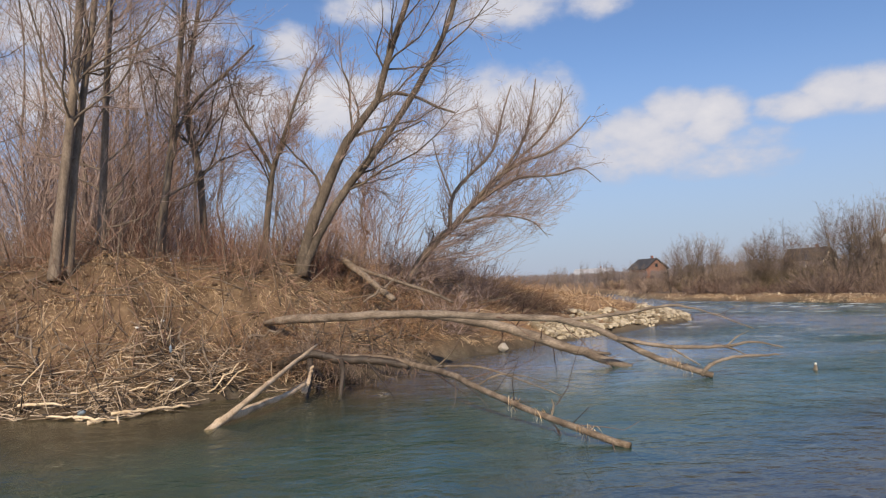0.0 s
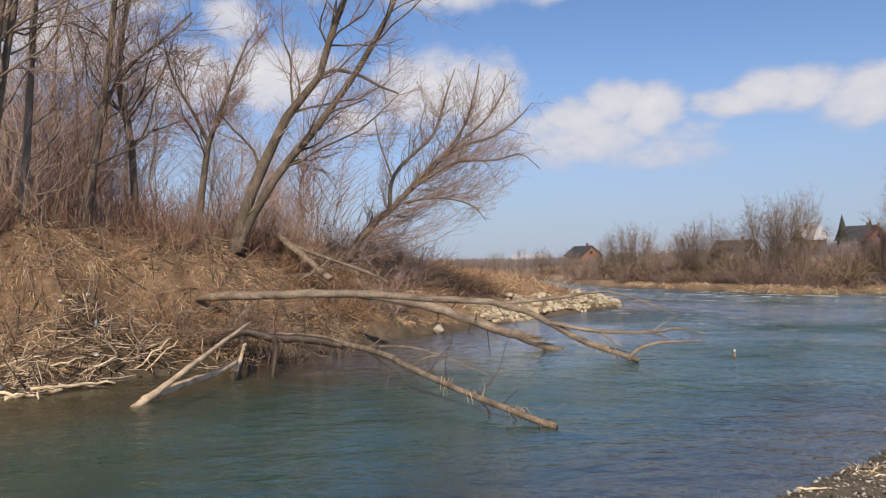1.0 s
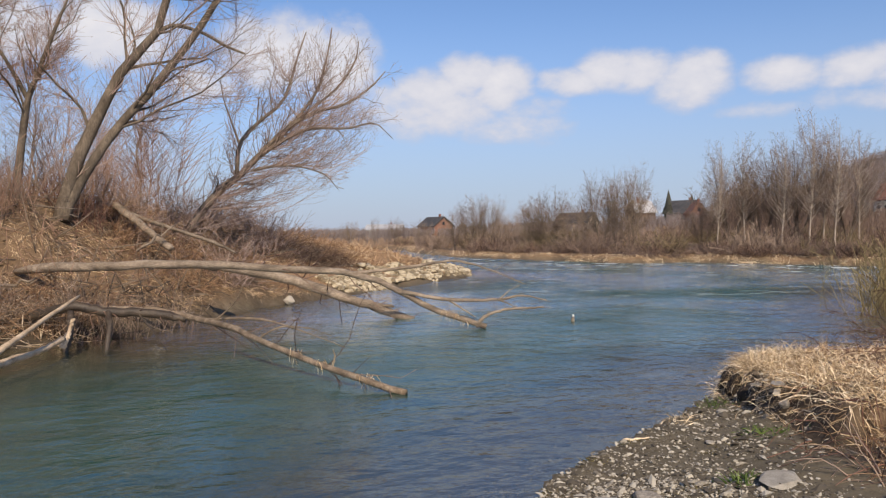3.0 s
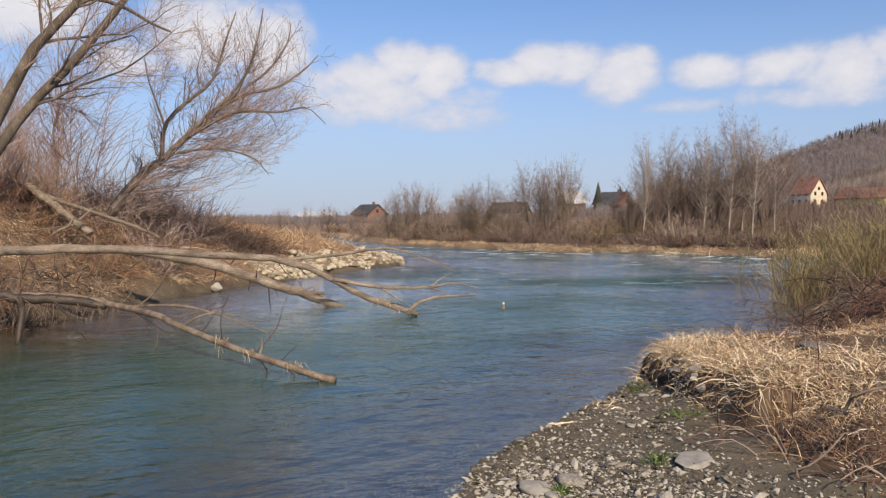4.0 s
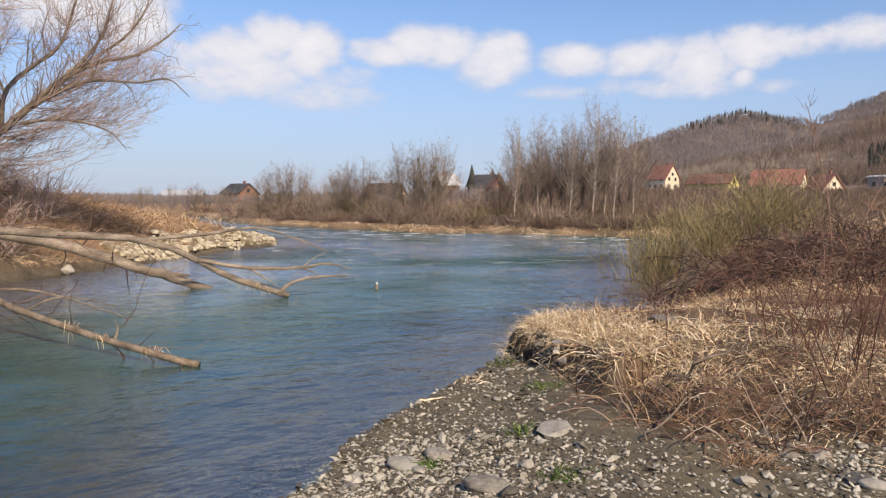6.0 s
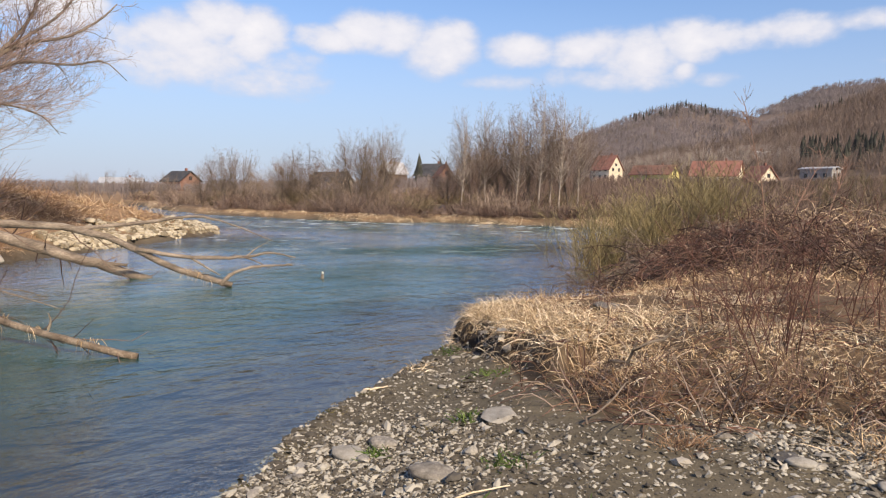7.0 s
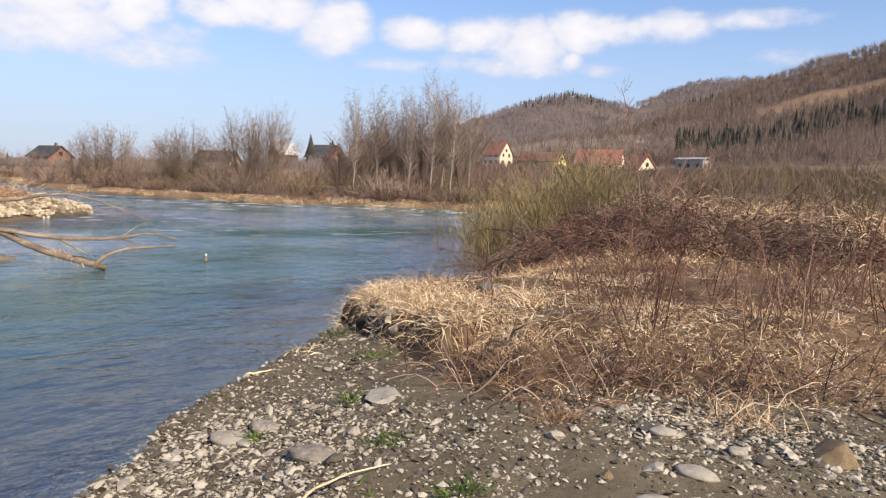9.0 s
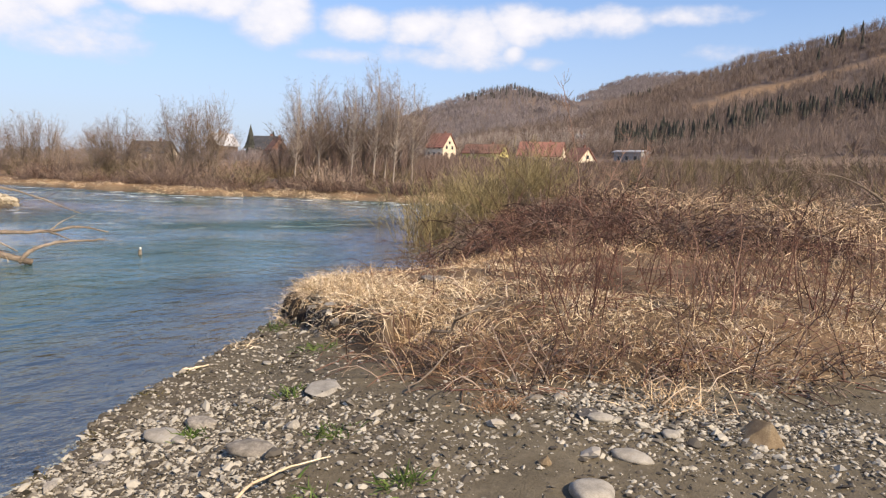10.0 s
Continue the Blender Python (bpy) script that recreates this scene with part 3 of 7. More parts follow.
def make_ground():
    angles = np.concatenate([np.arange(-42, 98, 0.7), np.arange(98, 318, 3.0)])
    radii = np.concatenate([[0.04, 0.2], np.geomspace(0.4, 3000, 300)])
    x, y, quads = polar_sheet(radii, angles)
    z, turf, wood, near = land(x, y)
    buf = Buffer()
    buf.add(np.stack([x, y, z], axis=1), quads)
    hub = land_z([0.0], [0.0])[0]
    na = len(angles)
    buf.add([(0, 0, hub)])
    buf.t.append(np.stack([np.full(na, len(x)), np.arange(na), (np.arange(na) + 1) % na], axis=1)[:, ::-1])
    me = buf.mesh("ground", M_GROUND)
    set_attribute(me, "turf", np.append(turf, 0))
    # Exposed earth along the cut edges; the overhang's shade is painted in with it.
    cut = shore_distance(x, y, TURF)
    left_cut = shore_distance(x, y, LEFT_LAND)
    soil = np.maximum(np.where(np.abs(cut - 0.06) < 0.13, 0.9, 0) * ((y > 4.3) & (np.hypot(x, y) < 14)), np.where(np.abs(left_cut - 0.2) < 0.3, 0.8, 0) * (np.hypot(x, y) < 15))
    # Darker ground under the growth: soil plus painted shade in the gaps.
    inside = (cut > 0.1) & (np.hypot(x, y) < 26) & (x > 3)
    soil = np.maximum(soil, np.where(inside, 0.62 + 0.25 * rough(x, y, 0.9, 131), 0))
    patchy = (left_cut > 0) & (left_cut < 4) & (np.hypot(x, y) < 22)
    soil = np.maximum(soil, np.where(patchy, 0.42 + 0.3 * ramp01((rough(x, y, 1.1, 137) + 0.0) / 0.3), 0))
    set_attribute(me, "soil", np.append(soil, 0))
    set_attribute(me, "woodland", np.append(wood, 0))
    set_attribute(me, "bed", np.append(ramp01((0.05 - z) / 0.12), 0))
    return tagged(new("ground", me), "sandy gravel bar, matted dry grass banks and brown wooded hills", "ground", kind="structure")


def make_water():
    angles = np.concatenate([np.arange(-42, 98, 0.5), np.arange(98, 318, 4.0)])
    radii = np.geomspace(0.8, 500, 300)
    x, y, quads = polar_sheet(radii, angles)
    depth = -land(x, y)[0]
    r = np.hypot(x, y)
    calm = ramp01(depth / 0.4)
    z = 0.012 * rough(x * 0.8 + y * 0.3, y * 1.6 - x * 0.4, 0.9, 101) * calm
    buf = Buffer()
    buf.add(np.stack([x, y, z], axis=1), quads)
    # keep the faces that are wet at some corner
    q = buf.q[0]
    buf.q[0] = q[(depth[q] > -0.25).any(axis=1)]
    me = buf.mesh("water", M_WATER)
    set_attribute(me, "depth", np.maximum(depth, 0))
    rapid = ramp01((r - 18) / 22) * np.clip(0.55 + 0.8 * rough(x, y, 0.12, 111), 0.15, 1)
    set_attribute(me, "rapid", rapid)
    # Grows with distance: roughens the waves and drives the painted sky sheen.
    set_attribute(me, "chop_sheen", ramp01((r - 5) / 14) * np.clip(0.7 + 0.6 * rough(x, y, 0.2, 117), 0.1, 1))
    return tagged(new("water", me), "clear teal river water, rippled, with small white breaks", "river", kind="structure")


ground = make_ground()
make_water()

# ---- bare trees and shrubs ----


def offshoots(rng, p, r, n, span, angle, length, k, up=0.0, wiggle=0.12, thick=0.6, tip=0.003, floor=0.0):
    """n side branches of the branches p, r: span along the parent, angle off it, length as a share of the parent's."""
    kk = p.shape[1]
    lens = np.linalg.norm(np.diff(p, axis=1), axis=2).sum(axis=1)
    pick = rng.choice(len(p), n, p=lens / lens.sum())
    s = rng.uniform(span[0], span[1], n)
    f = s * (kk - 1)
    i = np.minimum(f.astype(int), kk - 2)
    g = (f - i)[:, None]
    here = p[pick, i] * (1 - g) + p[pick, i + 1] * g
    along = p[pick, i + 1] - p[pick, i]
    along /= np.linalg.norm(along, axis=1, keepdims=True) + 1e-9
    off = np.cross(along, rng.normal(size=(n, 3)))
    off /= np.linalg.norm(off, axis=1, keepdims=True) + 1e-9
    a = np.radians(rng.uniform(angle[0], angle[1], n))[:, None]
    d = np.cos(a) * along + np.sin(a) * off
    size = np.maximum(lens[pick] * (1.05 - 0.6 * s) * rng.uniform(length[0], length[1], n), floor)
    step = (size / (k - 1))[:, None]
    q = [here]
    for _ in range(k - 1):
        d = d + rng.normal(size=(n, 3)) * wiggle + np.array([0, 0, up])
        d /= np.linalg.norm(d, axis=1, keepdims=True)
        q.append(q[-1] + d * step)
    base = np.maximum((r[pick, i] * (1 - g[:, 0]) + r[pick, i + 1] * g[:, 0]) * thick, tip)
    taper = np.linspace(0, 1, k)[None, :]
    return np.stack(q, axis=1), base[:, None] * (1 - taper) + tip * taper


def trunk_line(points, r0, r1, n=14):
    p = smooth_line(points, n)
    return p[None], np.linspace(r0, r1, n)[None]


def lumpy(p, r, seed, amount=0.07):
    rng = np.random.default_rng(seed)
    return p, r * (1 + amount * rng.normal(size=r.shape))


def bare_tree(stems, seed, limbs, boughs, twigs, bark, twig_mat, name="tree", label="", group="", up=0.06, tip=0.0027, apart=True, wiggle=0.12, limb_len=(0.3, 0.62), twig_k=4, bough_k=5, twig_len=(0.35, 0.85), limb_angle=(25, 60), limb_span=(0.3, 0.98), category="bare tree", shoots=None, fill=()):
    """A leafless tree: its stems are (points, base radius, tip radius); then limbs, boughs and twigs branch off."""
    rng = np.random.default_rng(seed)
    anchor = np.array(stems[0][0][0], dtype=float)
    thing = new(name)
    thing.location = anchor
    lines = []
    for points, r0, r1 in stems:
        p, r = trunk_line(np.asarray(points, dtype=float) - anchor, r0, r1)
        r = r.copy()
        lines.append(lumpy(p, r, seed + len(lines), 0.04))
        buf = Buffer()
        buf.tubes(*lines[-1], sides=9, cap=True)
        part("trunk" if len(lines) == 1 else "stem", buf, bark, thing)
    p, r = np.concatenate([a for a, _ in lines]), np.concatenate([b for _, b in lines])
    p1, r1 = offshoots(rng, p, r, limbs, limb_span, limb_angle, limb_len, 9 if apart else 7, up * 1.8, wiggle * 1.5, 0.34, 0.006)
    for k in range(limbs if apart else 1):
        buf = Buffer()
        buf.tubes(*((p1[k:k + 1], r1[k:k + 1]) if apart else (p1, r1)), 5)
        limb = part("limb" if apart else "branchwork", buf, bark, thing)
        if not apart:
            tagged(limb, kind="stuff")
    p2, r2 = offshoots(rng, p1, r1, boughs, (0.15, 0.97), (22, 60), (0.3, 0.65), bough_k, up, wiggle, 0.5, tip * 1.4)
    if shoots:
        extra = offshoots(rng, p, r, shoots, (0.1, 0.95), (25, 70), (0.06, 0.16), bough_k, 0.10, 0.12, 0.12, tip * 1.3)
        p2, r2 = np.concatenate([p2, extra[0]]), np.concatenate([r2, extra[1]])
    for middle, reach, count in fill:
        u = rng.normal(size=(count, 3))
        u /= np.linalg.norm(u, axis=1, keepdims=True)
        ends = np.array(middle) - anchor + u * np.array(reach) * rng.uniform(0.1, 1, count)[:, None] ** 0.4
        pool, thickness = p.reshape(-1, 3), r.reshape(-1)
        cost = np.linalg.norm(ends[:, None] - pool[None], axis=2) + 2.5 * np.maximum(pool[None, :, 2] - ends[:, None, 2] + 0.9, 0) + rng.uniform(0, 1.6, (count, len(pool)))
        along = np.gradient(p, axis=1).reshape(-1, 3)
        along /= np.linalg.norm(along, axis=1, keepdims=True) + 1e-9
        away = ends[:, None] - pool[None]
        away /= np.linalg.norm(away, axis=2, keepdims=True) + 1e-9
        cost += 1.0 * (1 - (away * along[None]).sum(axis=2)) + 4.0 * np.tile(np.linspace(0, 1, p.shape[1]) > 0.86, len(p))[None]
        start = np.argmin(cost, axis=1)
        foot = pool[start]
        bend = foot + (ends - foot) * np.array([0.66, 0.66, 0.42]) + rng.normal(size=(count, 3)) * 0.28
        w = np.linspace(0, 1, bough_k)[None, :, None]
        q = foot[:, None] * (1 - w) ** 2 + bend[:, None] * 2 * w * (1 - w) + ends[:, None] * w ** 2
        q[:, 1:-1] += rng.normal(size=(count, bough_k - 2, 3)) * 0.04
        p2 = np.concatenate([p2, q])
        r2 = np.concatenate([r2, np.clip(thickness[start] * 0.25, 0.006, 0.014)[:, None] * (1 - w[:, :, 0]) + tip * 1.1 * w[:, :, 0]])
    p3, r3 = offshoots(rng, p2, r2, twigs, (0.1, 1.0), (18, 55), twig_len, twig_k, up * 0.7, wiggle, 0.6, tip, 0.25)
    buf = Buffer()
    buf.tubes(p2, r2, 3 if apart else 2)
    buf.tubes(p3, r3, 3 if apart else 2)
    tagged(part("crown", buf, twig_mat, thing, "fine leafless twigs"), kind="stuff")
    return tagged(thing, label, category, group)


def placed(ob, x, y, turn=0.0, scale=1.0, sink=0.05):
    z = float(land_z([x], [y])[0])
    ob.scale = (scale, scale, scale)
    return copy_thing(ob, pose(x, y, z - sink, 0, 0, turn))


def left_bank_trees():
    twin = bare_tree([([(-7.74, 14.0, 2.3), (-7.71, 14.02, 2.69), (-7.58, 14.09, 4.19), (-7.43, 14.17, 5.94), (-7.29, 14.24, 8.08), (-7.1, 14.3, 12.5)], 0.125, 0.06),
                      ([(-7.62, 14.3, 2.4), (-7.58, 14.31, 2.8), (-7.5, 14.36, 4.58), (-7.32, 14.45, 6.36), (-7.14, 14.54, 8.19), (-6.9, 14.6, 12)], 0.10, 0.05)], 11, 24, 160, 1000, M_BARK_PALE, M_TWIG_FAR,
                     "tree", "tall pale twin-stemmed bare tree on the grassy bank", limb_span=(0.45, 0.98), limb_angle=(30, 65), wiggle=0.15)
    bare_tree([([(-7.44, 15.28, 2.4), (-7.43, 15.29, 2.81), (-7.36, 15.33, 4.74), (-7.28, 15.36, 7.01), (-7.21, 15.39, 8.55), (-7.2, 15.4, 11)], 0.10, 0.05)], 12, 20, 130, 900, M_BARK_PALE, M_TWIG_FAR,
              "tree", "slim bare tree with yellow lichen on its bark", limb_span=(0.25, 0.98), limb_len=(0.2, 0.45), limb_angle=(35, 70), wiggle=0.16)
    bare_tree([([(-6.97, 17.1, 2.6), (-6.93, 17.15, 3.09), (-6.72, 17.24, 4.75), (-6.53, 17.31, 6.45), (-6.35, 17.38, 8.47), (-6.0, 17.5, 12)], 0.115, 0.045),
               ([(-6.95, 17.45, 2.6), (-6.92, 17.48, 3.39), (-6.71, 17.56, 5.66), (-6.18, 17.75, 6.84), (-5.45, 17.99, 7.62), (-4.76, 18.19, 8.41)], 0.085, 0.02)], 13, 30, 220, 1500, M_BARK, M_TWIG_FAR,
              "tree", "dark forked bare tree with long spreading limbs", limb_span=(0.35, 0.98), limb_len=(0.2, 0.5), limb_angle=(35, 75), wiggle=0.17)
    bare_tree([([(-6.38, 18.96, 2.6), (-6.4, 18.95, 3.47), (-6.51, 18.91, 5.31), (-6.73, 18.83, 6.38), (-6.78, 18.82, 7.61), (-6.55, 18.9, 9.04), (-6.3, 18.9, 11)], 0.12, 0.045)], 14, 22, 160, 1000, M_BARK, M_TWIG_FAR,
              "tree", "crooked bare tree behind the bank", limb_span=(0.3, 0.98), limb_len=(0.2, 0.5), limb_angle=(35, 75), wiggle=0.17)
    bare_tree([([(-4.75, 18.4, 2.5), (-4.66, 18.42, 3.08), (-4.46, 18.47, 4.86), (-4.28, 18.51, 5.54), (-3.85, 18.61, 6.84), (-3.46, 18.68, 7.92)], 0.11, 0.02),
               ([(-4.4, 18.48, 5.1), (-4.8, 18.5, 5.9), (-5.3, 18.5, 6.8), (-5.6, 18.5, 7.9)], 0.055, 0.015)], 15, 26, 260, 2300, M_BARK_LICHEN, M_TWIG_RED,
              "tree", "slender pale bare tree with a fine reddish crown", limb_span=(0.35, 0.98), limb_angle=(20, 45))
    # the pair of leaning trunks
    bare_tree([([(-3.62, 17.62, 2.3), (-3.53, 17.65, 2.68), (-3.28, 17.7, 3.56), (-2.94, 17.76, 4.41), (-2.56, 17.82, 5.27), (-2.19, 17.87, 5.97), (-1.6, 17.93, 6.65), (-1.36, 17.95, 7.46), (-1.03, 17.97, 8.5), (-0.68, 17.99, 9.39), (-0.2, 18, 11)], 0.15, 0.065),
               ([(-3.5, 17.62, 2.3), (-3.39, 17.68, 2.78), (-2.88, 17.77, 3.76), (-2.3, 17.85, 4.62), (-1.71, 17.92, 5.34), (-1.1, 17.97, 6.2), (-0.65, 17.99, 6.86), (-0.1, 18.0, 7.81), (0.29, 18.0, 8.61), (0.55, 17.99, 9.35), (0.8, 18, 10.5)], 0.13, 0.05),
               ([(-1.66, 17.9, 6.6), (-1.23, 17.96, 6.93), (-0.58, 17.99, 6.83), (-0.0, 18.0, 6.54), (0.44, 17.99, 6.38)], 0.055, 0.025)], 16, 30, 260, 1700, M_BARK_LICHEN, M_TWIG_FAR,
              "willow_tree", "two leaning brown willow trunks rising from one foot", limb_span=(0.22, 0.95), limb_angle=(25, 60), up=0.05, shoots=60, category="willow tree")
    # the willow that leans over the river
    bare_tree([([(-1.1, 21.99, 2.1), (-0.7, 21.99, 2.74), (-0.15, 22.0, 3.38), (0.3, 22.0, 3.72), (0.82, 21.98, 4.28), (1.41, 21.96, 4.83), (1.9, 21.9, 5.4)], 0.148, 0.068),
               ([(0.25, 22.0, 3.68), (0.34, 22.1, 4.69), (0.9, 22.1, 5.38), (1.63, 22.0, 6.06), (2.03, 22.1, 7.3), (2.33, 22.0, 8.18)], 0.074, 0.016),
               ([(0.82, 21.98, 4.28), (1.59, 21.8, 5.08), (2.49, 21.7, 5.66), (3.45, 21.6, 5.96), (4.24, 21.59, 6.52), (4.68, 21.5, 7.01)], 0.074, 0.0144),
               ([(0.82, 21.98, 4.28), (1.76, 21.7, 4.9), (2.47, 21.5, 5.16), (3.51, 21.4, 5.19), (4.28, 21.3, 5.37), (4.84, 21.2, 4.9)], 0.0629, 0.0096),
               ([(0.66, 21.9, 3.9), (1.37, 21.7, 4.03), (2.07, 21.5, 4.0), (2.76, 21.4, 3.79), (3.17, 21.3, 3.33)], 0.0444, 0.0096),
               ([(1.35, 21.96, 4.8), (2.14, 22.2, 5.68), (2.7, 22.2, 6.54), (3.0, 22.2, 7.59), (3.13, 22.1, 8.4)], 0.0592, 0.0144),
               ([(1.5, 22.0, 4.95), (2.5, 22.4, 5.9), (3.4, 22.5, 6.7), (3.9, 22.4, 7.5), (4.0, 22.3, 8.1)], 0.0555, 0.0144),
               ([(0.34, 22.1, 4.69), (0.1, 22.2, 5.4), (-0.1, 22.1, 6.0), (-0.2, 22.0, 6.6)], 0.037, 0.0096)], 17, 26, 120, 4200, M_BARK_PALE, M_TWIG_FAR,
              "willow_tree", "leaning willow with a wide reddish twiggy crown over the river", limb_span=(0.25, 1.0), limb_angle=(18, 50), limb_len=(0.2, 0.4), up=0.02, twig_len=(0.18, 0.45), category="willow tree",
              bough_k=6, fill=(((2.35, 21.9, 6.5), (2.5, 1.7, 2.2), 300), ((3.3, 21.6, 5.4), (1.7, 1.0, 0.9), 70), ((2.4, 21.5, 4.1), (1.5, 0.8, 0.75), 90), ((0.2, 22.0, 4.6), (0.9, 0.8, 1.2), 40)))


def upright(seed, height, lean, spread):
    rng = np.random.default_rng(seed)
    pts = [(0, 0, -0.3)]
    for k in range(1, 6):
        pts.append((lean * k / 5 + rng.normal() * 0.15, rng.normal() * 0.15, height * k / 5))
    return pts


def thicket():
    """Bare trees crowding behind the left bank."""
    kinds = []
    for k, (height, bark, twig) in enumerate([(9.5, M_BARK_PALE, M_TWIG_FAR), (11.0, M_BARK_PALE, M_TWIG_FAR), (8.0, M_BARK_PALE, M_TWIG_FAR), (6.5, M_BARK_LICHEN, M_TWIG_RED)]):
        tree = bare_tree([(upright(30 + k, height, 0.5, 1), 0.07, 0.018)], 40 + k, 22, 130, 650, bark, twig, "tree", "bare deciduous tree in the riverside thicket", "thicket trees", tip=0.0026, apart=False, twig_k=3, bough_k=4, limb_len=(0.32, 0.7), twig_len=(0.5, 1.1), limb_span=(0.2, 0.98), limb_angle=(22, 50))
        kinds.append(tree)
    rng = np.random.default_rng(5)
    spots = []
    tries = 0
    while len(spots) < 34 and tries < 8000:
        tries += 1
        az, r = rng.uniform(-37, -5), rng.uniform(18.5, 44)
        if (az > -17 and r < 28) or (az > -15 and rng.uniform() < 0.6):
            continue
        x, y = r * math.sin(math.radians(az)), r * math.cos(math.radians(az))
        if all((x - a) ** 2 + (y - b) ** 2 > 1.6 for a, b in spots):
            spots.append((x, y))
    for k, (x, y) in enumerate(spots):
        tall = rng.uniform(0.7, 1.1) * (1.0 if math.degrees(math.atan2(x, y)) < -15 else 0.62)
        if k < 4:
            kinds[k].location = (x, y, float(land_z([x], [y])[0]) - 0.05)
        else:
            placed(kinds[k % 4], x, y, rng.uniform(0, 360), tall)
    for t in kinds:
        t.scale = (1, 1, 1)


def bush_shape(name, seed, stems, height, width, mat, label, group="", lean=0.5, radius=0.008, side=3, tip=0.003, twig=600, category="shrub", droop=0.0, twig_sides=2):
    """A shrub of many stems from one foot; 1 m tall stems are drawn out to the height."""
    rng = np.random.default_rng(seed)
    foot = np.stack([rng.normal(size=stems) * width * 0.25, rng.normal(size=stems) * width * 0.25, np.full(stems, -0.1)], axis=1)
    d = np.stack([rng.normal(size=stems) * lean, rng.normal(size=stems) * lean, np.ones(stems)], axis=1)
    d /= np.linalg.norm(d, axis=1, keepdims=True)
    size = height * rng.uniform(0.55, 1.05, stems)
    q = [foot]
    for _ in range(5):
        d = d + rng.normal(size=(stems, 3)) * 0.10 + np.array([0, 0, -droop])
        d /= np.linalg.norm(d, axis=1, keepdims=True)
        q.append(q[-1] + d * (size / 5)[:, None])
    p = np.stack(q, axis=1)
    r = np.linspace(radius, tip, 6)[None, :] * rng.uniform(0.7, 1.3, stems)[:, None]
    p2, r2 = offshoots(rng, p, r, twig, (0.15, 1.0), (18, 50), (0.2, 0.5), 3, 0.03 - droop, 0.14, 0.7, tip)
    thing = new(name)
    buf = Buffer()
    buf.tubes(p, r, side)
    tagged(part("canework", buf, mat, thing), kind="stuff")
    buf = Buffer()
    buf.tubes(p2, r2, twig_sides)
    tagged(part("twig_spray", buf, mat, thing), kind="stuff")
    return tagged(thing, label, category, group)


def scatter(kinds, spots, rng, low=0.7, high=1.2):
    """The kinds stand at the first spots, copies of them at the others."""
    heights = land_z([p[0] for p in spots], [p[1] for p in spots])
    for k, (x, y) in enumerate(spots):
        s = rng.uniform(low, high)
        if k < len(kinds):
            kinds[k].location = (x, y, float(heights[k]) - 0.03)
        else:
            kinds[k % len(kinds)].scale = (s, s, s)
            copy_thing(kinds[k % len(kinds)], pose(x, y, float(heights[k]) - 0.03, 0, 0, rng.uniform(0, 360)))
    for t in kinds:
        t.scale = (1, 1, 1)


def polar(az, r):
    return r * math.sin(math.radians(az)), r * math.cos(math.radians(az))


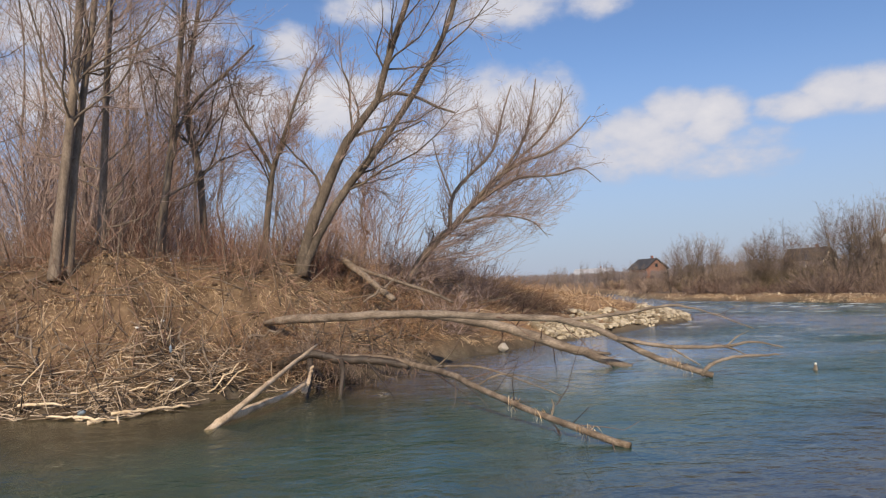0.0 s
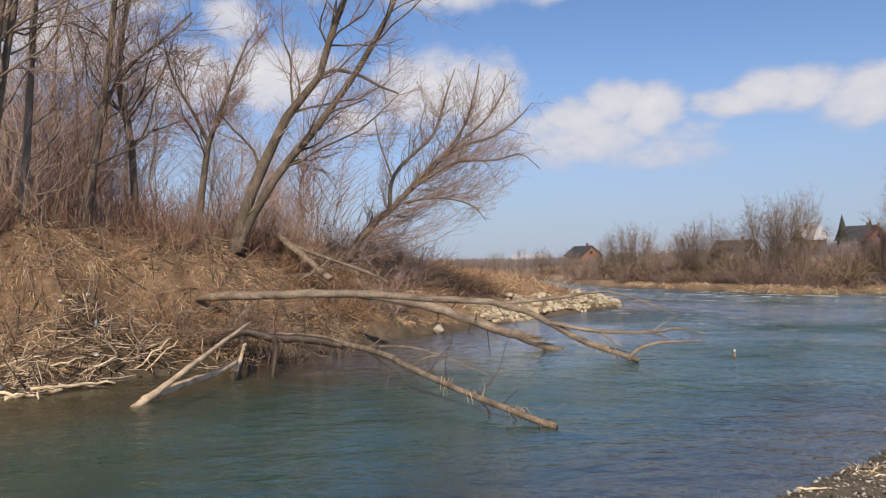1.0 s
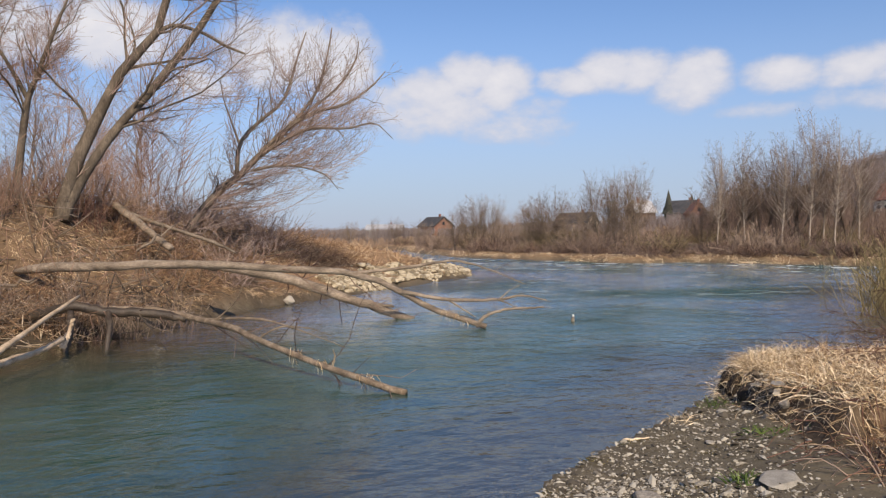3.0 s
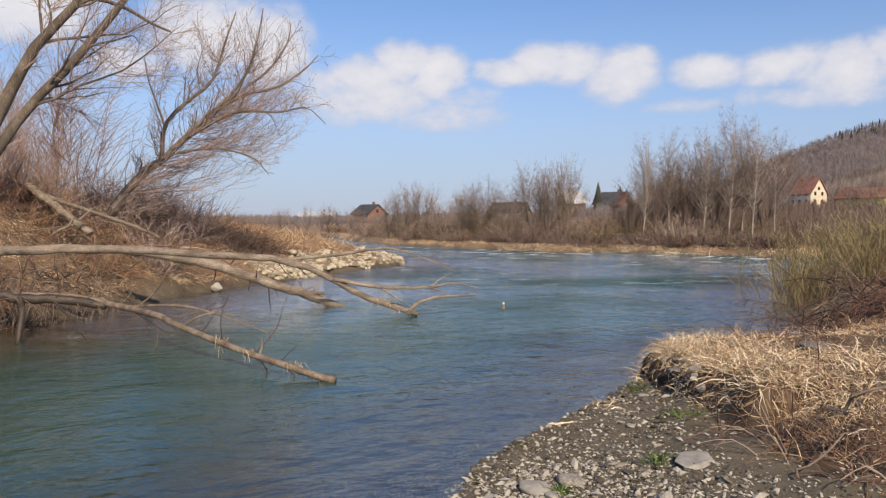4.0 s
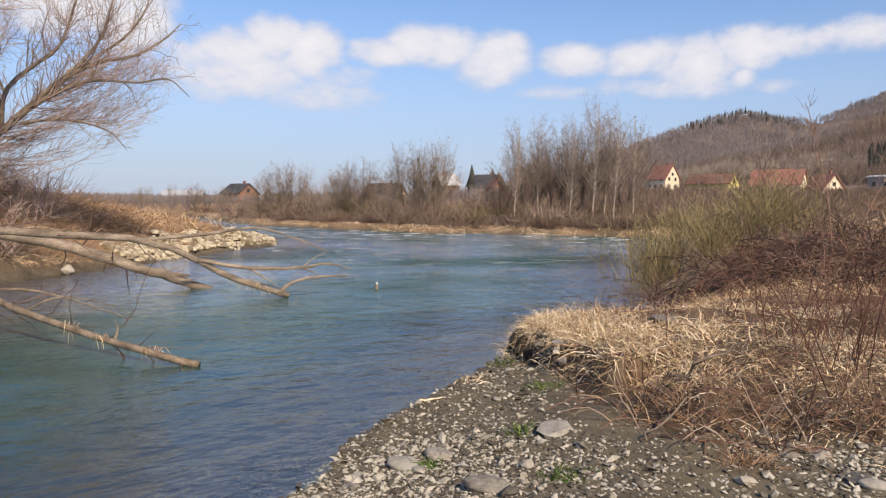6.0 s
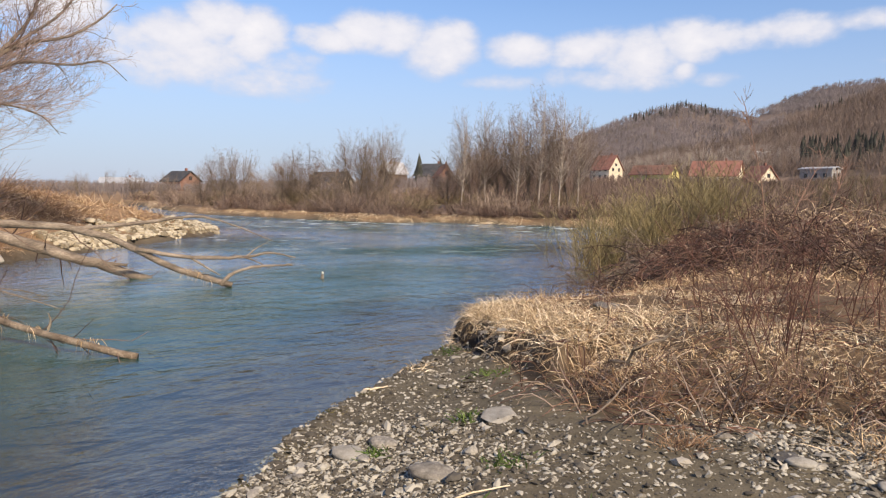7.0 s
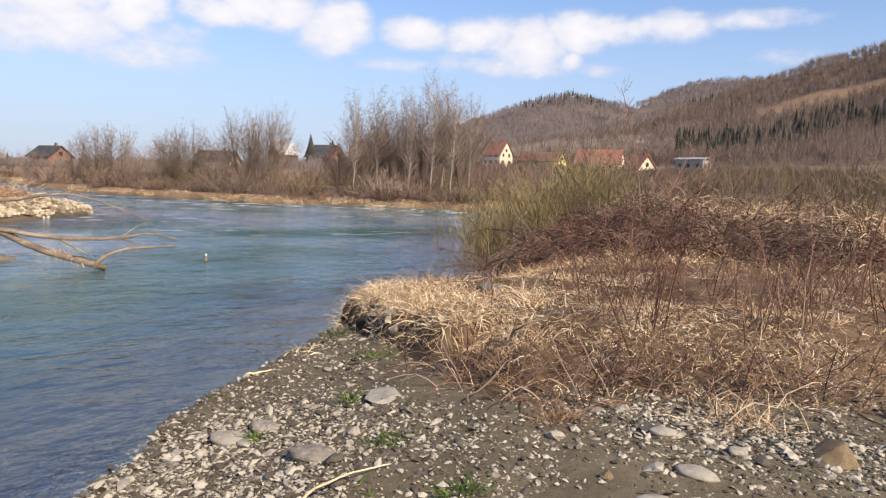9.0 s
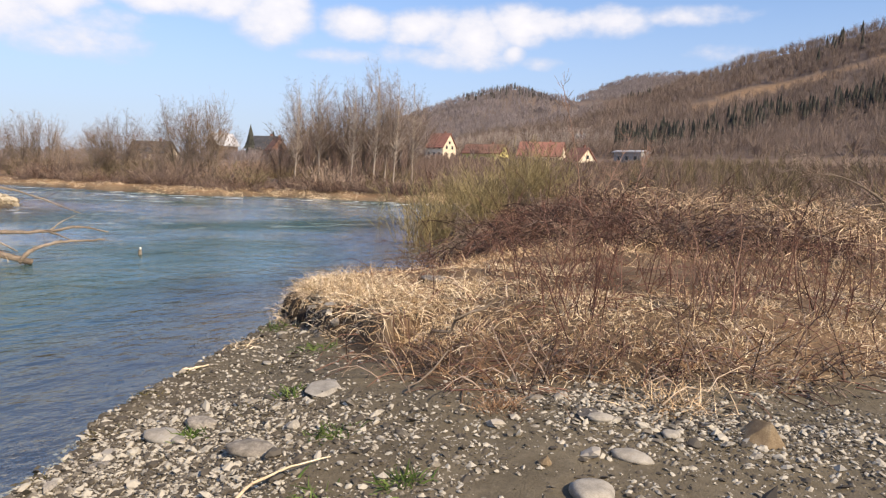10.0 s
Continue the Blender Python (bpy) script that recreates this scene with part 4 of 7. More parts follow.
def left_bank_shrubs():
    rng = np.random.default_rng(21)
    kinds = [bush_shape("sapling_clump", 50 + k, 15, 5.0, 1.8, m, "clump of tall thin bare saplings in the thicket", "sapling clumps in the thicket", 0.15, 0.014, 2, 0.005, 420, category="saplings") for k, m in enumerate((M_TWIG_FAR, M_TWIG_RED, M_TWIG_FAR))]
    scatter(kinds, [polar(rng.uniform(-37, -18.5), rng.uniform(19.0, 36.0)) for _ in range(27)] + [polar(rng.uniform(-11, -5), rng.uniform(24.0, 36.0)) for _ in range(5)], rng, 0.6, 1.2)
    kinds = [bush_shape("shrub", 60 + k, 40, 1.6, 1.2, (M_TWIG_RED, M_TWIG, M_STEM_RED)[k], "red-stemmed bare shrub on top of the bank", "red shrubs on the bank", 0.22, 0.007, tip=0.003, twig=170) for k in range(3)]
    spots = [polar(rng.uniform(-36, -9), rng.uniform(17.0, 21.0)) for _ in range(38)]
    scatter(kinds, spots, rng, 0.6, 1.15)
    kinds = [bush_shape("shrub", 70 + k, 44, 2.0, 1.6, M_TWIG_FAR, "tangled brown bare shrub around the willow feet", "brown shrubs round the willows", 0.75, 0.009, tip=0.0035, twig=420, droop=0.06) for k in range(3)]
    spots = [polar(rng.uniform(-9, 3.5), rng.uniform(19.5, 27)) for _ in range(14)] + [polar(rng.uniform(-30, -12), rng.uniform(21, 30)) for _ in range(9)]
    scatter(kinds, spots, rng, 0.6, 1.2)
    kinds = [bush_shape("bramble", 75 + k, 60, 1.1, 1.6, M_GRASS_RED, "low tangle of russet bramble canes on the bank", "brambles on the bank", 0.9, 0.006, tip=0.003, twig=240, droop=0.16, category="bramble") for k in range(2)]
    spots = [polar(rng.uniform(-12, 2), rng.uniform(16.5, 20.5)) for _ in range(16)] + [polar(rng.uniform(0, 10), rng.uniform(24, 33)) for _ in range(26)]
    spots += [(-2.9, 14.6), (-2.3, 14.5), (-3.3, 14.3), (-1.7, 14.9), (-3.5, 15.0), (-2.6, 15.2), (-4.0, 14.6)]
    dark = [bush_shape("bramble", 85 + k, 60, 0.8, 1.3, M_CANE, "dark tangled canes hanging over the waterline", "dark brambles on the bank", 1.0, 0.007, tip=0.003, twig=260, droop=0.22, category="bramble") for k in range(2)]
    scatter(dark, [(-8.3, 13.1), (-8.1, 12.6), (-8.6, 13.6), (-7.9, 12.9), (-8.5, 12.5), (-8.9, 14.2), (-2.7, 13.9), (-2.2, 13.85), (-1.7, 13.95)], rng, 0.5, 0.85)
    stems = [bush_shape("shrub", 78 + k, 22, 1.3, 0.7, M_TWIG, "thin bare shrub stems beside the fallen tree", "shrubs by the fallen tree", 0.35, 0.007, tip=0.003, twig=90) for k in range(2)]
    scatter(stems, [(-2.9, 14.15), (-2.4, 14.1), (-2.1, 14.35), (-3.3, 14.1), (-1.7, 14.7), (-3.7, 14.3), (-2.7, 14.4), (-3.1, 14.6), (-0.9, 15.9), (-1.3, 15.5), (-3.9, 14.0), (-2.2, 14.8)], rng, 0.6, 1.1)
    scatter(kinds, [s for s in spots if shore_distance(np.array([s[0]]), np.array([s[1]]), LEFT_LAND)[0] > (0.4 if s[1] < 22 else 2.3)], rng, 0.7, 1.2)


def fallen(name, label, lines, bark, twig_mat, seed, twigs=0, category="fallen tree", tip_mat=None):
    """A dead tree: lines are (part name, points, base radius, tip radius)."""
    thing = new(name)
    anchor = np.array(lines[0][1][0], dtype=float)
    thing.location = anchor
    ps, rs = [], []
    for k, (what, points, r0, r1) in enumerate(lines):
        n = 26
        p = smooth_line(np.asarray(points, dtype=float) - anchor, n)
        rng = np.random.default_rng(seed + k)
        p[1:-1] += rng.normal(size=(n - 2, 3)) * r0 * 0.10
        r = np.linspace(r0, r1, n) * (1 + 0.16 * np.convolve(rng.normal(size=n + 4), np.ones(5) / 5, "valid"))
        if k == 0:
            r[0] *= 0.45
            r[1] *= 0.85
        buf = Buffer()
        buf.tubes(p[None], r[None], 10, cap=True)
        part(what, buf, bark, thing)
        ps.append(p), rs.append(r)
    if twigs:
        rng = np.random.default_rng(seed + 50)
        p, r = offshoots(rng, np.stack(ps), np.stack(rs), twigs, (0.35, 1.0), (25, 70), (0.06, 0.26), 6, 0.03, 0.18, 0.16, 0.003)
        buf = Buffer()
        buf.tubes(p, r, 4)
        tagged(part("twig_spray", buf, twig_mat, thing), kind="stuff")
    return tagged(thing, label, category)


def fallen_trees():
    fallen("fallen_tree", "long grey fallen tree reaching from the bank into the river",
           [("trunk", [(-3.9, 15.3, 1.26), (-3.1, 14.7, 1.34), (-2.45, 14.3, 1.37), (-1.9, 14.05, 1.385), (-1.09, 13.96, 1.395), (0.13, 14.2, 1.35), (1.28, 14.34, 1.24), (2.42, 14.4, 1.13), (3.29, 14.22, 0.83), (3.95, 13.95, 0.42), (5.05, 13.55, 0.04)], 0.105, 0.055),
            ("branch", [(2.3, 14.4, 1.13), (3.57, 14.36, 1.24), (4.59, 14.49, 1.36), (5.25, 14.26, 1.22), (5.98, 13.76, 0.88)], 0.045, 0.010),
            ("branch", [(3.4, 14.1, 0.76), (4.36, 13.72, 0.6), (5.39, 13.57, 0.59), (5.76, 13.42, 0.67), (6.24, 13.2, 0.57)], 0.045, 0.015),
            ("branch", [(4.85, 13.6, 0.05), (5.0, 13.5, 0.25), (5.4, 13.35, 0.40), (6.14, 13.13, 0.44)], 0.045, 0.018),
            ("branch", [(5.3, 13.57, 0.59), (5.5, 13.4, 0.5), (5.75, 13.3, 0.36)], 0.02, 0.008),
            ("branch", [(5.35, 13.57, 0.59), (5.6, 13.7, 0.74), (5.9, 13.8, 0.86)], 0.018, 0.006),
            ("branch", [(4.3, 13.75, 0.6), (4.55, 13.6, 0.42), (4.8, 13.5, 0.25)], 0.022, 0.012)], M_BARK_FALLEN, M_CANE, 100, 26)
    fallen("fallen_tree", "second grey fallen trunk dipping into the water",
           [("trunk", [(-0.6, 16.6, 1.25), (0.15, 16.2, 1.22), (1.41, 16.1, 0.90), (2.35, 15.8, 0.58), (3.2, 15.8, 0.28), (4.1, 15.85, -0.04)], 0.11, 0.09),
            ("branch", [(2.0, 15.9, 0.7), (2.9, 15.85, 0.42), (3.6, 15.7, 0.30)], 0.05, 0.03)], M_BARK_FALLEN, M_CANE, 110, 22)
    fallen("fallen_tree", "slim bark-stripped fallen stem lying in the shallow water",
           [("trunk", [(-2.8, 13.8, 0.72), (-2.07, 13.64, 0.64), (-1.18, 13.45, 0.60), (-0.53, 12.99, 0.48), (0.07, 11.5, 0.47), (0.55, 10.39, 0.36), (1.15, 9.33, 0.22), (1.57, 8.6, 0.14), (2.05, 8.15, 0.02)], 0.062, 0.038),
            ("branch", [(-0.3, 12.6, 0.5), (0.5, 11.9, 0.55), (1.1, 11.2, 0.42), (1.7, 10.6, 0.22)], 0.022, 0.006),
            ("branch", [(-0.2, 12.4, 0.5), (0.1, 12.1, 0.8), (0.25, 11.9, 1.1)], 0.016, 0.005),
            ("branch", [(0.4, 10.7, 0.38), (0.75, 10.7, 0.55), (1.2, 10.8, 0.5), (1.5, 10.6, 0.4)], 0.016, 0.005),
            ("branch", [(1.3, 9.1, 0.2), (1.33, 9.05, 0.34), (1.3, 9.0, 0.45)], 0.018, 0.006)], M_STRIPPED, M_CANE, 120, 34)
    fallen("black_log", "wet blackened log lying along the water's edge",
           [("trunk", [(-3.5, 14.1, 0.45), (-2.6, 13.62, 0.70), (-2.07, 13.55, 0.60), (-1.3, 13.4, 0.56), (-0.7, 13.2, 0.45)], 0.10, 0.07),
            ("root", [(-2.0, 13.5, 0.6), (-1.95, 13.2, 0.3), (-1.98, 13.0, -0.1)], 0.06, 0.04),
            ("root", [(-2.6, 13.5, 0.62), (-2.55, 13.2, 0.3), (-2.6, 13.0, -0.1)], 0.07, 0.05),
            ("root", [(-1.5, 13.4, 0.55), (-1.2, 13.0, 0.25), (-0.9, 12.4, -0.05)], 0.02, 0.008)], M_WET, M_CANE, 130, 40, "log")
    fallen("driftwood", "bleached forked driftwood pole leaning out of the water",
           [("pole", [(-2.4, 13.2, 0.92), (-2.85, 11.3, 0.47), (-3.1, 10.7, 0.24), (-3.45, 10.15, -0.05)], 0.03, 0.06),
            ("fork", [(-2.55, 12.7, 0.26), (-2.75, 12.0, 0.17), (-3.0, 11.3, 0.14), (-3.35, 10.3, 0.06)], 0.045, 0.06),
            ("stub", [(-2.58, 12.75, 0.1), (-2.5, 12.85, 0.35), (-2.44, 12.9, 0.56)], 0.05, 0.03)], M_DRIFT, M_CANE, 140, 0, "driftwood")
    fallen("dead_log", "broken grey log lying on the brushy bank", [("trunk", [(-2.7, 18.9, 2.75), (-2.0, 18.4, 2.2), (-1.3, 17.9, 1.62)], 0.10, 0.08)], M_BARK_FALLEN, M_CANE, 150, 6, "log")
    fallen("dead_log", "long thin dead trunk lying down the bank", [("trunk", [(-3.0, 19.0, 2.8), (-2.2, 18.87, 2.45), (-0.4, 18.5, 1.8), (0.2, 18.6, 1.5)], 0.06, 0.03)], M_BARK, M_CANE, 155, 10, "log")


# ---- grass, reeds and litter ----


def slope_way(x, y):
    e = 0.3
    gx = (land_z(x + e, y) - land_z(x - e, y)) / (2 * e)
    gy = (land_z(x, y + e) - land_z(x, y - e)) / (2 * e)
    return np.stack([-gx, -gy], axis=1)


def grass_stuff(name, label, x, y, mat, length, width, lean, droop, rise=1.0, lift=0.0, curl=0.10, steps=2):
    n = len(x)
    z = land_z(x, y) - 0.02 + lift
    down = slope_way(x, y)
    swirl = np.stack([rough(x, y, 0.9, 201), rough(x, y, 0.9, 207)], axis=1)
    way = np.concatenate([down * 0.9 + swirl * lean + RNG.normal(size=(n, 2)) * lean * 0.7, np.full((n, 1), rise)], axis=1)
    buf = Buffer()
    buf.blades(np.stack([x, y, z], axis=1), way, RNG.uniform(*length, n), RNG.uniform(*width, n), RNG.uniform(*droop, n), steps, curl)
    return tagged(new(name, buf.mesh(name, mat, False)), label, "grass", kind="stuff")


def region(n, az, r, poly, inside, clump=0.0, seed=0):
    """Random places in a sector that lie inside an outline by at least so much."""
    a, q = np.radians(RNG.uniform(az[0], az[1], n)), np.sqrt(RNG.uniform(r[0] ** 2, r[1] ** 2, n))
    x, y = q * np.sin(a), q * np.cos(a)
    keep = shore_distance(x, y, poly) > inside
    if clump:
        keep &= rough(x, y, 0.8, 300 + seed) > clump
    return x[keep], y[keep]


def near_region(n, az, r, poly, inside):
    """Random places in a sector, thicker near the eye."""
    a, q = np.radians(RNG.uniform(az[0], az[1], n)), RNG.uniform(r[0], r[1], n)
    x, y = q * np.sin(a), q * np.cos(a)
    keep = shore_distance(x, y, poly) > inside
    return x[keep], y[keep]


def grasses():
    x, y = region(190000, (-40, 6), (11, 27), LEFT_LAND, 0.3)
    keep = (shore_distance(x, y, LEFT_LAND) < 6.0) & ((y < 23.5) | (shore_distance(x, y, LEFT_LAND) > 1.7))
    x, y = x[keep], y[keep]
    keep = rough(x, y, 1.1, 137) < RNG.uniform(-0.2, 0.9, len(x))
    x, y = x[keep], y[keep]
    grass_stuff("bank_grass", "matted tan dry grass hanging down the river bank", x, y, M_GRASS, (0.16, 0.46), (0.006, 0.013), 1.2, (1.0, 3.0), 0.8, curl=0.18)
    x, y = region(11000, (0, 20), (18, 44), LEFT_LAND, 1.9)
    grass_stuff("point_weeds", "russet dead weeds on the low point of the bank", x, y, M_GRASS_RED, (0.3, 0.9), (0.012, 0.026), 0.9, (0.4, 1.8), 0.9)
    x, y = region(11000, (0, 20), (18, 44), LEFT_LAND, 1.6)
    grass_stuff("point_grass", "tan dry grass on the low point of the bank", x, y, M_GRASS, (0.3, 0.8), (0.016, 0.034), 0.9, (0.5, 2.0), 0.9)
    x, y = region(26000, (-40, 10), (11, 26), LEFT_LAND, 0.3, 0.15, 1)
    grass_stuff("bank_weeds", "russet dead weed stems on the river bank", x, y, M_GRASS_RED, (0.3, 0.9), (0.005, 0.010), 0.6, (0.2, 1.2), 1.1)
    x, y = near_region(135000, (34, 94), (4, 14), TURF, 0.10)
    keep = (rough(x, y, 0.7, 305) > RNG.uniform(-0.5, 0.5, len(x))) & (rough(x, y, 2.6, 306) > RNG.uniform(-0.8, 0.5, len(x)))
    grass_stuff("terrace_grass", "pale straw-coloured matted grass on the low terrace", x[keep], y[keep], M_GRASS, (0.12, 0.36), (0.004, 0.009), 1.5, (0.4, 2.6), 0.8, curl=0.3)
    x, y = near_region(72000, (38, 94), (4.2, 10.0), TURF, -0.05)
    keep = (rough(x, y, 0.9, 308) > RNG.uniform(-0.4, 0.5, len(x))) & (rough(x, y, 3.1, 309) > RNG.uniform(-0.7, 0.5, len(x)))
    grass_stuff("bleached_grass", "bleached curled dead grass leaves in the brush", x[keep], y[keep], M_STRAW, (0.06, 0.20), (0.004, 0.011), 2.0, (0.0, 2.6), 0.9, 0.02, 0.55, 3)
    x, y = near_region(34000, (50, 94), (11, 22), TURF, 0.35)
    grass_stuff("mound_grass", "tan dead grass over the mound", x, y, M_GRASS, (0.2, 0.5), (0.006, 0.014), 1.2, (0.8, 2.6), 0.9, curl=0.3)
    x, y = near_region(52000, (42, 94), (7.5, 14), TURF, 0.3)
    keep = rough(x, y, 0.8, 315) > RNG.uniform(-1.5, 0.4, len(x))
    x, y = x[keep], y[keep]
    russet = RNG.uniform(size=len(x)) < 0.55
    grass_stuff("terrace_mat", "flattened tan dead grass between the shrubs", x[~russet], y[~russet], M_GRASS, (0.15, 0.4), (0.005, 0.011), 1.7, (1.2, 3.0), 0.6, curl=0.3)
    grass_stuff("russet_mat", "flattened russet dead weeds between the shrubs", x[russet], y[russet], M_GRASS_RED, (0.15, 0.4), (0.005, 0.011), 1.7, (1.0, 3.0), 0.7, curl=0.3)
    x, y = near_region(7500, (63, 94), (12.2, 18), TURF, 0.6)
    keep = rough(x, y, 0.7, 316) > RNG.uniform(-0.05, 0.7, len(x)) - 0.025 * (np.degrees(np.arctan2(x, y)) - 68)
    grass_stuff("draped_grass", "dead grass draped over the brambles", x[keep], y[keep], M_GRASS, (0.35, 0.8), (0.008, 0.015), 1.5, (1.2, 3.0), 0.7, RNG.uniform(0.15, 0.75, int(keep.sum())), 0.25, 3)
    x, y = region(5500, (44, 95), (4.5, 16), TURF, 0.2, 0.1, 3)
    grass_stuff("terrace_weeds", "russet dead weed stems in the grass", x, y, M_GRASS_RED, (0.15, 0.5), (0.004, 0.008), 0.9, (0.3, 1.6), 1.0)
    line = smooth_line([(*p, 0) for p in FAR_LAND[:13]], 2000)
    pick = RNG.integers(0, 2000, 22000)
    x, y = line[pick, 0] + RNG.normal(size=22000) * 0.8, line[pick, 1] + RNG.normal(size=22000) * 0.8
    keep = shore_distance(x, y, FAR_LAND) > 0.1
    grass_stuff("shore_grass", "pale dry grass along the far shore", x[keep], y[keep], M_STRAW, (0.2, 0.5), (0.02, 0.045), 0.9, (1.0, 2.6), 0.7)


def terrace_shrubs():
    rng = np.random.default_rng(33)
    kinds = [bush_shape("shrub", 160 + k, 9, 1.2, 0.8, (M_STEM_RED, M_TWIG_RED, M_STEM_RED)[k], "thin red-brown bare shrub stems in the grass", "red shrubs on the terrace", 0.22, 0.0065, tip=0.0025, twig=36, twig_sides=3) for k in range(3)]
    spots = []
    while len(spots) < 18:
        x, y = polar(rng.uniform(56, 86), rng.uniform(5.6, 10.0))
        if shore_distance(np.array([x]), np.array([y]), TURF)[0] > 0.4:
            spots.append((x, y))
    scatter(kinds, spots, rng, 0.6, 1.15)
    kinds = [bush_shape("willow_bush", 170 + k, 120, 1.8, 1.7, M_TWIG_YELLOW, "yellow-green willow bush at the water", "willow bushes", 0.42, 0.010, tip=0.005, twig=520, category="willow bush") for k in range(2)]
    spots = [(15.0, 13.0), (16.4, 13.6), (15.9, 11.8), (17.4, 12.6), (18.3, 14.4), (17.2, 10.8), (19.2, 12.6)]
    scatter(kinds, spots, rng, 0.8, 1.1)
    kinds = [bush_shape("bramble", 180 + k, 54, 1.7, 2.2, m, "tangle of bare arching canes on the mound", "brambles on the mound", 0.9, 0.010, tip=0.005, twig=260, droop=0.30, category="bramble") for k, m in enumerate((M_CANE, M_STEM_RED, M_CANE, M_TWIG))]
    spots = []
    while len(spots) < 26:
        x, y = polar(rng.uniform(57.5, 78), rng.uniform(12.8, 16.5))
        spots.append((x, y))
    spots += [polar(az, 15.6 + 0.9 * math.sin(az * 3)) for az in np.linspace(49.5, 58, 9)]
    while len(spots) < 78:
        x, y = polar(rng.uniform(47, 90), rng.uniform(13.5, 19))
        if shore_distance(np.array([x]), np.array([y]), TURF)[0] > 0.8:
            spots.append((x, y))
    scatter(kinds, spots, rng, 0.55, 1.05)


def right_edge_growth():
    bare_tree([([(22.6, 2.4, 0.5), (22.3, 2.7, 1.1), (21.7, 3.2, 1.7), (20.9, 3.9, 2.2), (20.0, 4.7, 2.4)], 0.06, 0.008), ([(22.3, 2.6, 1.1), (22.2, 2.9, 2.3), (22.0, 3.1, 3.8)], 0.042, 0.008), ([(21.9, 3.0, 1.6), (21.2, 3.9, 1.5), (20.3, 4.9, 1.9)], 0.026, 0.006)], 311, 26, 160, 1000, M_BARK, M_TWIG,
              "tree", "crooked dark bare tree leaning over the brush", limb_span=(0.25, 0.98), limb_angle=(30, 70), tip=0.004)
    for k, (x, y, tall, lean) in enumerate([(13.6, 7.4, 2.9, -0.5), (13.9, 7.2, 1.9, 0.6), (13.2, 6.2, 1.7, 0.4)]):
        z = float(land_z([x], [y])[0]) - 0.1
        bare_tree([([(x, y, z), (x + lean * 0.3, y - lean * 0.2, z + tall * 0.5), (x + lean, y - lean * 0.6, z + tall)], 0.014, 0.004)], 320 + k, 7, 20, 40, M_TWIG_RED, M_TWIG_RED,
                  "sapling", "thin bare sapling standing out of the brambles", "saplings on the mound", limb_angle=(12, 28), limb_len=(0.12, 0.3), tip=0.003, category="sapling")


def crown_tree(seed, height, width, stems, boughs, twigs, bark, twig_mat, label, low=0.3, radius=0.06, tip=0.008, fork=0.12):
    """A bare tree of the far bank: stems fan out of one foot and their boughs fill a rounded crown."""
    rng = np.random.default_rng(seed)
    thing = new("tree")
    lines = []
    for k in range(stems):
        a, reach = 2 * math.pi * (k + rng.uniform(-0.3, 0.3)) / stems, width * (0.15 if stems == 1 else rng.uniform(0.3, 0.6))
        c, s, top = math.cos(a) * reach, math.sin(a) * reach, height * rng.uniform(0.8, 0.9)
        points = [(c * 0.05, s * 0.05, -0.2), (c * 0.15 + rng.normal() * 0.05, s * 0.15, height * fork), (c * 0.6, s * 0.6 + rng.normal() * 0.08, height * 0.45), (c, s, top)]
        p, r = trunk_line(points, radius, 0.008, 12)
        buf = Buffer()
        buf.tubes(p, r, 6, cap=True)
        part("trunk" if k == 0 else "stem", buf, bark, thing)
        lines.append(p[0])
    lines = np.stack(lines)
    u = rng.normal(size=(boughs, 3))
    u /= np.linalg.norm(u, axis=1, keepdims=True)
    u *= rng.uniform(0.02, 1, boughs)[:, None] ** 0.36
    lump = 1 + 0.09 * np.sin(3 * np.arctan2(u[:, 1], u[:, 0]) + seed) + 0.12 * np.sin(5 * u[:, 2] + seed)
    mid, half = height * (1 + low) / 2, height * (1 - low) / 2
    ends = np.stack([u[:, 0] * width * lump, u[:, 1] * width * lump, mid + u[:, 2] * half * (0.9 + 0.1 * lump)], axis=1)
    pick = np.argmin(((ends[:, None, :2] - lines[None, :, -1, :2]) ** 2).sum(axis=2) + rng.uniform(0, width * 0.6, (boughs, stems)), axis=1)
    out = np.hypot(ends[:, 0], ends[:, 1])
    level = np.clip((ends[:, 2] - 0.5 * out) * rng.uniform(0.6, 0.9, boughs), height * 0.16, height * 0.8)
    foot = np.stack([[np.interp(level[i], lines[pick[i], :, 2], lines[pick[i], :, c]) for c in range(3)] for i in range(boughs)])
    bend = foot + (ends - foot) * np.array([0.68, 0.68, 0.40]) + rng.normal(size=(boughs, 3)) * 0.04
    s = np.linspace(0, 1, 5)[None, :, None]
    p = foot[:, None] * (1 - s) ** 2 + bend[:, None] * 2 * s * (1 - s) + ends[:, None] * s ** 2
    r = np.linspace(radius * 0.2, tip * 0.45, 5)[None, :] * rng.uniform(0.6, 1.1, boughs)[:, None]
    p2, r2 = offshoots(rng, p, r, twigs, (0.4, 1.0), (28, 75), (0.12, 0.28), 3, 0.01, 0.12, 0.6, tip * 0.55, 0.3)
    buf = Buffer()
    buf.tubes(p, r, 3)
    tagged(part("branchwork", buf, bark, thing), kind="stuff")
    buf = Buffer()
    buf.tubes(p2, r2, 2)
    tagged(part("crown", buf, twig_mat, thing, "fine leafless twigs"), kind="stuff")
    return tagged(thing, label, "bare tree", "far shore trees")


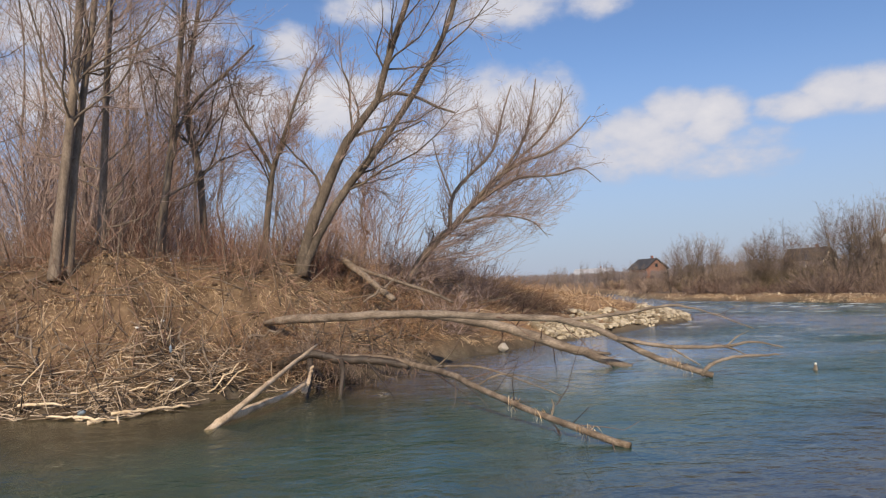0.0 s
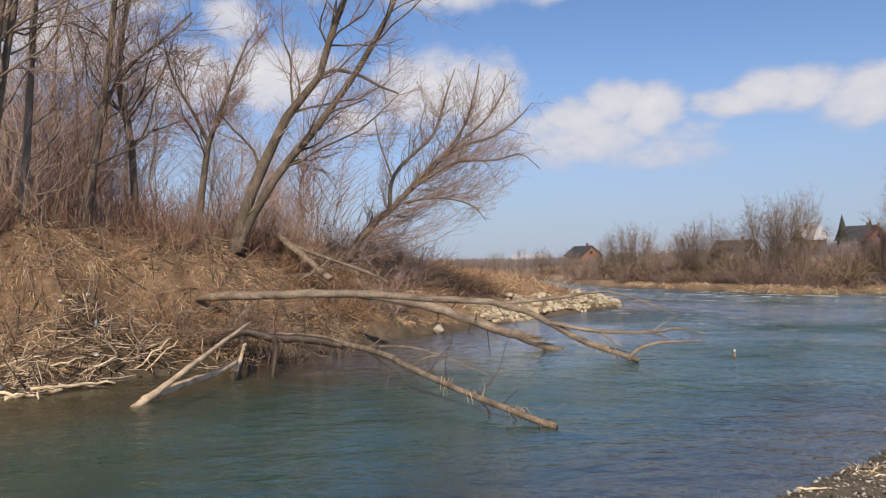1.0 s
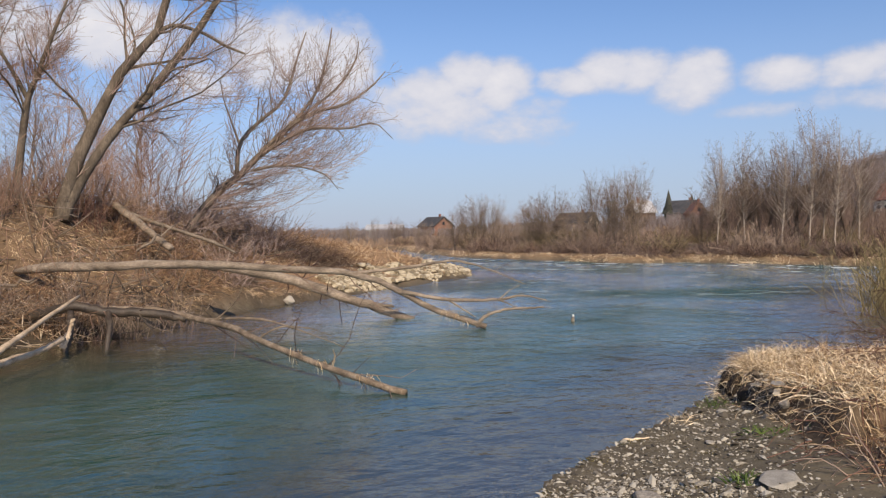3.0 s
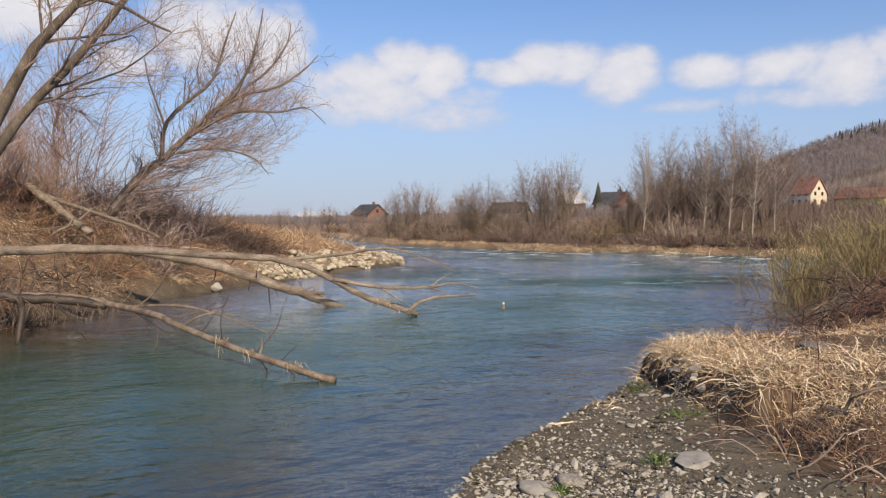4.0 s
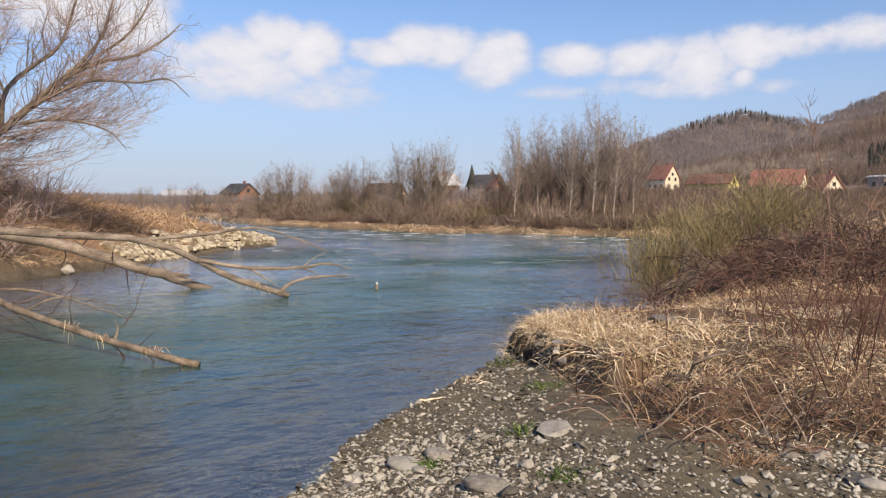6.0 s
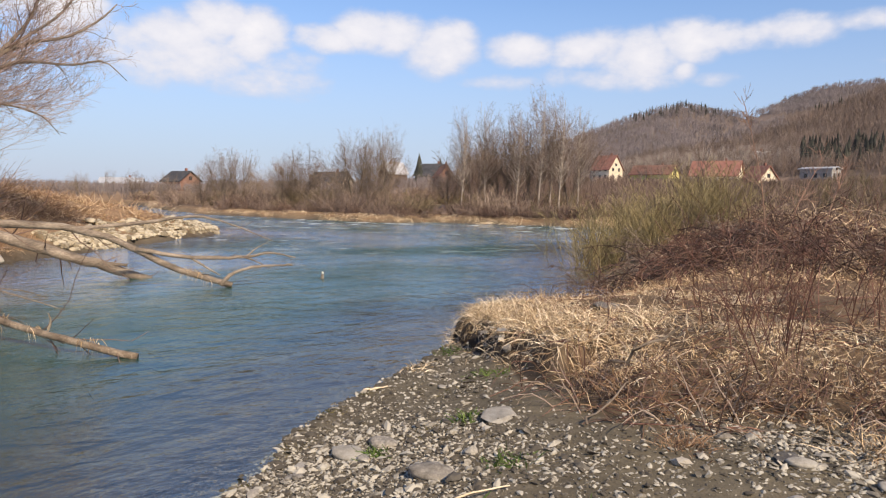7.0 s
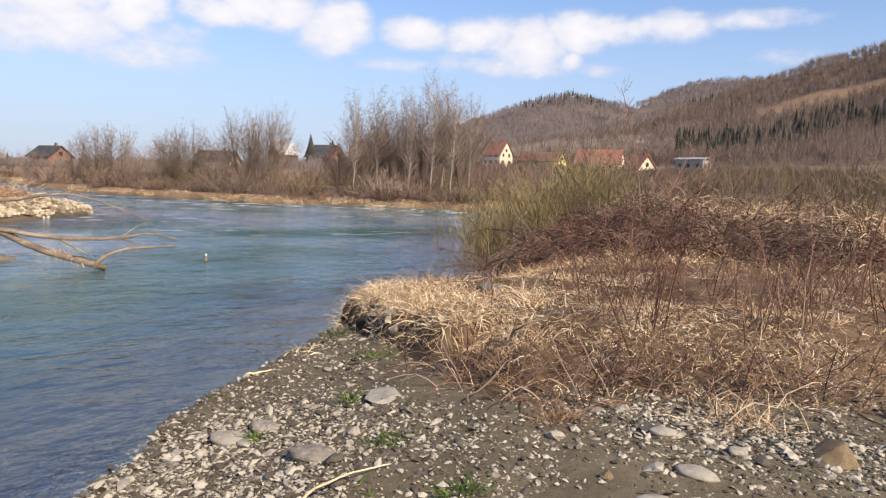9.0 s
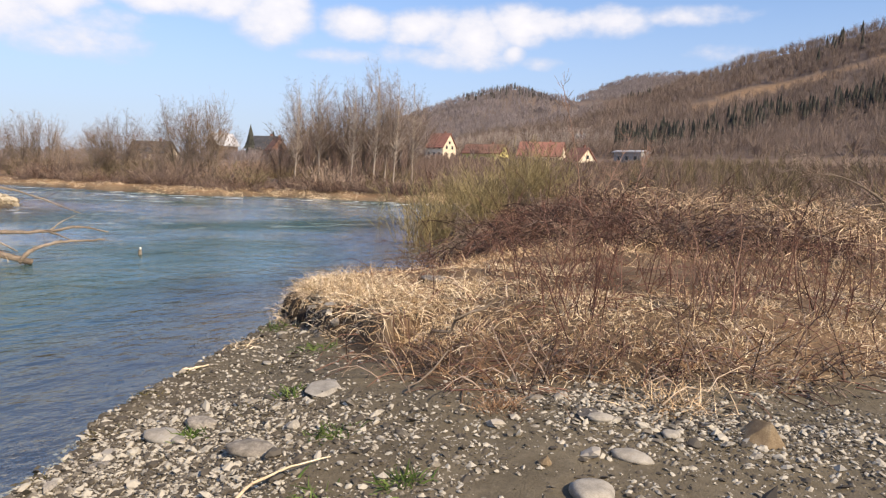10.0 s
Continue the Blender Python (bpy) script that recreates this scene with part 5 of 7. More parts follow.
def far_growth():
    rng = np.random.default_rng(44)
    # shore trees beyond the river
    kinds = []
    tallness = (6.0, 9.0, 6.0, 8.0)
    words = ("round-crowned bare tree on the far river bank", "slim pale birch on the far river bank", "wide bare brown tree on the far river bank", "dark open-crowned bare tree on the far river bank")
    for k, (bark, twig, n, width, low, count) in enumerate([(M_BARK, M_TWIG_SHORE, 4, 2.5, 0.28, 3000), (M_BARK_BIRCH, M_TWIG_SHORE, 1, 1.7, 0.26, 2000), (M_BARK, M_TWIG, 5, 2.9, 0.24, 3000), (M_BARK, M_TWIG, 3, 1.7, 0.45, 500)]):
        kinds.append(crown_tree(90 + k, tallness[k], width, n, (230, 150, 230, 100)[k], count, bark, twig, words[k], low, 0.075 if k == 1 else 0.055))
    # azimuth, distance, kind, height
    spots = [(19.1, 71, 0, 5.2), (38.0, 57, 1, 8.3), (25.3, 63, 0, 5.5), (41.9, 62, 3, 9.4), (20.3, 72, 2, 4.0), (17.7, 74, 2, 3.9), (23.8, 64, 2, 4.4), (24.4, 66, 0, 4.8), (26.6, 63, 2, 4.0), (29.4, 57, 0, 6.3), (30.6, 58, 2, 6.2), (32.0, 57, 3, 6.9), (31.5, 60, 0, 5.8), (39.9, 58, 1, 8.7), 
             (42.4, 57, 1, 8.6), (43.4, 59, 0, 8.2), (44.2, 57, 1, 9.9), (45.8, 57, 1, 9.1), (47.3, 58, 1, 8.2), (41.1, 60, 0, 7.4), (39.0, 59, 0, 6.6), (45.1, 59, 1, 8.6), (46.6, 60, 0, 7.2), (36.9, 60, 0, 4.2), (22.0, 74, 2, 3.4), (28.0, 66, 2, 3.5),
             (15.0, 92, 2, 3.6), (12.9, 116, 0, 4.4), (11.2, 120, 3, 4.6), (9.2, 125, 2, 4.2), (21.2, 78, 1, 4.2)]
    used = set()
    for az, dist, k, tall in spots:
        x, y = polar(az, dist)
        if k in used:
            placed(kinds[k], x, y, rng.uniform(0, 360), 1.1 * tall / tallness[k], 0.05)
        else:
            used.add(k)
            kinds[k].location = (x, y, float(land_z([x], [y])[0]) - 0.05)
    for t in kinds:
        t.scale = (1, 1, 1)
    kinds = [bush_shape("shrub", 190 + k, 60, tall, 2.8, m, "brown leafless shrub on the far bank", "far bank shrubs", 0.62, 0.016, 2, 0.010, 420, droop=0.03) for k, (m, tall) in enumerate(((M_TWIG_SHORE, 2.3), (M_TWIG_SHORE, 1.9), (M_TWIG_OLIVE, 1.6), (M_CANE, 1.5), (M_TWIG_OLIVE, 2.2), (M_TWIG, 2.2)))]
    spots, edge = [], []
    while len(spots) < 120:
        x, y = polar(rng.uniform(12, 56), rng.uniform(40, 125))
        d = shore_distance(np.array([x]), np.array([y]), FAR_LAND)[0]
        if 1.3 < d < 26 and rng.uniform() < (1.0 if d < 7 else 0.4) and not (34.5 < math.degrees(math.atan2(x, y)) < 37.8 and d < 9):
            spots.append((x, y))
    # low dark undergrowth all along the water
    line = smooth_line([(*p, 0) for p in FAR_LAND[1:11]], 400)
    for p in line[::4]:
        x, y = float(p[0] + rng.normal() * 0.5), float(p[1] + rng.normal() * 0.5)
        nx, ny = polar(math.degrees(math.atan2(x, y)), math.hypot(x, y) + rng.uniform(1.7, 3.4))
        if shore_distance(np.array([nx]), np.array([ny]), FAR_LAND)[0] > 1.3 and rng.uniform() < 0.85:
            edge.append((nx, ny))
    low_kinds = [bush_shape("shrub", 196 + k, 70, 1.15, 2.4, m, "low dark tangled shrub at the far waterline", "undergrowth on the far shore", 0.6, 0.014, 2, 0.009, 330, droop=0.12) for k, m in enumerate((M_TWIG_SHORE, M_CANE, M_TWIG_SHORE))]
    scatter(low_kinds, edge, rng, 0.6, 1.2)
    # a few lean right over the water
    spots += [(27.2, 51.6), (27.6, 50.4), (28.4, 48.9), (29.8, 46.6), (30.8, 45.2), (36.4, 39.8), (35.6, 42.2), (37.4, 36.4), (38.6, 34.6)]
    scatter(kinds, spots, rng, 0.6, 1.15)
    kinds = [bush_shape("shrub", 195 + k, 36, 2.6, 2.6, m, "bare shrub beyond the mound", "shrubs beyond the mound", 0.5, 0.012, 2, 0.006, 260) for k, m in enumerate((M_TWIG_SHORE, M_TWIG_OLIVE))]
    spots = []
    while len(spots) < 38:
        x, y = polar(rng.uniform(53, 95), rng.uniform(24, 60))
        if shore_distance(np.array([x]), np.array([y]), NEAR_LAND)[0] > 1.0:
            spots.append((x, y))
    scatter(kinds, spots, rng, 0.6, 1.25)


def far_woods():
    """Woods on the hills and the plain: each tree a handful of slim spikes."""
    def spikes(n, az, r, height, spread, count, width, mat, name, label, cond=None):
        a, q = np.radians(RNG.uniform(az[0], az[1], n)), RNG.uniform(r[0], r[1], n)
        x, y = q * np.sin(a), q * np.cos(a)
        keep = shore_distance(x, y, FAR_LAND) > 4
        if cond is not None:
            keep &= cond(np.degrees(a), q, x, y)
        x, y, q = x[keep], y[keep], q[keep]
        n = len(x)
        z = land_z(x, y)
        tall = RNG.uniform(*height, n)
        foot = np.repeat(np.stack([x, y, z], axis=1), count, axis=0)
        up = np.repeat(tall, count)
        trunk = np.arange(n * count) % count == 0
        turn = RNG.uniform(0, 2 * np.pi, n * count)
        out = up * RNG.uniform(0.05, 0.24, n * count) * spread
        low = np.where(trunk, 0.0, RNG.uniform(0.1, 0.6, n * count))
        high = np.where(trunk, 1.0, np.minimum(low + RNG.uniform(0.15, 0.5, n * count), 1.02 - 0.25 * (out / up) ** 1.0))
        out[trunk] *= 0.2
        base = foot + np.stack([np.cos(turn) * out * 0.25, np.sin(turn) * out * 0.25, up * low - 0.2], axis=1)
        tip = foot + np.stack([np.cos(turn) * out, np.sin(turn) * out, up * high], axis=1)
        w = np.repeat(width * q / 300.0, count) * np.where(trunk, 1.5, 1.0)
        face = RNG.uniform(0, np.pi, n * count)
        side = np.stack([np.cos(face), np.sin(face), np.zeros(n * count)], axis=1) * w[:, None]
        v = np.stack([base - side, base + side, tip], axis=1)
        buf = Buffer()
        buf.add(v, None, np.arange(n * count * 3).reshape(-1, 3))
        return tagged(new(name, buf.mesh(name, mat, False)), label, "woods", kind="stuff")

    def wooded(x, y):
        return meadow(x, y) < 0.5

    # The two farther woods take the colour with haze mixed in.
    spikes(7000, (36, 62), (450, 960), (6, 11), 1.9, 22, 0.052, M_WOOD_HAZED, "far_woods", "bare woods covering the round hill, greyed by painted haze", lambda a, q, x, y: np.interp(a, RIDGE_AZ, RIDGE_EL) > 1.0)
    spikes(2500, (58, 74), (1050, 1370), (7, 12), 1.9, 20, 0.05, M_WOOD_HAZED, "far_woods", "bare woods on the distant ridge, greyed by painted haze")
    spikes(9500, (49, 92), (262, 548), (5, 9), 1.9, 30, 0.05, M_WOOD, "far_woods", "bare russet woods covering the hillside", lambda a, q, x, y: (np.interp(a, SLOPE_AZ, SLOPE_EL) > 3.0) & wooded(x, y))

    def brush(n, az, r, height, cap, mat, name, label):
        """Bare trees and bushes with rounded crowns of fine twigs; cap: the elevation that none of them tops, by azimuth."""
        a, q = np.radians(RNG.uniform(az[0], az[1], n)), RNG.uniform(r[0], r[1], n)
        x, y = q * np.sin(a), q * np.cos(a)
        keep = shore_distance(x, y, FAR_LAND) > 4
        x, y, q, a = x[keep], y[keep], q[keep], a[keep]
        z = land_z(x, y)
        most = 1.9 + q * np.tan(np.radians(np.interp(np.degrees(a), *cap))) - z
        tall = np.minimum(RNG.uniform(*height, len(x)), most)
        keep = tall > 0.8
        x, y, z, q, tall = x[keep], y[keep], z[keep], q[keep], tall[keep]
        buf = Buffer()
        kind = RNG.integers(0, 5, len(x))
        for k in range(5):
            ids = kind == k
            m = int(ids.sum())
            c = 90
            lift = RNG.uniform(0.0, 1.0, c) ** 0.8
            turn = RNG.uniform(0, 2 * np.pi, c)
            wide = RNG.uniform(0.25, 0.5) * np.sin(np.pi * np.clip(lift * 0.75 + 0.2, 0, 1)) * np.sqrt(RNG.uniform(0.05, 1, c))
            tip = np.stack([np.cos(turn) * wide, np.sin(turn) * wide, 0.25 + 0.75 * lift * (1 - 0.5 * wide ** 2)], axis=1)
            base = tip * np.array([0.35, 0.35, 0.45]) + RNG.normal(size=(c, 3)) * 0.02
            base[:4] = (0, 0, 0)
            face = RNG.uniform(0, np.pi, c)
            side = np.stack([np.cos(face), np.sin(face), np.zeros(c)], axis=1)
            half = side[None] * (0.00019 * q[ids])[:, None, None] * np.where(np.arange(c) < 4, 1.6, 1.0)[None, :, None]
            at = np.stack([x[ids], y[ids], z[ids] - 0.1], axis=1)[:, None, :]
            size = tall[ids][:, None, None]
            v = np.stack([at + base[None] * size - half, at + base[None] * size + half, at + tip[None] * size], axis=2)
            buf.add(v, None, np.arange(m * c * 3).reshape(-1, 3))
        return tagged(new(name, buf.mesh(name, mat, False)), label, "woods", kind="stuff")

    # The plain's hedges use the same haze-greyed colour.
    brush(1700, (-14, 40), (120, 420), (2.2, 5.5), ([-14, 14, 14.6, 17.6, 18.2, 25.5, 26, 29, 30, 40], [0.9, 0.9, 0.95, 0.85, 1.3, 1.4, 1.25, 1.2, 1.9, 2.2]), M_WOOD_HAZED, "far_trees", "bare trees and hedges on the far plain")
    brush(1900, (36, 96), (75, 235), (1.5, 4.4), ([36, 47, 47.5, 51, 51.5, 55, 56, 62, 66, 70, 96], [2.2, 2.4, 2.3, 2.2, 2.0, 2.0, 2.15, 1.9, 2.2, 2.6, 3.2]), M_TWIG_SHORE, "valley_trees", "bare bushes and trees between the houses")
    brush(260, (50, 63), (285, 400), (6, 10), ([50, 63], [4.8, 4.4]), M_BARK_BIRCH, "birch_wood", "pale birches standing behind the houses")
    brush(200, (37, 46.6), (85, 170), (5, 11), ([37, 38.5, 44, 50], [2.0, 4.2, 6.2, 5.0]), M_TWIG_SHORE, "shore_wood", "bare brown wood behind the birches")
    brush(420, (62, 96), (60, 200), (2.5, 6.0), ([62, 66, 70, 96], [1.5, 2.6, 3.4, 4.2]), M_TWIG_OLIVE, "valley_willows", "olive bare willows beyond the mound")

    def conifers(spots, name, label, girth=0.17):
        buf = Buffer()
        for x, y, tall in spots:
            z = float(land_z([x], [y])[0])
            tiers, arms = 7, 9
            for k in range(tiers):
                low, high = tall * (0.08 + 0.86 * k / tiers), tall * (0.08 + 0.86 * k / tiers + 0.30)
                wide = tall * girth * (1 - k / tiers) + 0.1
                a = np.arange(arms) * 2 * np.pi / arms + k
                rim = np.stack([x + np.cos(a) * wide * RNG.uniform(0.7, 1.15, arms), y + np.sin(a) * wide * RNG.uniform(0.7, 1.15, arms), np.full(arms, z + low) - RNG.uniform(0, 0.3, arms)], axis=1)
                v = np.vstack([rim, [(x, y, min(z + high, z + tall))]])
                i = np.arange(arms)
                buf.add(v, None, np.stack([i, (i + 1) % arms, np.full(arms, arms)], axis=1))
        return tagged(new(name, buf.mesh(name, M_CONIFER, False)), label, "conifers", kind="stuff")

    rng = np.random.default_rng(9)
    band = []
    while len(band) < 560:
        az = 63 + 29 * rng.uniform() ** 1.4
        mid = 322 + np.interp(az, [63, 69, 74, 92], [-14, 0, 34, 46])
        if lattice(np.array([az * 0.8]), np.array([mid * 0.05 + len(band) % 7]), 12)[0] < rng.uniform(-0.5, 0.4):
            continue
        band.append((*polar(az, mid + rng.uniform(-34, 34) * np.interp(az, [63, 70, 75, 92], [1.0, 1.0, 0.6, 0.6])), rng.uniform(3.5, 10.5)))
    band += [(*polar(rng.uniform(51, 57.5), rng.uniform(880, 960)), rng.uniform(7, 11)) for _ in range(60)]
    band += [(*polar(rng.uniform(63.4, 65.6), rng.uniform(500, 540)), rng.uniform(7, 10)) for _ in range(8)]
    band += [(*polar(rng.uniform(76.5, 82), rng.uniform(470, 545)), rng.uniform(7, 11)) for _ in range(14)]
    conifers(band, "conifer_woods", "dark spruce woods in a belt on the hillside")
    for az, dist, tall, label in ((34.4, 234, 11.4, "single dark spruce beside the houses"), (36.1, 252, 10.5, "dark spruce behind the roofs"), (36.6, 254, 9.5, "dark spruce behind the roofs")):
        tagged(conifers([(*polar(az, dist), tall)], "spruce", label, 0.26), category="conifer", kind="thing")


def house(x, y, z, turn, wide, deep, eaves, ridge, wall, roof, label, storeys=1, chimney=True, gable_windows=True):
    """A house with a saddle roof along its local x; the gables close its ends."""
    thing = new("house")
    thing.matrix_world = pose(x, y, z, 0, 0, turn)
    w, d, t = wide / 2, deep / 2, 0.3
    buf = Buffer()
    v = [(-w, -d, -3), (w, -d, -3), (w, d, -3), (-w, d, -3), (-w, -d, eaves), (w, -d, eaves), (w, d, eaves), (-w, d, eaves), (-w, 0, ridge - 0.1), (w, 0, ridge - 0.1)]
    buf.add(v, [(0, 1, 5, 4), (2, 3, 7, 6), (1, 2, 6, 5), (3, 0, 4, 7)], [(5, 6, 9), (7, 4, 8)])
    part("wall", buf, wall, thing, smooth=False)
    over = 0.5
    s = (ridge - eaves) / d
    for side in (-1, 1):
        buf = Buffer()
        e, low = side * (d + over), eaves - over * s
        a = [(-w - over, e, low), (w + over, e, low), (w + over, 0, ridge), (-w - over, 0, ridge)]
        a += [(px, py, pz + 0.28) for px, py, pz in a]
        buf.add(a, [(0, 1, 2, 3), (4, 5, 6, 7), (0, 1, 5, 4), (1, 2, 6, 5), (2, 3, 7, 6), (3, 0, 4, 7)])
        part("roof", buf, roof, thing, smooth=False)

    def box(cx, cy, cz, sx, sy, sz, mat, name):
        b = Buffer()
        c = [(cx + i * sx / 2, cy + j * sy / 2, cz + k * sz / 2) for k in (-1, 1) for i, j in ((-1, -1), (1, -1), (1, 1), (-1, 1))]
        b.add(c, [(0, 3, 2, 1), (4, 5, 6, 7), (0, 1, 5, 4), (1, 2, 6, 5), (2, 3, 7, 6), (3, 0, 4, 7)])
        return part(name, b, mat, thing, smooth=False)

    if chimney:
        box(wide * 0.18, deep * 0.08, ridge + 0.3, 0.6, 0.6, 1.6, M_CHIMNEY, "chimney")
    for k in range(storeys):
        for i in (-0.3, 0.0, 0.3):
            box(i * wide, -d - 0.01, 1.4 + 2.7 * k, 1.1, 0.12, 1.3, M_PANE, "window")
        if gable_windows:
            for i in (-0.22, 0.22):
                for e in (-1, 1):
                    box(e * (w + 0.01), i * deep, 1.4 + 2.7 * k, 0.12, 1.0, 1.3, M_PANE, "window")
    if gable_windows:
        for e in (-1, 1):
            box(e * (w + 0.01), 0, eaves + (ridge - eaves) * 0.3, 0.12, 1.0, 1.1, M_PANE, "window")
    return tagged(thing, label, "house")


M_CHIMNEY = material("chimney brick", (0.14, 0.06, 0.045), (0.24, 0.11, 0.08), (0.32, 0.17, 0.12), 2.0)
M_PANE = plain("dark window glass", (0.03, 0.035, 0.04), 0.15)
M_ROOF_RED = material("red roof tiles", (0.19, 0.085, 0.065), (0.27, 0.125, 0.095), (0.34, 0.17, 0.13), 0.8)
M_ROOF_DARK = material("dark roof sheeting", (0.035, 0.035, 0.04), (0.06, 0.06, 0.065), (0.09, 0.09, 0.095), 0.8)
M_ROOF_BROWN = material("brown roof tiles", (0.15, 0.075, 0.055), (0.23, 0.12, 0.09), (0.30, 0.16, 0.12), 0.8)
M_ROOF_GREY = material("grey sheet roof", (0.25, 0.26, 0.28), (0.36, 0.37, 0.39), (0.46, 0.47, 0.49), 0.6)
M_ROOF_LIGHT = material("pale sheet roof", (0.36, 0.37, 0.39), (0.47, 0.48, 0.50), (0.58, 0.59, 0.61), 0.6)
M_WALL_WHITE = material("white render", (0.62, 0.60, 0.55), (0.72, 0.70, 0.65), (0.80, 0.78, 0.73), 0.5)
M_WALL_CREAM = material("cream render", (0.60, 0.50, 0.36), (0.70, 0.60, 0.45), (0.78, 0.69, 0.54), 0.5)
M_WALL_YELLOW = material("yellow render", (0.58, 0.50, 0.18), (0.68, 0.60, 0.24), (0.75, 0.68, 0.32), 0.5)
M_WALL_BRICK = material("red brick wall", (0.17, 0.09, 0.066), (0.25, 0.135, 0.10), (0.32, 0.19, 0.145), 1.5)
M_WALL_WOOD = material("brown timber wall", (0.09, 0.058, 0.04), (0.15, 0.098, 0.066), (0.21, 0.145, 0.10), 0.8)
M_WALL_GREY = material("grey boarding", (0.20, 0.19, 0.18), (0.30, 0.29, 0.27), (0.38, 0.37, 0.35), 0.8)


def house_at(az, dist, top, face, wide, deep, eaves, ridge, wall, roof, label, storeys=1, **more):
    """A house in a direction from the river bar, its ridge at the elevation top; face: its gable turned from the bar."""
    x, y = polar(az, dist)
    house(x, y, 1.85 + dist * math.tan(math.radians(top)) - ridge, 270 - az + face, wide, deep, eaves, ridge, wall, roof, label, storeys, **more)


def houses():
    house_at(16.1, 230, 1.60, 35, 9.0, 7.5, 3.4, 6.2, M_WALL_BRICK, M_ROOF_DARK, "red brick house with a dark roof beyond the river")
    house_at(12.0, 300, 1.02, 80, 15, 8, 2.6, 4.6, M_WALL_GREY, M_ROOF_GREY, "long grey farm building with a grey roof")
    house_at(27.4, 205, 1.85, 62, 10, 7, 2.4, 5.2, M_WALL_CREAM, M_ROOF_DARK, "low cottage with a dark roof among the trees")
    house_at(32.3, 240, 2.72, -58, 7.0, 7.0, 3.0, 6.4, M_WALL_WOOD, M_ROOF_LIGHT, "brown timber house with a steep white roof", 2)
    house_at(35.6, 242, 2.68, 66, 8.0, 7, 3.8, 7.6, M_WALL_GREY, M_ROOF_DARK, "grey house with a dark sheet roof")
    house_at(36.4, 232, 2.55, 18, 6, 5, 3.6, 6.8, M_WALL_BRICK, M_ROOF_BROWN, "dark red gabled house beside the grey one")
    house_at(38.1, 200, 1.75, 25, 3.2, 2.8, 2.8, 4.4, M_WALL_WHITE, M_ROOF_GREY, "small white garden outbuilding", chimney=False, gable_windows=False)
    house_at(49.3, 282, 3.52, 50, 9.0, 7.8, 4.4, 9.4, M_WALL_CREAM, M_ROOF_RED, "cream house with a steep red roof", 2)
    house_at(52.9, 270, 2.78, 62, 16, 7, 3.6, 6.6, M_WALL_YELLOW, M_ROOF_BROWN, "yellow house with a long brown roof")
    house_at(57.4, 252, 3.12, 76, 15, 9, 2.8, 7.4, M_WALL_CREAM, M_ROOF_RED, "long house with a red tiled roof")
    house_at(60.4, 222, 2.74, 40, 7, 6.5, 2.6, 6.4, M_WALL_CREAM, M_ROOF_RED, "small cream house with a pointed gable", 1)
    house_at(64.3, 250, 2.66, 62, 10, 5.5, 3.4, 3.9, M_WALL_GREY, M_ROOF_GREY, "low grey building with a flat grey roof", chimney=False)
    house_at(60.5, 335, 3.85, -60, 6, 5, 3.0, 5.2, M_WALL_WHITE, M_ROOF_LIGHT, "small pale house on the hillside")
    house_at(44.9, 182, 1.25, 30, 3.6, 3, 2.4, 3.4, M_WALL_WHITE, M_ROOF_GREY, "little white shed behind the trees", chimney=False, gable_windows=False)


# ---- stones ----


def stone_mesh(name, seed, mat, subdiv=2, squash=(1, 0.8, 0.5), jag=0.16, smooth=True):
    bm = bmesh.new()
    bmesh.ops.create_icosphere(bm, subdivisions=subdiv, radius=0.5)
    shift = Vector((seed * 3.7, seed * 1.3, seed * 0.7))
    for v in bm.verts:
        k = 1 + jag * 2 * noise.noise(v.co * 2.2 + shift) + jag * 0.8 * noise.noise(v.co * 5 + shift)
        v.co = Vector((v.co.x * squash[0], v.co.y * squash[1], v.co.z * squash[2])) * k
    me = bpy.data.meshes.new(name)
    bm.to_mesh(me)
    bm.free()
    for f in me.polygons:
        f.use_smooth = smooth
    me.materials.append(mat)
    return me


def rock_mesh(name, seed, mat, squash=(1, 0.8, 0.6), points=16, worn=0.07):
    """An angular stone with worn edges, about a metre long."""
    rng = np.random.default_rng(seed)
    bm = bmesh.new()
    for _ in range(points):
        p = Vector(rng.normal(size=3)).normalized() * 0.5 * float(rng.uniform(0.82, 1.0))
        bm.verts.new((p.x * squash[0], p.y * squash[1], p.z * squash[2]))
    hull = bmesh.ops.convex_hull(bm, input=bm.verts)
    bmesh.ops.delete(bm, geom=[v for v in hull["geom_interior"] if isinstance(v, bmesh.types.BMVert)], context="VERTS")
    bmesh.ops.dissolve_limit(bm, angle_limit=0.3, verts=bm.verts, edges=bm.edges)
    bmesh.ops.bevel(bm, geom=list(bm.edges), offset=worn, segments=2, affect="EDGES", profile=0.6, clamp_overlap=True)
    bmesh.ops.recalc_face_normals(bm, faces=bm.faces)
    me = bpy.data.meshes.new(name)
    bm.to_mesh(me)
    bm.free()
    for f in me.polygons:
        f.use_smooth = True
    me.materials.append(mat)
    return me


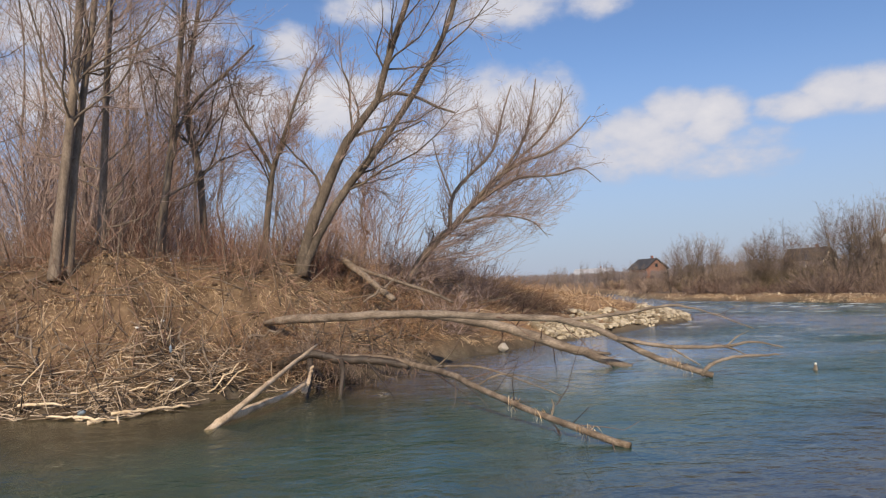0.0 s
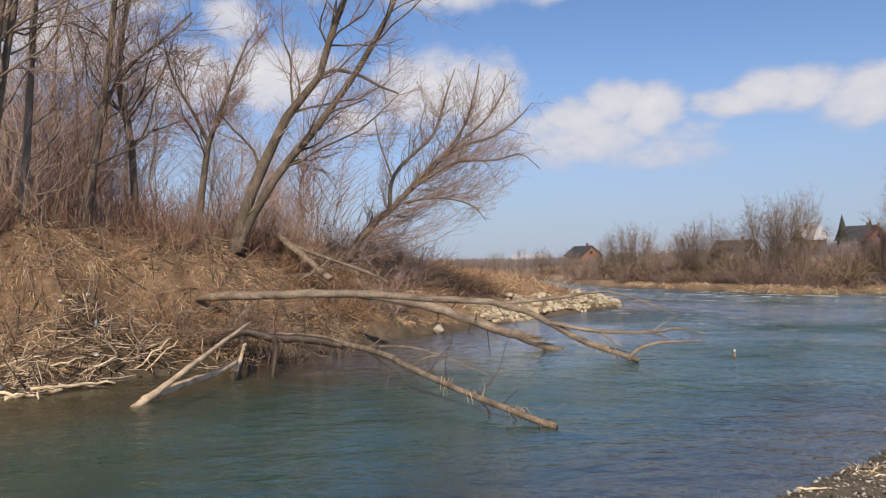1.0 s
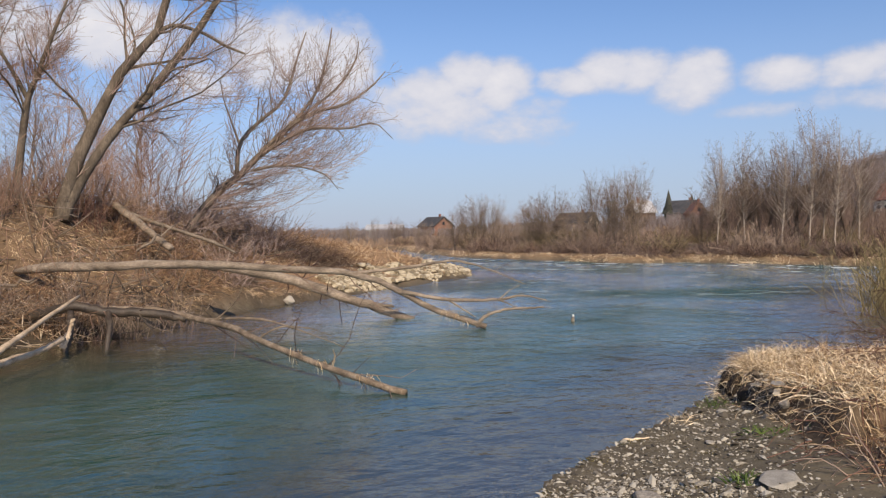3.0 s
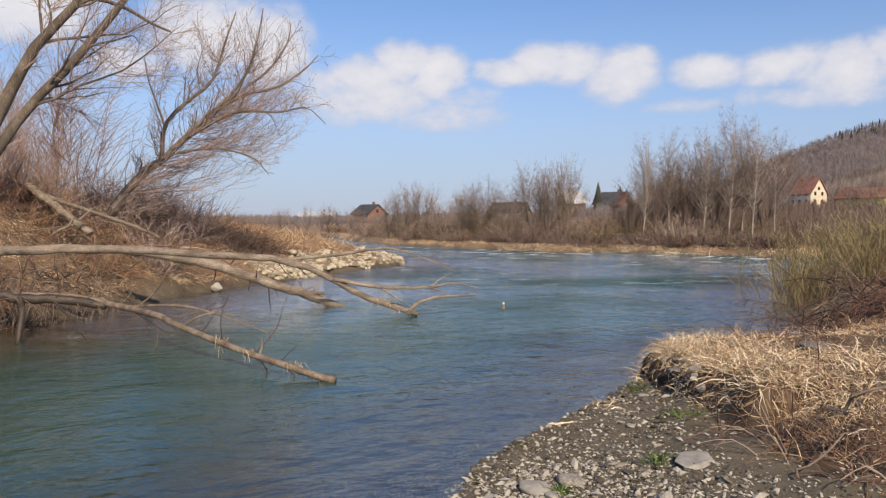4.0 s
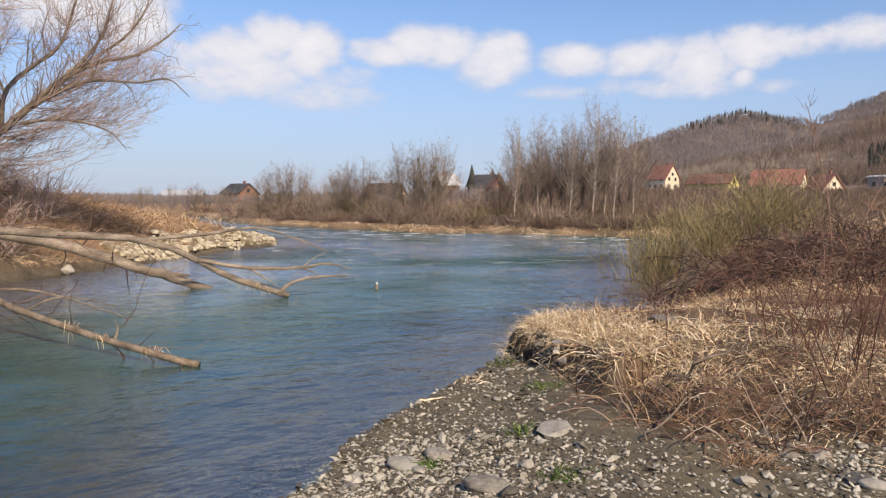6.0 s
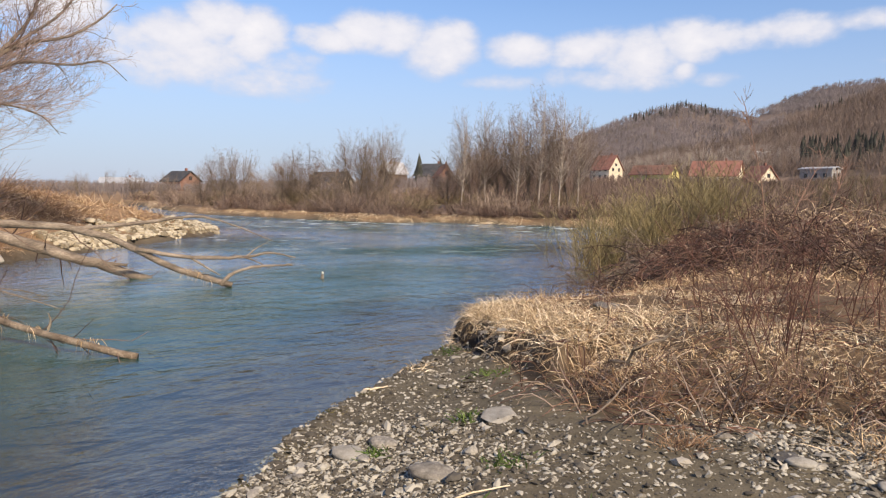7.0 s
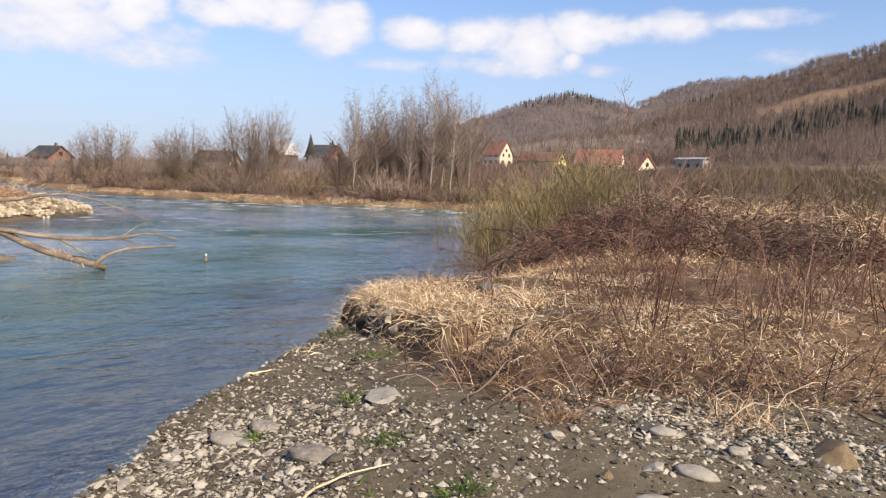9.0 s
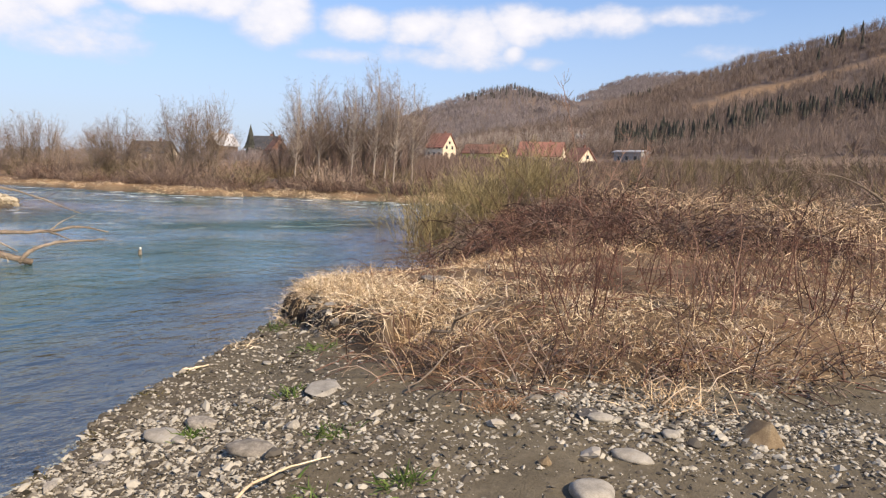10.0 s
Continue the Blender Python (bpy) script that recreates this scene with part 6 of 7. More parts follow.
def large_stones():
    shapes = [stone_mesh("stone", k, M_STONE, 3, s, j) for k, (s, j) in enumerate([((1, 0.75, 0.28), 0.12), ((1, 0.8, 0.33), 0.12), ((1, 0.55, 0.24), 0.15), ((1, 0.8, 0.6), 0.2)])]
    shapes[3] = rock_mesh("stone", 5, M_STONE, (1, 0.8, 0.75))
    shapes[0] = rock_mesh("stone", 8, M_STONE, (1.3, 0.85, 0.15), 26, 0.04)
    made = {}
    rows = [(3.57, 3.82, 0.40, 0, 25, "flat pale grey slab on the gravel"), (2.75, 4.12, 0.22, 1, -50, "rounded pinkish grey stone"), (2.50, 4.15, 0.32, 2, -70, "long tan river stone"),
            (2.57, 3.27, 0.33, 2, -50, "flat smooth grey stone"), (2.07, 4.08, 0.15, 0, 0, "rounded smooth grey stone"), (3.98, 5.10, 0.13, 2, 60, "small white river stone"), (3.88, 1.56, 0.25, 2, -75, "long smooth pale stone"),
            (3.27, 1.48, 0.28, 1, 20, "broad pale stone in the sand"), (4.72, 1.12, 0.40, 3, 30, "brown and grey angular boulder"), (4.40, 0.88, 0.34, 0, 110, "dark grey half-buried boulder"), (4.34, 1.53, 0.14, 1, 0, "rounded white river stone"),
            (4.38, 2.54, 0.17, 2, -30, "grey stone at the edge of the brush"), (4.51, 2.41, 0.13, 3, 20, "upright pale river stone"), (2.93, 3.36, 0.13, 3, 0, "pale grey angular stone"), (4.27, 2.05, 0.2, 0, 0, "flat dark river stone"),
            (3.42, 1.84, 0.11, 3, 0, "small brown stone in the sand"), (2.2, 4.25, 0.16, 0, 20, "flat grey stone by the water"), (4.32, 1.38, 0.12, 3, 70, "small square grey stone"), (2.53, 4.0, 0.14, 1, 70, "rounded smooth grey stone"), (3.3, 4.1, 0.13, 1, 70, "small long grey stone"),
            (4.94, 2.38, 0.09, 1, 10, "small white stone under the brush"), (4.58, 2.42, 0.10, 3, 60, "upright pale broken stone"), (4.25, 1.95, 0.20, 2, -40, "rough pale stone with a hollow"), (5.15, 5.6, 0.22, 0, 30, "pale flat stone under the grassy edge"), (5.35, 6.1, 0.20, 0, -20, "grey flat stone under the grassy edge"),
            (5.0, 5.35, 0.16, 3, 10, "grey stone under the grassy edge"), (5.42, 6.35, 0.13, 1, 0, "rounded grey stone under the grassy edge"), (4.9, 6.1, 0.12, 1, 0, "rounded pale stone on the mud"), (4.75, 5.9, 0.14, 3, 0, "grey angular stone on the mud"), (6.9, 5.65, 0.55, 0, 40, "grey flat stone lying in the dry grass")]
    for x, y, size, k, turn, label in rows:
        tone = next((m for word, m in (("dark", M_STONE_DARK), ("brown", M_STONE_BROWN), ("tan", M_STONE_PALE), ("pale", M_STONE_PALE), ("white", M_STONE_PALE)) if word in label), M_STONE)
        if (k, tone) not in made:
            made[k, tone] = shapes[k].copy()
            made[k, tone].materials[0] = tone
        ob = new("stone", made[k, tone])
        z = float(land_z([x], [y])[0])
        lift = size * (0.04, 0.06, 0.05, 0.06)[k] - (0.05 if "boulder" in label else 0.0)
        ob.matrix_world = pose(x, y, z + lift, 4, 3, turn) @ Matrix.Diagonal((size, size, size, 1))
        tagged(ob, label, "stone", "stones on the gravel bar")
    # the white stone at the left shore
    ob = new("stone", shapes[3])
    ob.matrix_world = pose(1.62, 20.3, 0.12, 0, 0, 30) @ Matrix.Diagonal((0.42, 0.42, 0.42, 1))
    tagged(ob, "white stone standing in the water by the bank", "stone")


def float_marker():
    """A short stake with a pale cap standing out of the water."""
    thing = new("stake")
    thing.matrix_world = pose(7.27, 14.08, 0) @ Matrix.Diagonal((0.68, 0.68, 0.68, 1))
    buf = Buffer()
    p = smooth_line([(0, 0, -0.4), (0.0, 0, -0.1), (0.01, 0, 0.08), (0.02, 0, 0.16)], 8)
    buf.tubes(p[None], (np.array([0.05, 0.055, 0.06, 0.062, 0.058, 0.05, 0.04, 0.03]))[None], 10, cap=True)
    part("post", buf, M_BARK, thing)
    cap = stone_mesh("cap", 5, M_WALL_WHITE, 2, (0.07, 0.07, 0.09), 0.1)
    ob = part("cap", cap, None, thing)
    ob.location = (0.02, 0, 0.19)
    return tagged(thing, "short brown stake with a white top standing in the river", "stake")


# ---- build ----
left_bank_trees()
thicket()
left_bank_shrubs()
fallen_trees()
grasses()
terrace_shrubs()
right_edge_growth()
far_growth()
far_woods()
houses()
large_stones()
float_marker()


# ---- driftwood, litter and gravel ----


def stick(name, label, a, b, radius, mat, seed, category="stick", bend=0.06, sides=6, group=""):
    rng = np.random.default_rng(seed)
    a, b = np.array(a, dtype=float), np.array(b, dtype=float)
    size = np.linalg.norm(b - a)
    p = np.linspace(0, 1, 7)[:, None] * (b - a)[None]
    p[1:-1] += rng.normal(size=(5, 3)) * size * bend * 0.4
    r = np.linspace(radius, radius * 0.6, 7) * (1 + 0.1 * rng.normal(size=7))
    buf = Buffer()
    buf.tubes(p[None], r[None], sides, cap=True)
    ob = new(name, buf.mesh(name, mat))
    ob.location = a
    return tagged(ob, label, category, group)


def loose_sticks(name, label, n, az, r, inside, length, radius, mat, flat, seed, upright_share=0.0, deepest=9.0):
    """Many sticks strewn over the left bank, too many to count."""
    rng = np.random.default_rng(seed)
    a, q = np.radians(rng.uniform(*az, n)), rng.uniform(*r, n)
    x, y = q * np.sin(a), q * np.cos(a)
    d = shore_distance(x, y, LEFT_LAND)
    keep = (d > inside) & (d < deepest)
    x, y = x[keep], y[keep]
    n = len(x)
    z = np.maximum(land_z(x, y), 0.0) + rng.uniform(0.0, 0.10, n)
    way = np.stack([rng.normal(size=n), rng.normal(size=n) * 0.6, rng.normal(size=n) * flat], axis=1)
    steep = rng.uniform(size=n) < upright_share
    way[steep, 2] = np.abs(way[steep, 2]) + 1.2
    way /= np.linalg.norm(way, axis=1, keepdims=True)
    size = rng.uniform(*length, n)
    foot = np.stack([x, y, z], axis=1)
    mid = foot + way * (size / 2)[:, None] + rng.normal(size=(n, 3)) * (size * 0.025)[:, None]
    p = np.stack([foot, mid, foot + way * size[:, None]], axis=1)
    # keep lying sticks on the slope
    far = land_z(p[:, 2, 0], p[:, 2, 1])
    p[:, 2, 2] = np.maximum(p[:, 2, 2], np.maximum(far, 0) + 0.02)
    p[:, 1, 2] = np.maximum(p[:, 1, 2], np.maximum(land_z(p[:, 1, 0], p[:, 1, 1]), 0) + 0.02)
    rad = rng.uniform(*radius, n)[:, None] * np.array([[1.0, 0.9, 0.6]])
    buf = Buffer()
    buf.tubes(p, rad, 4, cap=True)
    return tagged(new(name, buf.mesh(name, mat)), label, "debris", kind="stuff")


def bank_litter():
    loose_sticks("reed_litter", "heap of broken bleached reeds and sticks at the waterline", 4200, (-38, -10.5), (10.8, 15.5), -0.15, (0.12, 0.6), (0.003, 0.011), M_DRIFT, 0.22, 401, 0.10, 1.05)
    loose_sticks("dark_litter", "dark wet sticks and roots along the waterline", 1500, (-38, -1), (10.8, 20), -0.25, (0.2, 0.7), (0.004, 0.014), M_WET, 0.3, 402, 0.15, 1.0)
    loose_sticks("bank_sticks", "grey dead sticks strewn over the grassy bank", 1500, (-38, 3), (11, 24), 0.5, (0.3, 1.3), (0.006, 0.016), M_BARK_PALE, 0.3, 403, 0.25, 5.0)
    loose_sticks("bank_canes", "thin russet canes sprawling over the bank", 2600, (-38, 6), (11, 27), 0.5, (0.4, 1.4), (0.004, 0.008), M_TWIG_RED, 0.4, 404, 0.45, 6.0)
    rng = np.random.default_rng(431)
    a, q = np.radians(rng.uniform(-36, 2, 2600)), rng.uniform(11, 20, 2600)
    x, y = q * np.sin(a), q * np.cos(a)
    d = shore_distance(x, y, LEFT_LAND)
    keep = (d > 0.15) & (d < 3.4) & (rough(x, y, 1.1, 137) > rng.uniform(-0.4, 0.4, len(x)))
    x, y = x[keep], y[keep]
    z = land_z(x, y)
    buf = Buffer()
    forms = [pebble_form(np.random.default_rng(60 + k), 6, 3) for k in range(4)]
    for k in range(len(x)):
        v, quads, tris = forms[k % 4]
        size, turn = rng.uniform(0.04, 0.15), rng.uniform(0, 2 * np.pi)
        w = v * np.array([1.0, 0.85, 0.6]) * size
        buf.add(np.stack([x[k] + w[:, 0] * math.cos(turn) - w[:, 1] * math.sin(turn), y[k] + w[:, 0] * math.sin(turn) + w[:, 1] * math.cos(turn), z[k] + w[:, 2]], axis=1), quads, tris)
    tagged(new("soil_clods", buf.mesh("soil_clods", M_SOIL)), "crumbling brown soil clods on the bare bank", "soil", kind="stuff")
    reeds = [((-5.05, 11.55, 0.10), (-4.35, 12.0, 0.04), 0.028), ((-5.9, 11.25, 0.06), (-5.2, 11.1, 0.02), 0.03), ((-5.3, 11.2, 0.10), (-4.75, 11.6, 0.08), 0.024), ((-5.55, 10.95, 0.02), (-4.95, 11.45, 0.05), 0.035),
             ((-6.45, 11.45, 0.06), (-5.75, 11.2, 0.02), 0.022), ((-7.0, 11.6, 0.22), (-6.2, 11.7, 0.2), 0.03), ((-4.9, 11.95, 0.2), (-4.5, 12.5, 0.42), 0.02), ((-5.6, 11.9, 0.3), (-4.9, 12.2, 0.45), 0.022),
             ((-6.3, 11.9, 0.35), (-5.5, 12.1, 0.5), 0.02), ((-4.35, 12.9, 0.15), (-3.9, 13.5, 0.65), 0.018), ((-4.2, 13.0, 0.1), (-3.75, 13.4, 0.6), 0.016), ((-7.3, 11.9, 0.3), (-6.9, 12.2, 0.9), 0.018),
             ((-5.2, 11.2, 0.05), (-5.05, 10.9, 0.0), 0.018), ((-5.4, 11.15, 0.05), (-5.5, 10.85, 0.0), 0.018)]
    for k, (a, b, rad) in enumerate(reeds):
        stick("reed_stalk", "pale yellow broken reed stalk floating at the bank", a, b, rad, M_STRAW, 420 + k, "reed stalk", 0.05, group="reed stalks at the bank")
    limbs = [((-7.0, 12.6, 1.05), (-5.9, 12.9, 1.12), 0.02), ((-4.0, 14.4, 1.0), (-3.4, 14.6, 1.15), 0.035), ((-6.2, 12.5, 0.9), (-5.4, 12.6, 0.95), 0.03), ((-4.6, 12.4, 0.3), (-4.9, 13.2, 1.3), 0.02), ((-7.6, 12.6, 1.5), (-6.9, 12.2, 0.6), 0.025),
             ((-4.3, 13.0, 0.3), (-4.75, 13.7, 1.15), 0.022), ((-1.1, 13.6, 0.55), (-0.6, 13.9, 0.5), 0.025), ((-2.0, 17.4, 1.6), (-1.2, 17.8, 2.2), 0.03)]
    for k, (a, b, rad) in enumerate(limbs):
        stick("dead_branch", "grey dead branch lying on the river bank", a, b, rad, M_BARK_PALE, 440 + k, "dead branch", 0.12, 6, "dead branches on the bank")
    # rubbish caught in the litter
    bits = [((-5.88, 11.42, 0.10), (0.12, 0.09, 0.10), M_BLUE, "scrap of pale blue plastic caught in the reeds"), ((-5.35, 13.4, 1.45), (0.07, 0.06, 0.05), M_WALL_WHITE, "white scrap of litter on the bank"),
            ((-5.75, 13.2, 1.35), (0.07, 0.07, 0.05), M_WALL_WHITE, "white scrap of litter on the bank"), ((-4.85, 12.5, 0.45), (0.09, 0.06, 0.05), M_WALL_WHITE, "white scrap of litter in the reeds"), ((-5.05, 13.0, 0.95), (0.05, 0.04, 0.14), M_BLUE, "thin grey-blue plastic strip on the bank"),
            ((-1.95, 13.15, 0.16), (0.10, 0.08, 0.16), M_GREEN, "green bottle caught under the black log"), ((-1.3, 14.3, 0.45), (0.22, 0.16, 0.14), M_STRAW, "pale stump end beside the black log")]
    for k, (at, size, mat, label) in enumerate(bits):
        ob = new("litter", stone_mesh("litter", 30 + k, mat, 2, size, 0.25))
        ob.location = at
        ob.location.z = max(at[2], float(land_z([at[0]], [at[1]])[0]) + 0.02)
        tagged(ob, label, "litter")


M_RUBBLE = material("pale quarry rubble", (0.20, 0.16, 0.105), (0.37, 0.31, 0.215), (0.53, 0.455, 0.335), 2.0, per="island", spread=0.28, bump=0.3, depth=0.02)
M_BLUE = plain("pale blue plastic", (0.24, 0.31, 0.37), 0.5)


def revetment():
    """Pale quarry stones that face the tip of the left bank."""
    base = tagged(new("stone_revetment"), "pale quarry stones heaped along the tip of the bank", "stone revetment", kind="structure")
    rng = np.random.default_rng(55)
    shapes = [rock_mesh("stone", 60 + k, M_RIPRAP, (1, 0.8, 0.6), 12, 0.05) for k in range(5)]
    line = smooth_line([(3.4, 22.9, 0), (4.9, 24.8, 0), (7.3, 28.0, 0), (10.2, 31.3, 0), (11.3, 33.2, 0), (11.3, 36.5, 0)], 60)
    stone_facing(base, line)
    spots = []
    for k in range(290):
        t = rng.uniform() ** 0.7
        i = min(int(t * 59), 58)
        along = line[i + 1] - line[i]
        inland = np.array([-along[1], along[0], 0]) / np.linalg.norm(along)
        spots.append(line[i] + along * rng.uniform() + inland * rng.uniform(-0.15, 1.6 if t > 0.3 else 0.8))
    spots = np.array(spots)
    heights = np.maximum(land_z(spots[:, 0], spots[:, 1]), 0.0)
    for k, (q, z) in enumerate(zip(spots, heights)):
        size = rng.uniform(0.18, 0.38)
        ob = new("stone", shapes[k % 5])
        ob.parent = base
        ob.matrix_world = pose(q[0], q[1], z + size * 0.06, rng.uniform(-25, 25), rng.uniform(-25, 25), rng.uniform(0, 360)) @ Matrix.Diagonal((size, size, size, 1))


def stone_facing(parent, line):
    """Smaller stones that fill the facing between the large ones."""
    rng = np.random.default_rng(56)
    buf = Buffer()
    forms = [pebble_form(np.random.default_rng(40 + k), 6, 3) for k in range(5)]
    spots = []
    for k in range(1500):
        t = rng.uniform() ** 0.8
        i = min(int(t * 59), 58)
        along = line[i + 1] - line[i]
        spots.append(line[i] + along * rng.uniform() + np.array([-along[1], along[0], 0]) / np.linalg.norm(along) * rng.uniform(-0.1, 1.75 if t > 0.3 else 0.9))
    spots = np.array(spots)
    heights = np.maximum(land_z(spots[:, 0], spots[:, 1]), 0.0)
    for k, (q, z) in enumerate(zip(spots, heights)):
        v, quads, tris = forms[k % 5]
        a, size = rng.uniform(0, 2 * np.pi), rng.uniform(0.14, 0.34)
        w = v * np.array([1.0, 0.8, 0.6]) * size
        buf.add(np.stack([q[0] + w[:, 0] * math.cos(a) - w[:, 1] * math.sin(a), q[1] + w[:, 0] * math.sin(a) + w[:, 1] * math.cos(a), z + w[:, 2] + 0.02], axis=1), quads, tris)
    tagged(part("rubble", buf, M_RUBBLE, parent, smooth=False), kind="stuff")


def tuft(name, label, x, y, n, spread, length, width, mat, seed, droop=(0.4, 1.8), category="grass tuft", curl=0.10):
    rng = np.random.default_rng(seed)
    px, py = x + rng.normal(size=n) * spread, y + rng.normal(size=n) * spread
    z = land_z(px, py)
    foot = np.stack([px - x, py - y, z - z.min() - 0.01], axis=1)
    way = np.stack([(px - x) / spread * 0.35 + rng.normal(size=n) * 0.7, (py - y) / spread * 0.35 + rng.normal(size=n) * 0.7, rng.uniform(0.3, 1.2, n)], axis=1)
    buf = Buffer()
    buf.blades(foot, way, rng.uniform(*length, n), rng.uniform(*width, n), rng.uniform(*droop, n), 4 if curl > 0.2 else 3, curl)
    ob = new(name)
    ob.location = (x, y, float(z.min()))
    tagged(part("foliage", buf, mat, ob, smooth=False), kind="stuff")
    return tagged(ob, label, category)


def bar_details():
    for k, (x, y, s) in enumerate([(3.42, 4.03, 0.05), (2.98, 3.05, 0.07), (2.71, 2.22, 0.05), (2.32, 2.45, 0.07), (5.1, 6.45, 0.08), (4.5, 5.0, 0.09), (2.6, 4.0, 0.04)]):
        tuft("weed", "small fresh green weed growing in the gravel", x, y, 150, s * 1.2, (0.05, 0.12), (0.009, 0.02), M_GREEN, 500 + k, (0.3, 1.5), "weed")
    for k, (x, y, s) in enumerate([(2.3, 4.62, 0.06), (2.9, 5.1, 0.06), (3.5, 5.55, 0.07), (1.75, 4.1, 0.05), (3.05, 3.95, 0.07), (3.85, 4.9, 0.08), (1.55, 3.45, 0.06), (1.45, 3.7, 0.05)]):
        tuft("moss_tuft", "flat brownish green tuft at the water's edge", x, y, 160, s, (0.03, 0.08), (0.006, 0.014), M_MOSS, 520 + k, (0.8, 2.2))
    # tussocks hanging over the terrace edge
    rng = np.random.default_rng(77)
    spots = [(6.3, 7.15), (6.5, 7.35), (6.8, 7.6), (5.95, 6.7), (6.3, 6.9), (5.95, 6.25), (6.2, 6.3), (5.82, 6.82), (6.0, 7.1), (5.5, 5.7), (5.8, 5.4), (6.7, 7.2), (6.4, 6.3), (5.35, 5.1), (5.6, 4.8), (5.0, 4.3), (6.2, 5.2), (6.2, 4.6), (5.7, 4.2), (6.5, 4.9), (5.3, 4.6), (5.0, 3.7)]
    for k, (x, y) in enumerate(spots):
        tuft("grass_tussock", "pale dry grass tussock on the terrace edge", x, y, 460, 0.18, (0.14, 0.40), (0.005, 0.013), M_STRAW, 540 + k, (1.2, 3.2), curl=0.26)["group"] = "tussocks on the terrace"
    # Earth lumps under the overhang, coloured dark to paint its shade.
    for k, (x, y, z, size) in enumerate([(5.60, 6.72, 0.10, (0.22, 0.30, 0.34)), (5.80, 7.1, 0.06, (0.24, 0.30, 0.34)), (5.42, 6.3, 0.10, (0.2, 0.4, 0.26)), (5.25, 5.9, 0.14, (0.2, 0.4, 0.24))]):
        ob = new("earth_clod", stone_mesh("earth_clod", 70 + k, M_EARTH_SHADED, 3, size, 0.3))
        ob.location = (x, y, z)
        tagged(ob, "undercut earth below the grassy edge, with its shade in the colour", "earth", "earth below the terrace edge")
    tuft("grass_tussock", "small orange-brown grass tuft on the gravel", 4.02, 2.58, 380, 0.09, (0.08, 0.2), (0.004, 0.008), M_GRASS_RED, 570)
    tuft("grass_tussock", "tan grass tuft in the gravel by the stones", 4.9, 1.75, 500, 0.16, (0.12, 0.3), (0.004, 0.009), M_GRASS, 571)
    tuft("reed_bundle", "washed-up bundle of straw at the water's edge", 4.3, 6.0, 160, 0.10, (0.1, 0.28), (0.008, 0.016), M_STRAW, 572, (1.5, 3.0), "straw")
    # dead grass caught on the fallen trees
    for k, (x, y, z) in enumerate([(4.2, 13.85, 0.40), (4.45, 13.75, 0.30), (4.6, 13.7, 0.22), (1.2, 9.25, 0.26), (1.63, 8.55, 0.20), (0.9, 9.8, 0.34), (4.32, 13.8, 0.36)]):
        rng = np.random.default_rng(600 + k)
        n = 15
        buf = Buffer()
        buf.blades(rng.normal(size=(n, 3)) * np.array([0.05, 0.05, 0.03]), np.stack([rng.normal(size=n), rng.normal(size=n), rng.uniform(-1.5, 0.2, n)], axis=1), rng.uniform(0.08, 0.28, n), rng.uniform(0.008, 0.014, n), rng.uniform(1.5, 3.0, n))
        ob = new("caught_grass", buf.mesh("caught_grass", M_GRASS, False))
        ob.location = (x, y, z)
        tagged(ob, "dead grass caught hanging on a fallen branch", "dead grass", "grass caught on branches", kind="stuff")
    # the crooked white stick
    fallen("white_stick", "crooked bleached stick lying on the sand", [("shaft", [(2.02, 2.62, 0.31), (2.14, 2.68, 0.325), (2.25, 2.71, 0.32), (2.42, 2.73, 0.32), (2.66, 2.70, 0.315)], 0.008, 0.004)], M_STRAW, M_STRAW, 580, 0, "stick")
    stick("dead_branch", "bent brown branch in the brush", (4.6, 3.7, 0.55), (4.95, 3.3, 0.85), 0.016, M_BARK, 591, "dead branch", 0.25)
    stick("dead_branch", "grey dead branch at the brush edge", (3.75, 3.15, 0.33), (4.4, 3.3, 0.50), 0.009, M_BARK_PALE, 592, "dead branch", 0.15)
    stick("dead_branch", "bleached twiggy branch on the gravel", (4.6, 1.7, 0.40), (5.7, 1.5, 0.50), 0.005, M_DRIFT, 593, "dead branch", 0.05)
    stick("reed_stalk", "short pale reed stalk at the water's edge", (3.45, 5.62, 0.03), (3.68, 5.56, 0.05), 0.012, M_STRAW, 594, "reed stalk", 0.05)
    kinds = [bush_shape("bramble", 700 + k, 52, 0.55, 0.8, m, "low brown tangle at the front of the brush", "brambles at the terrace edge", 1.1, 0.005, tip=0.0022, twig=150, droop=0.2, category="bramble") for k, m in enumerate((M_CANE, M_GRASS_RED, M_TWIG))]
    rng = np.random.default_rng(71)
    front = smooth_line([(4.35, 3.75, 0), (4.2, 3.4, 0), (4.35, 2.95, 0), (4.9, 2.6, 0), (5.4, 2.1, 0), (6.0, 1.6, 0), (6.9, 1.1, 0)], 32)
    scatter(kinds, [(float(p[0] + rng.uniform(0.0, 0.5)), float(p[1] + rng.uniform(-0.1, 0.5))) for p in front], rng, 0.75, 1.35)
    # sprawling canes over the front of the brush
    rng = np.random.default_rng(88)
    n = 600
    a, q = np.radians(rng.uniform(44, 88, n)), rng.uniform(4.3, 11.0, n)
    x, y = q * np.sin(a), q * np.cos(a)
    keep = shore_distance(x, y, TURF) > -0.05
    x, y = x[keep], y[keep]
    n = len(x)
    foot = np.stack([x, y, land_z(x, y)], axis=1)
    d = np.stack([rng.normal(size=n) - 0.3, rng.normal(size=n) - 0.4, rng.uniform(0.3, 1.3, n)], axis=1)
    d /= np.linalg.norm(d, axis=1, keepdims=True)
    size = rng.uniform(0.25, 0.9, n)
    rows = [foot]
    for _ in range(4):
        d = d + np.array([0, 0, -0.38]) + rng.normal(size=(n, 3)) * 0.15
        d /= np.linalg.norm(d, axis=1, keepdims=True)
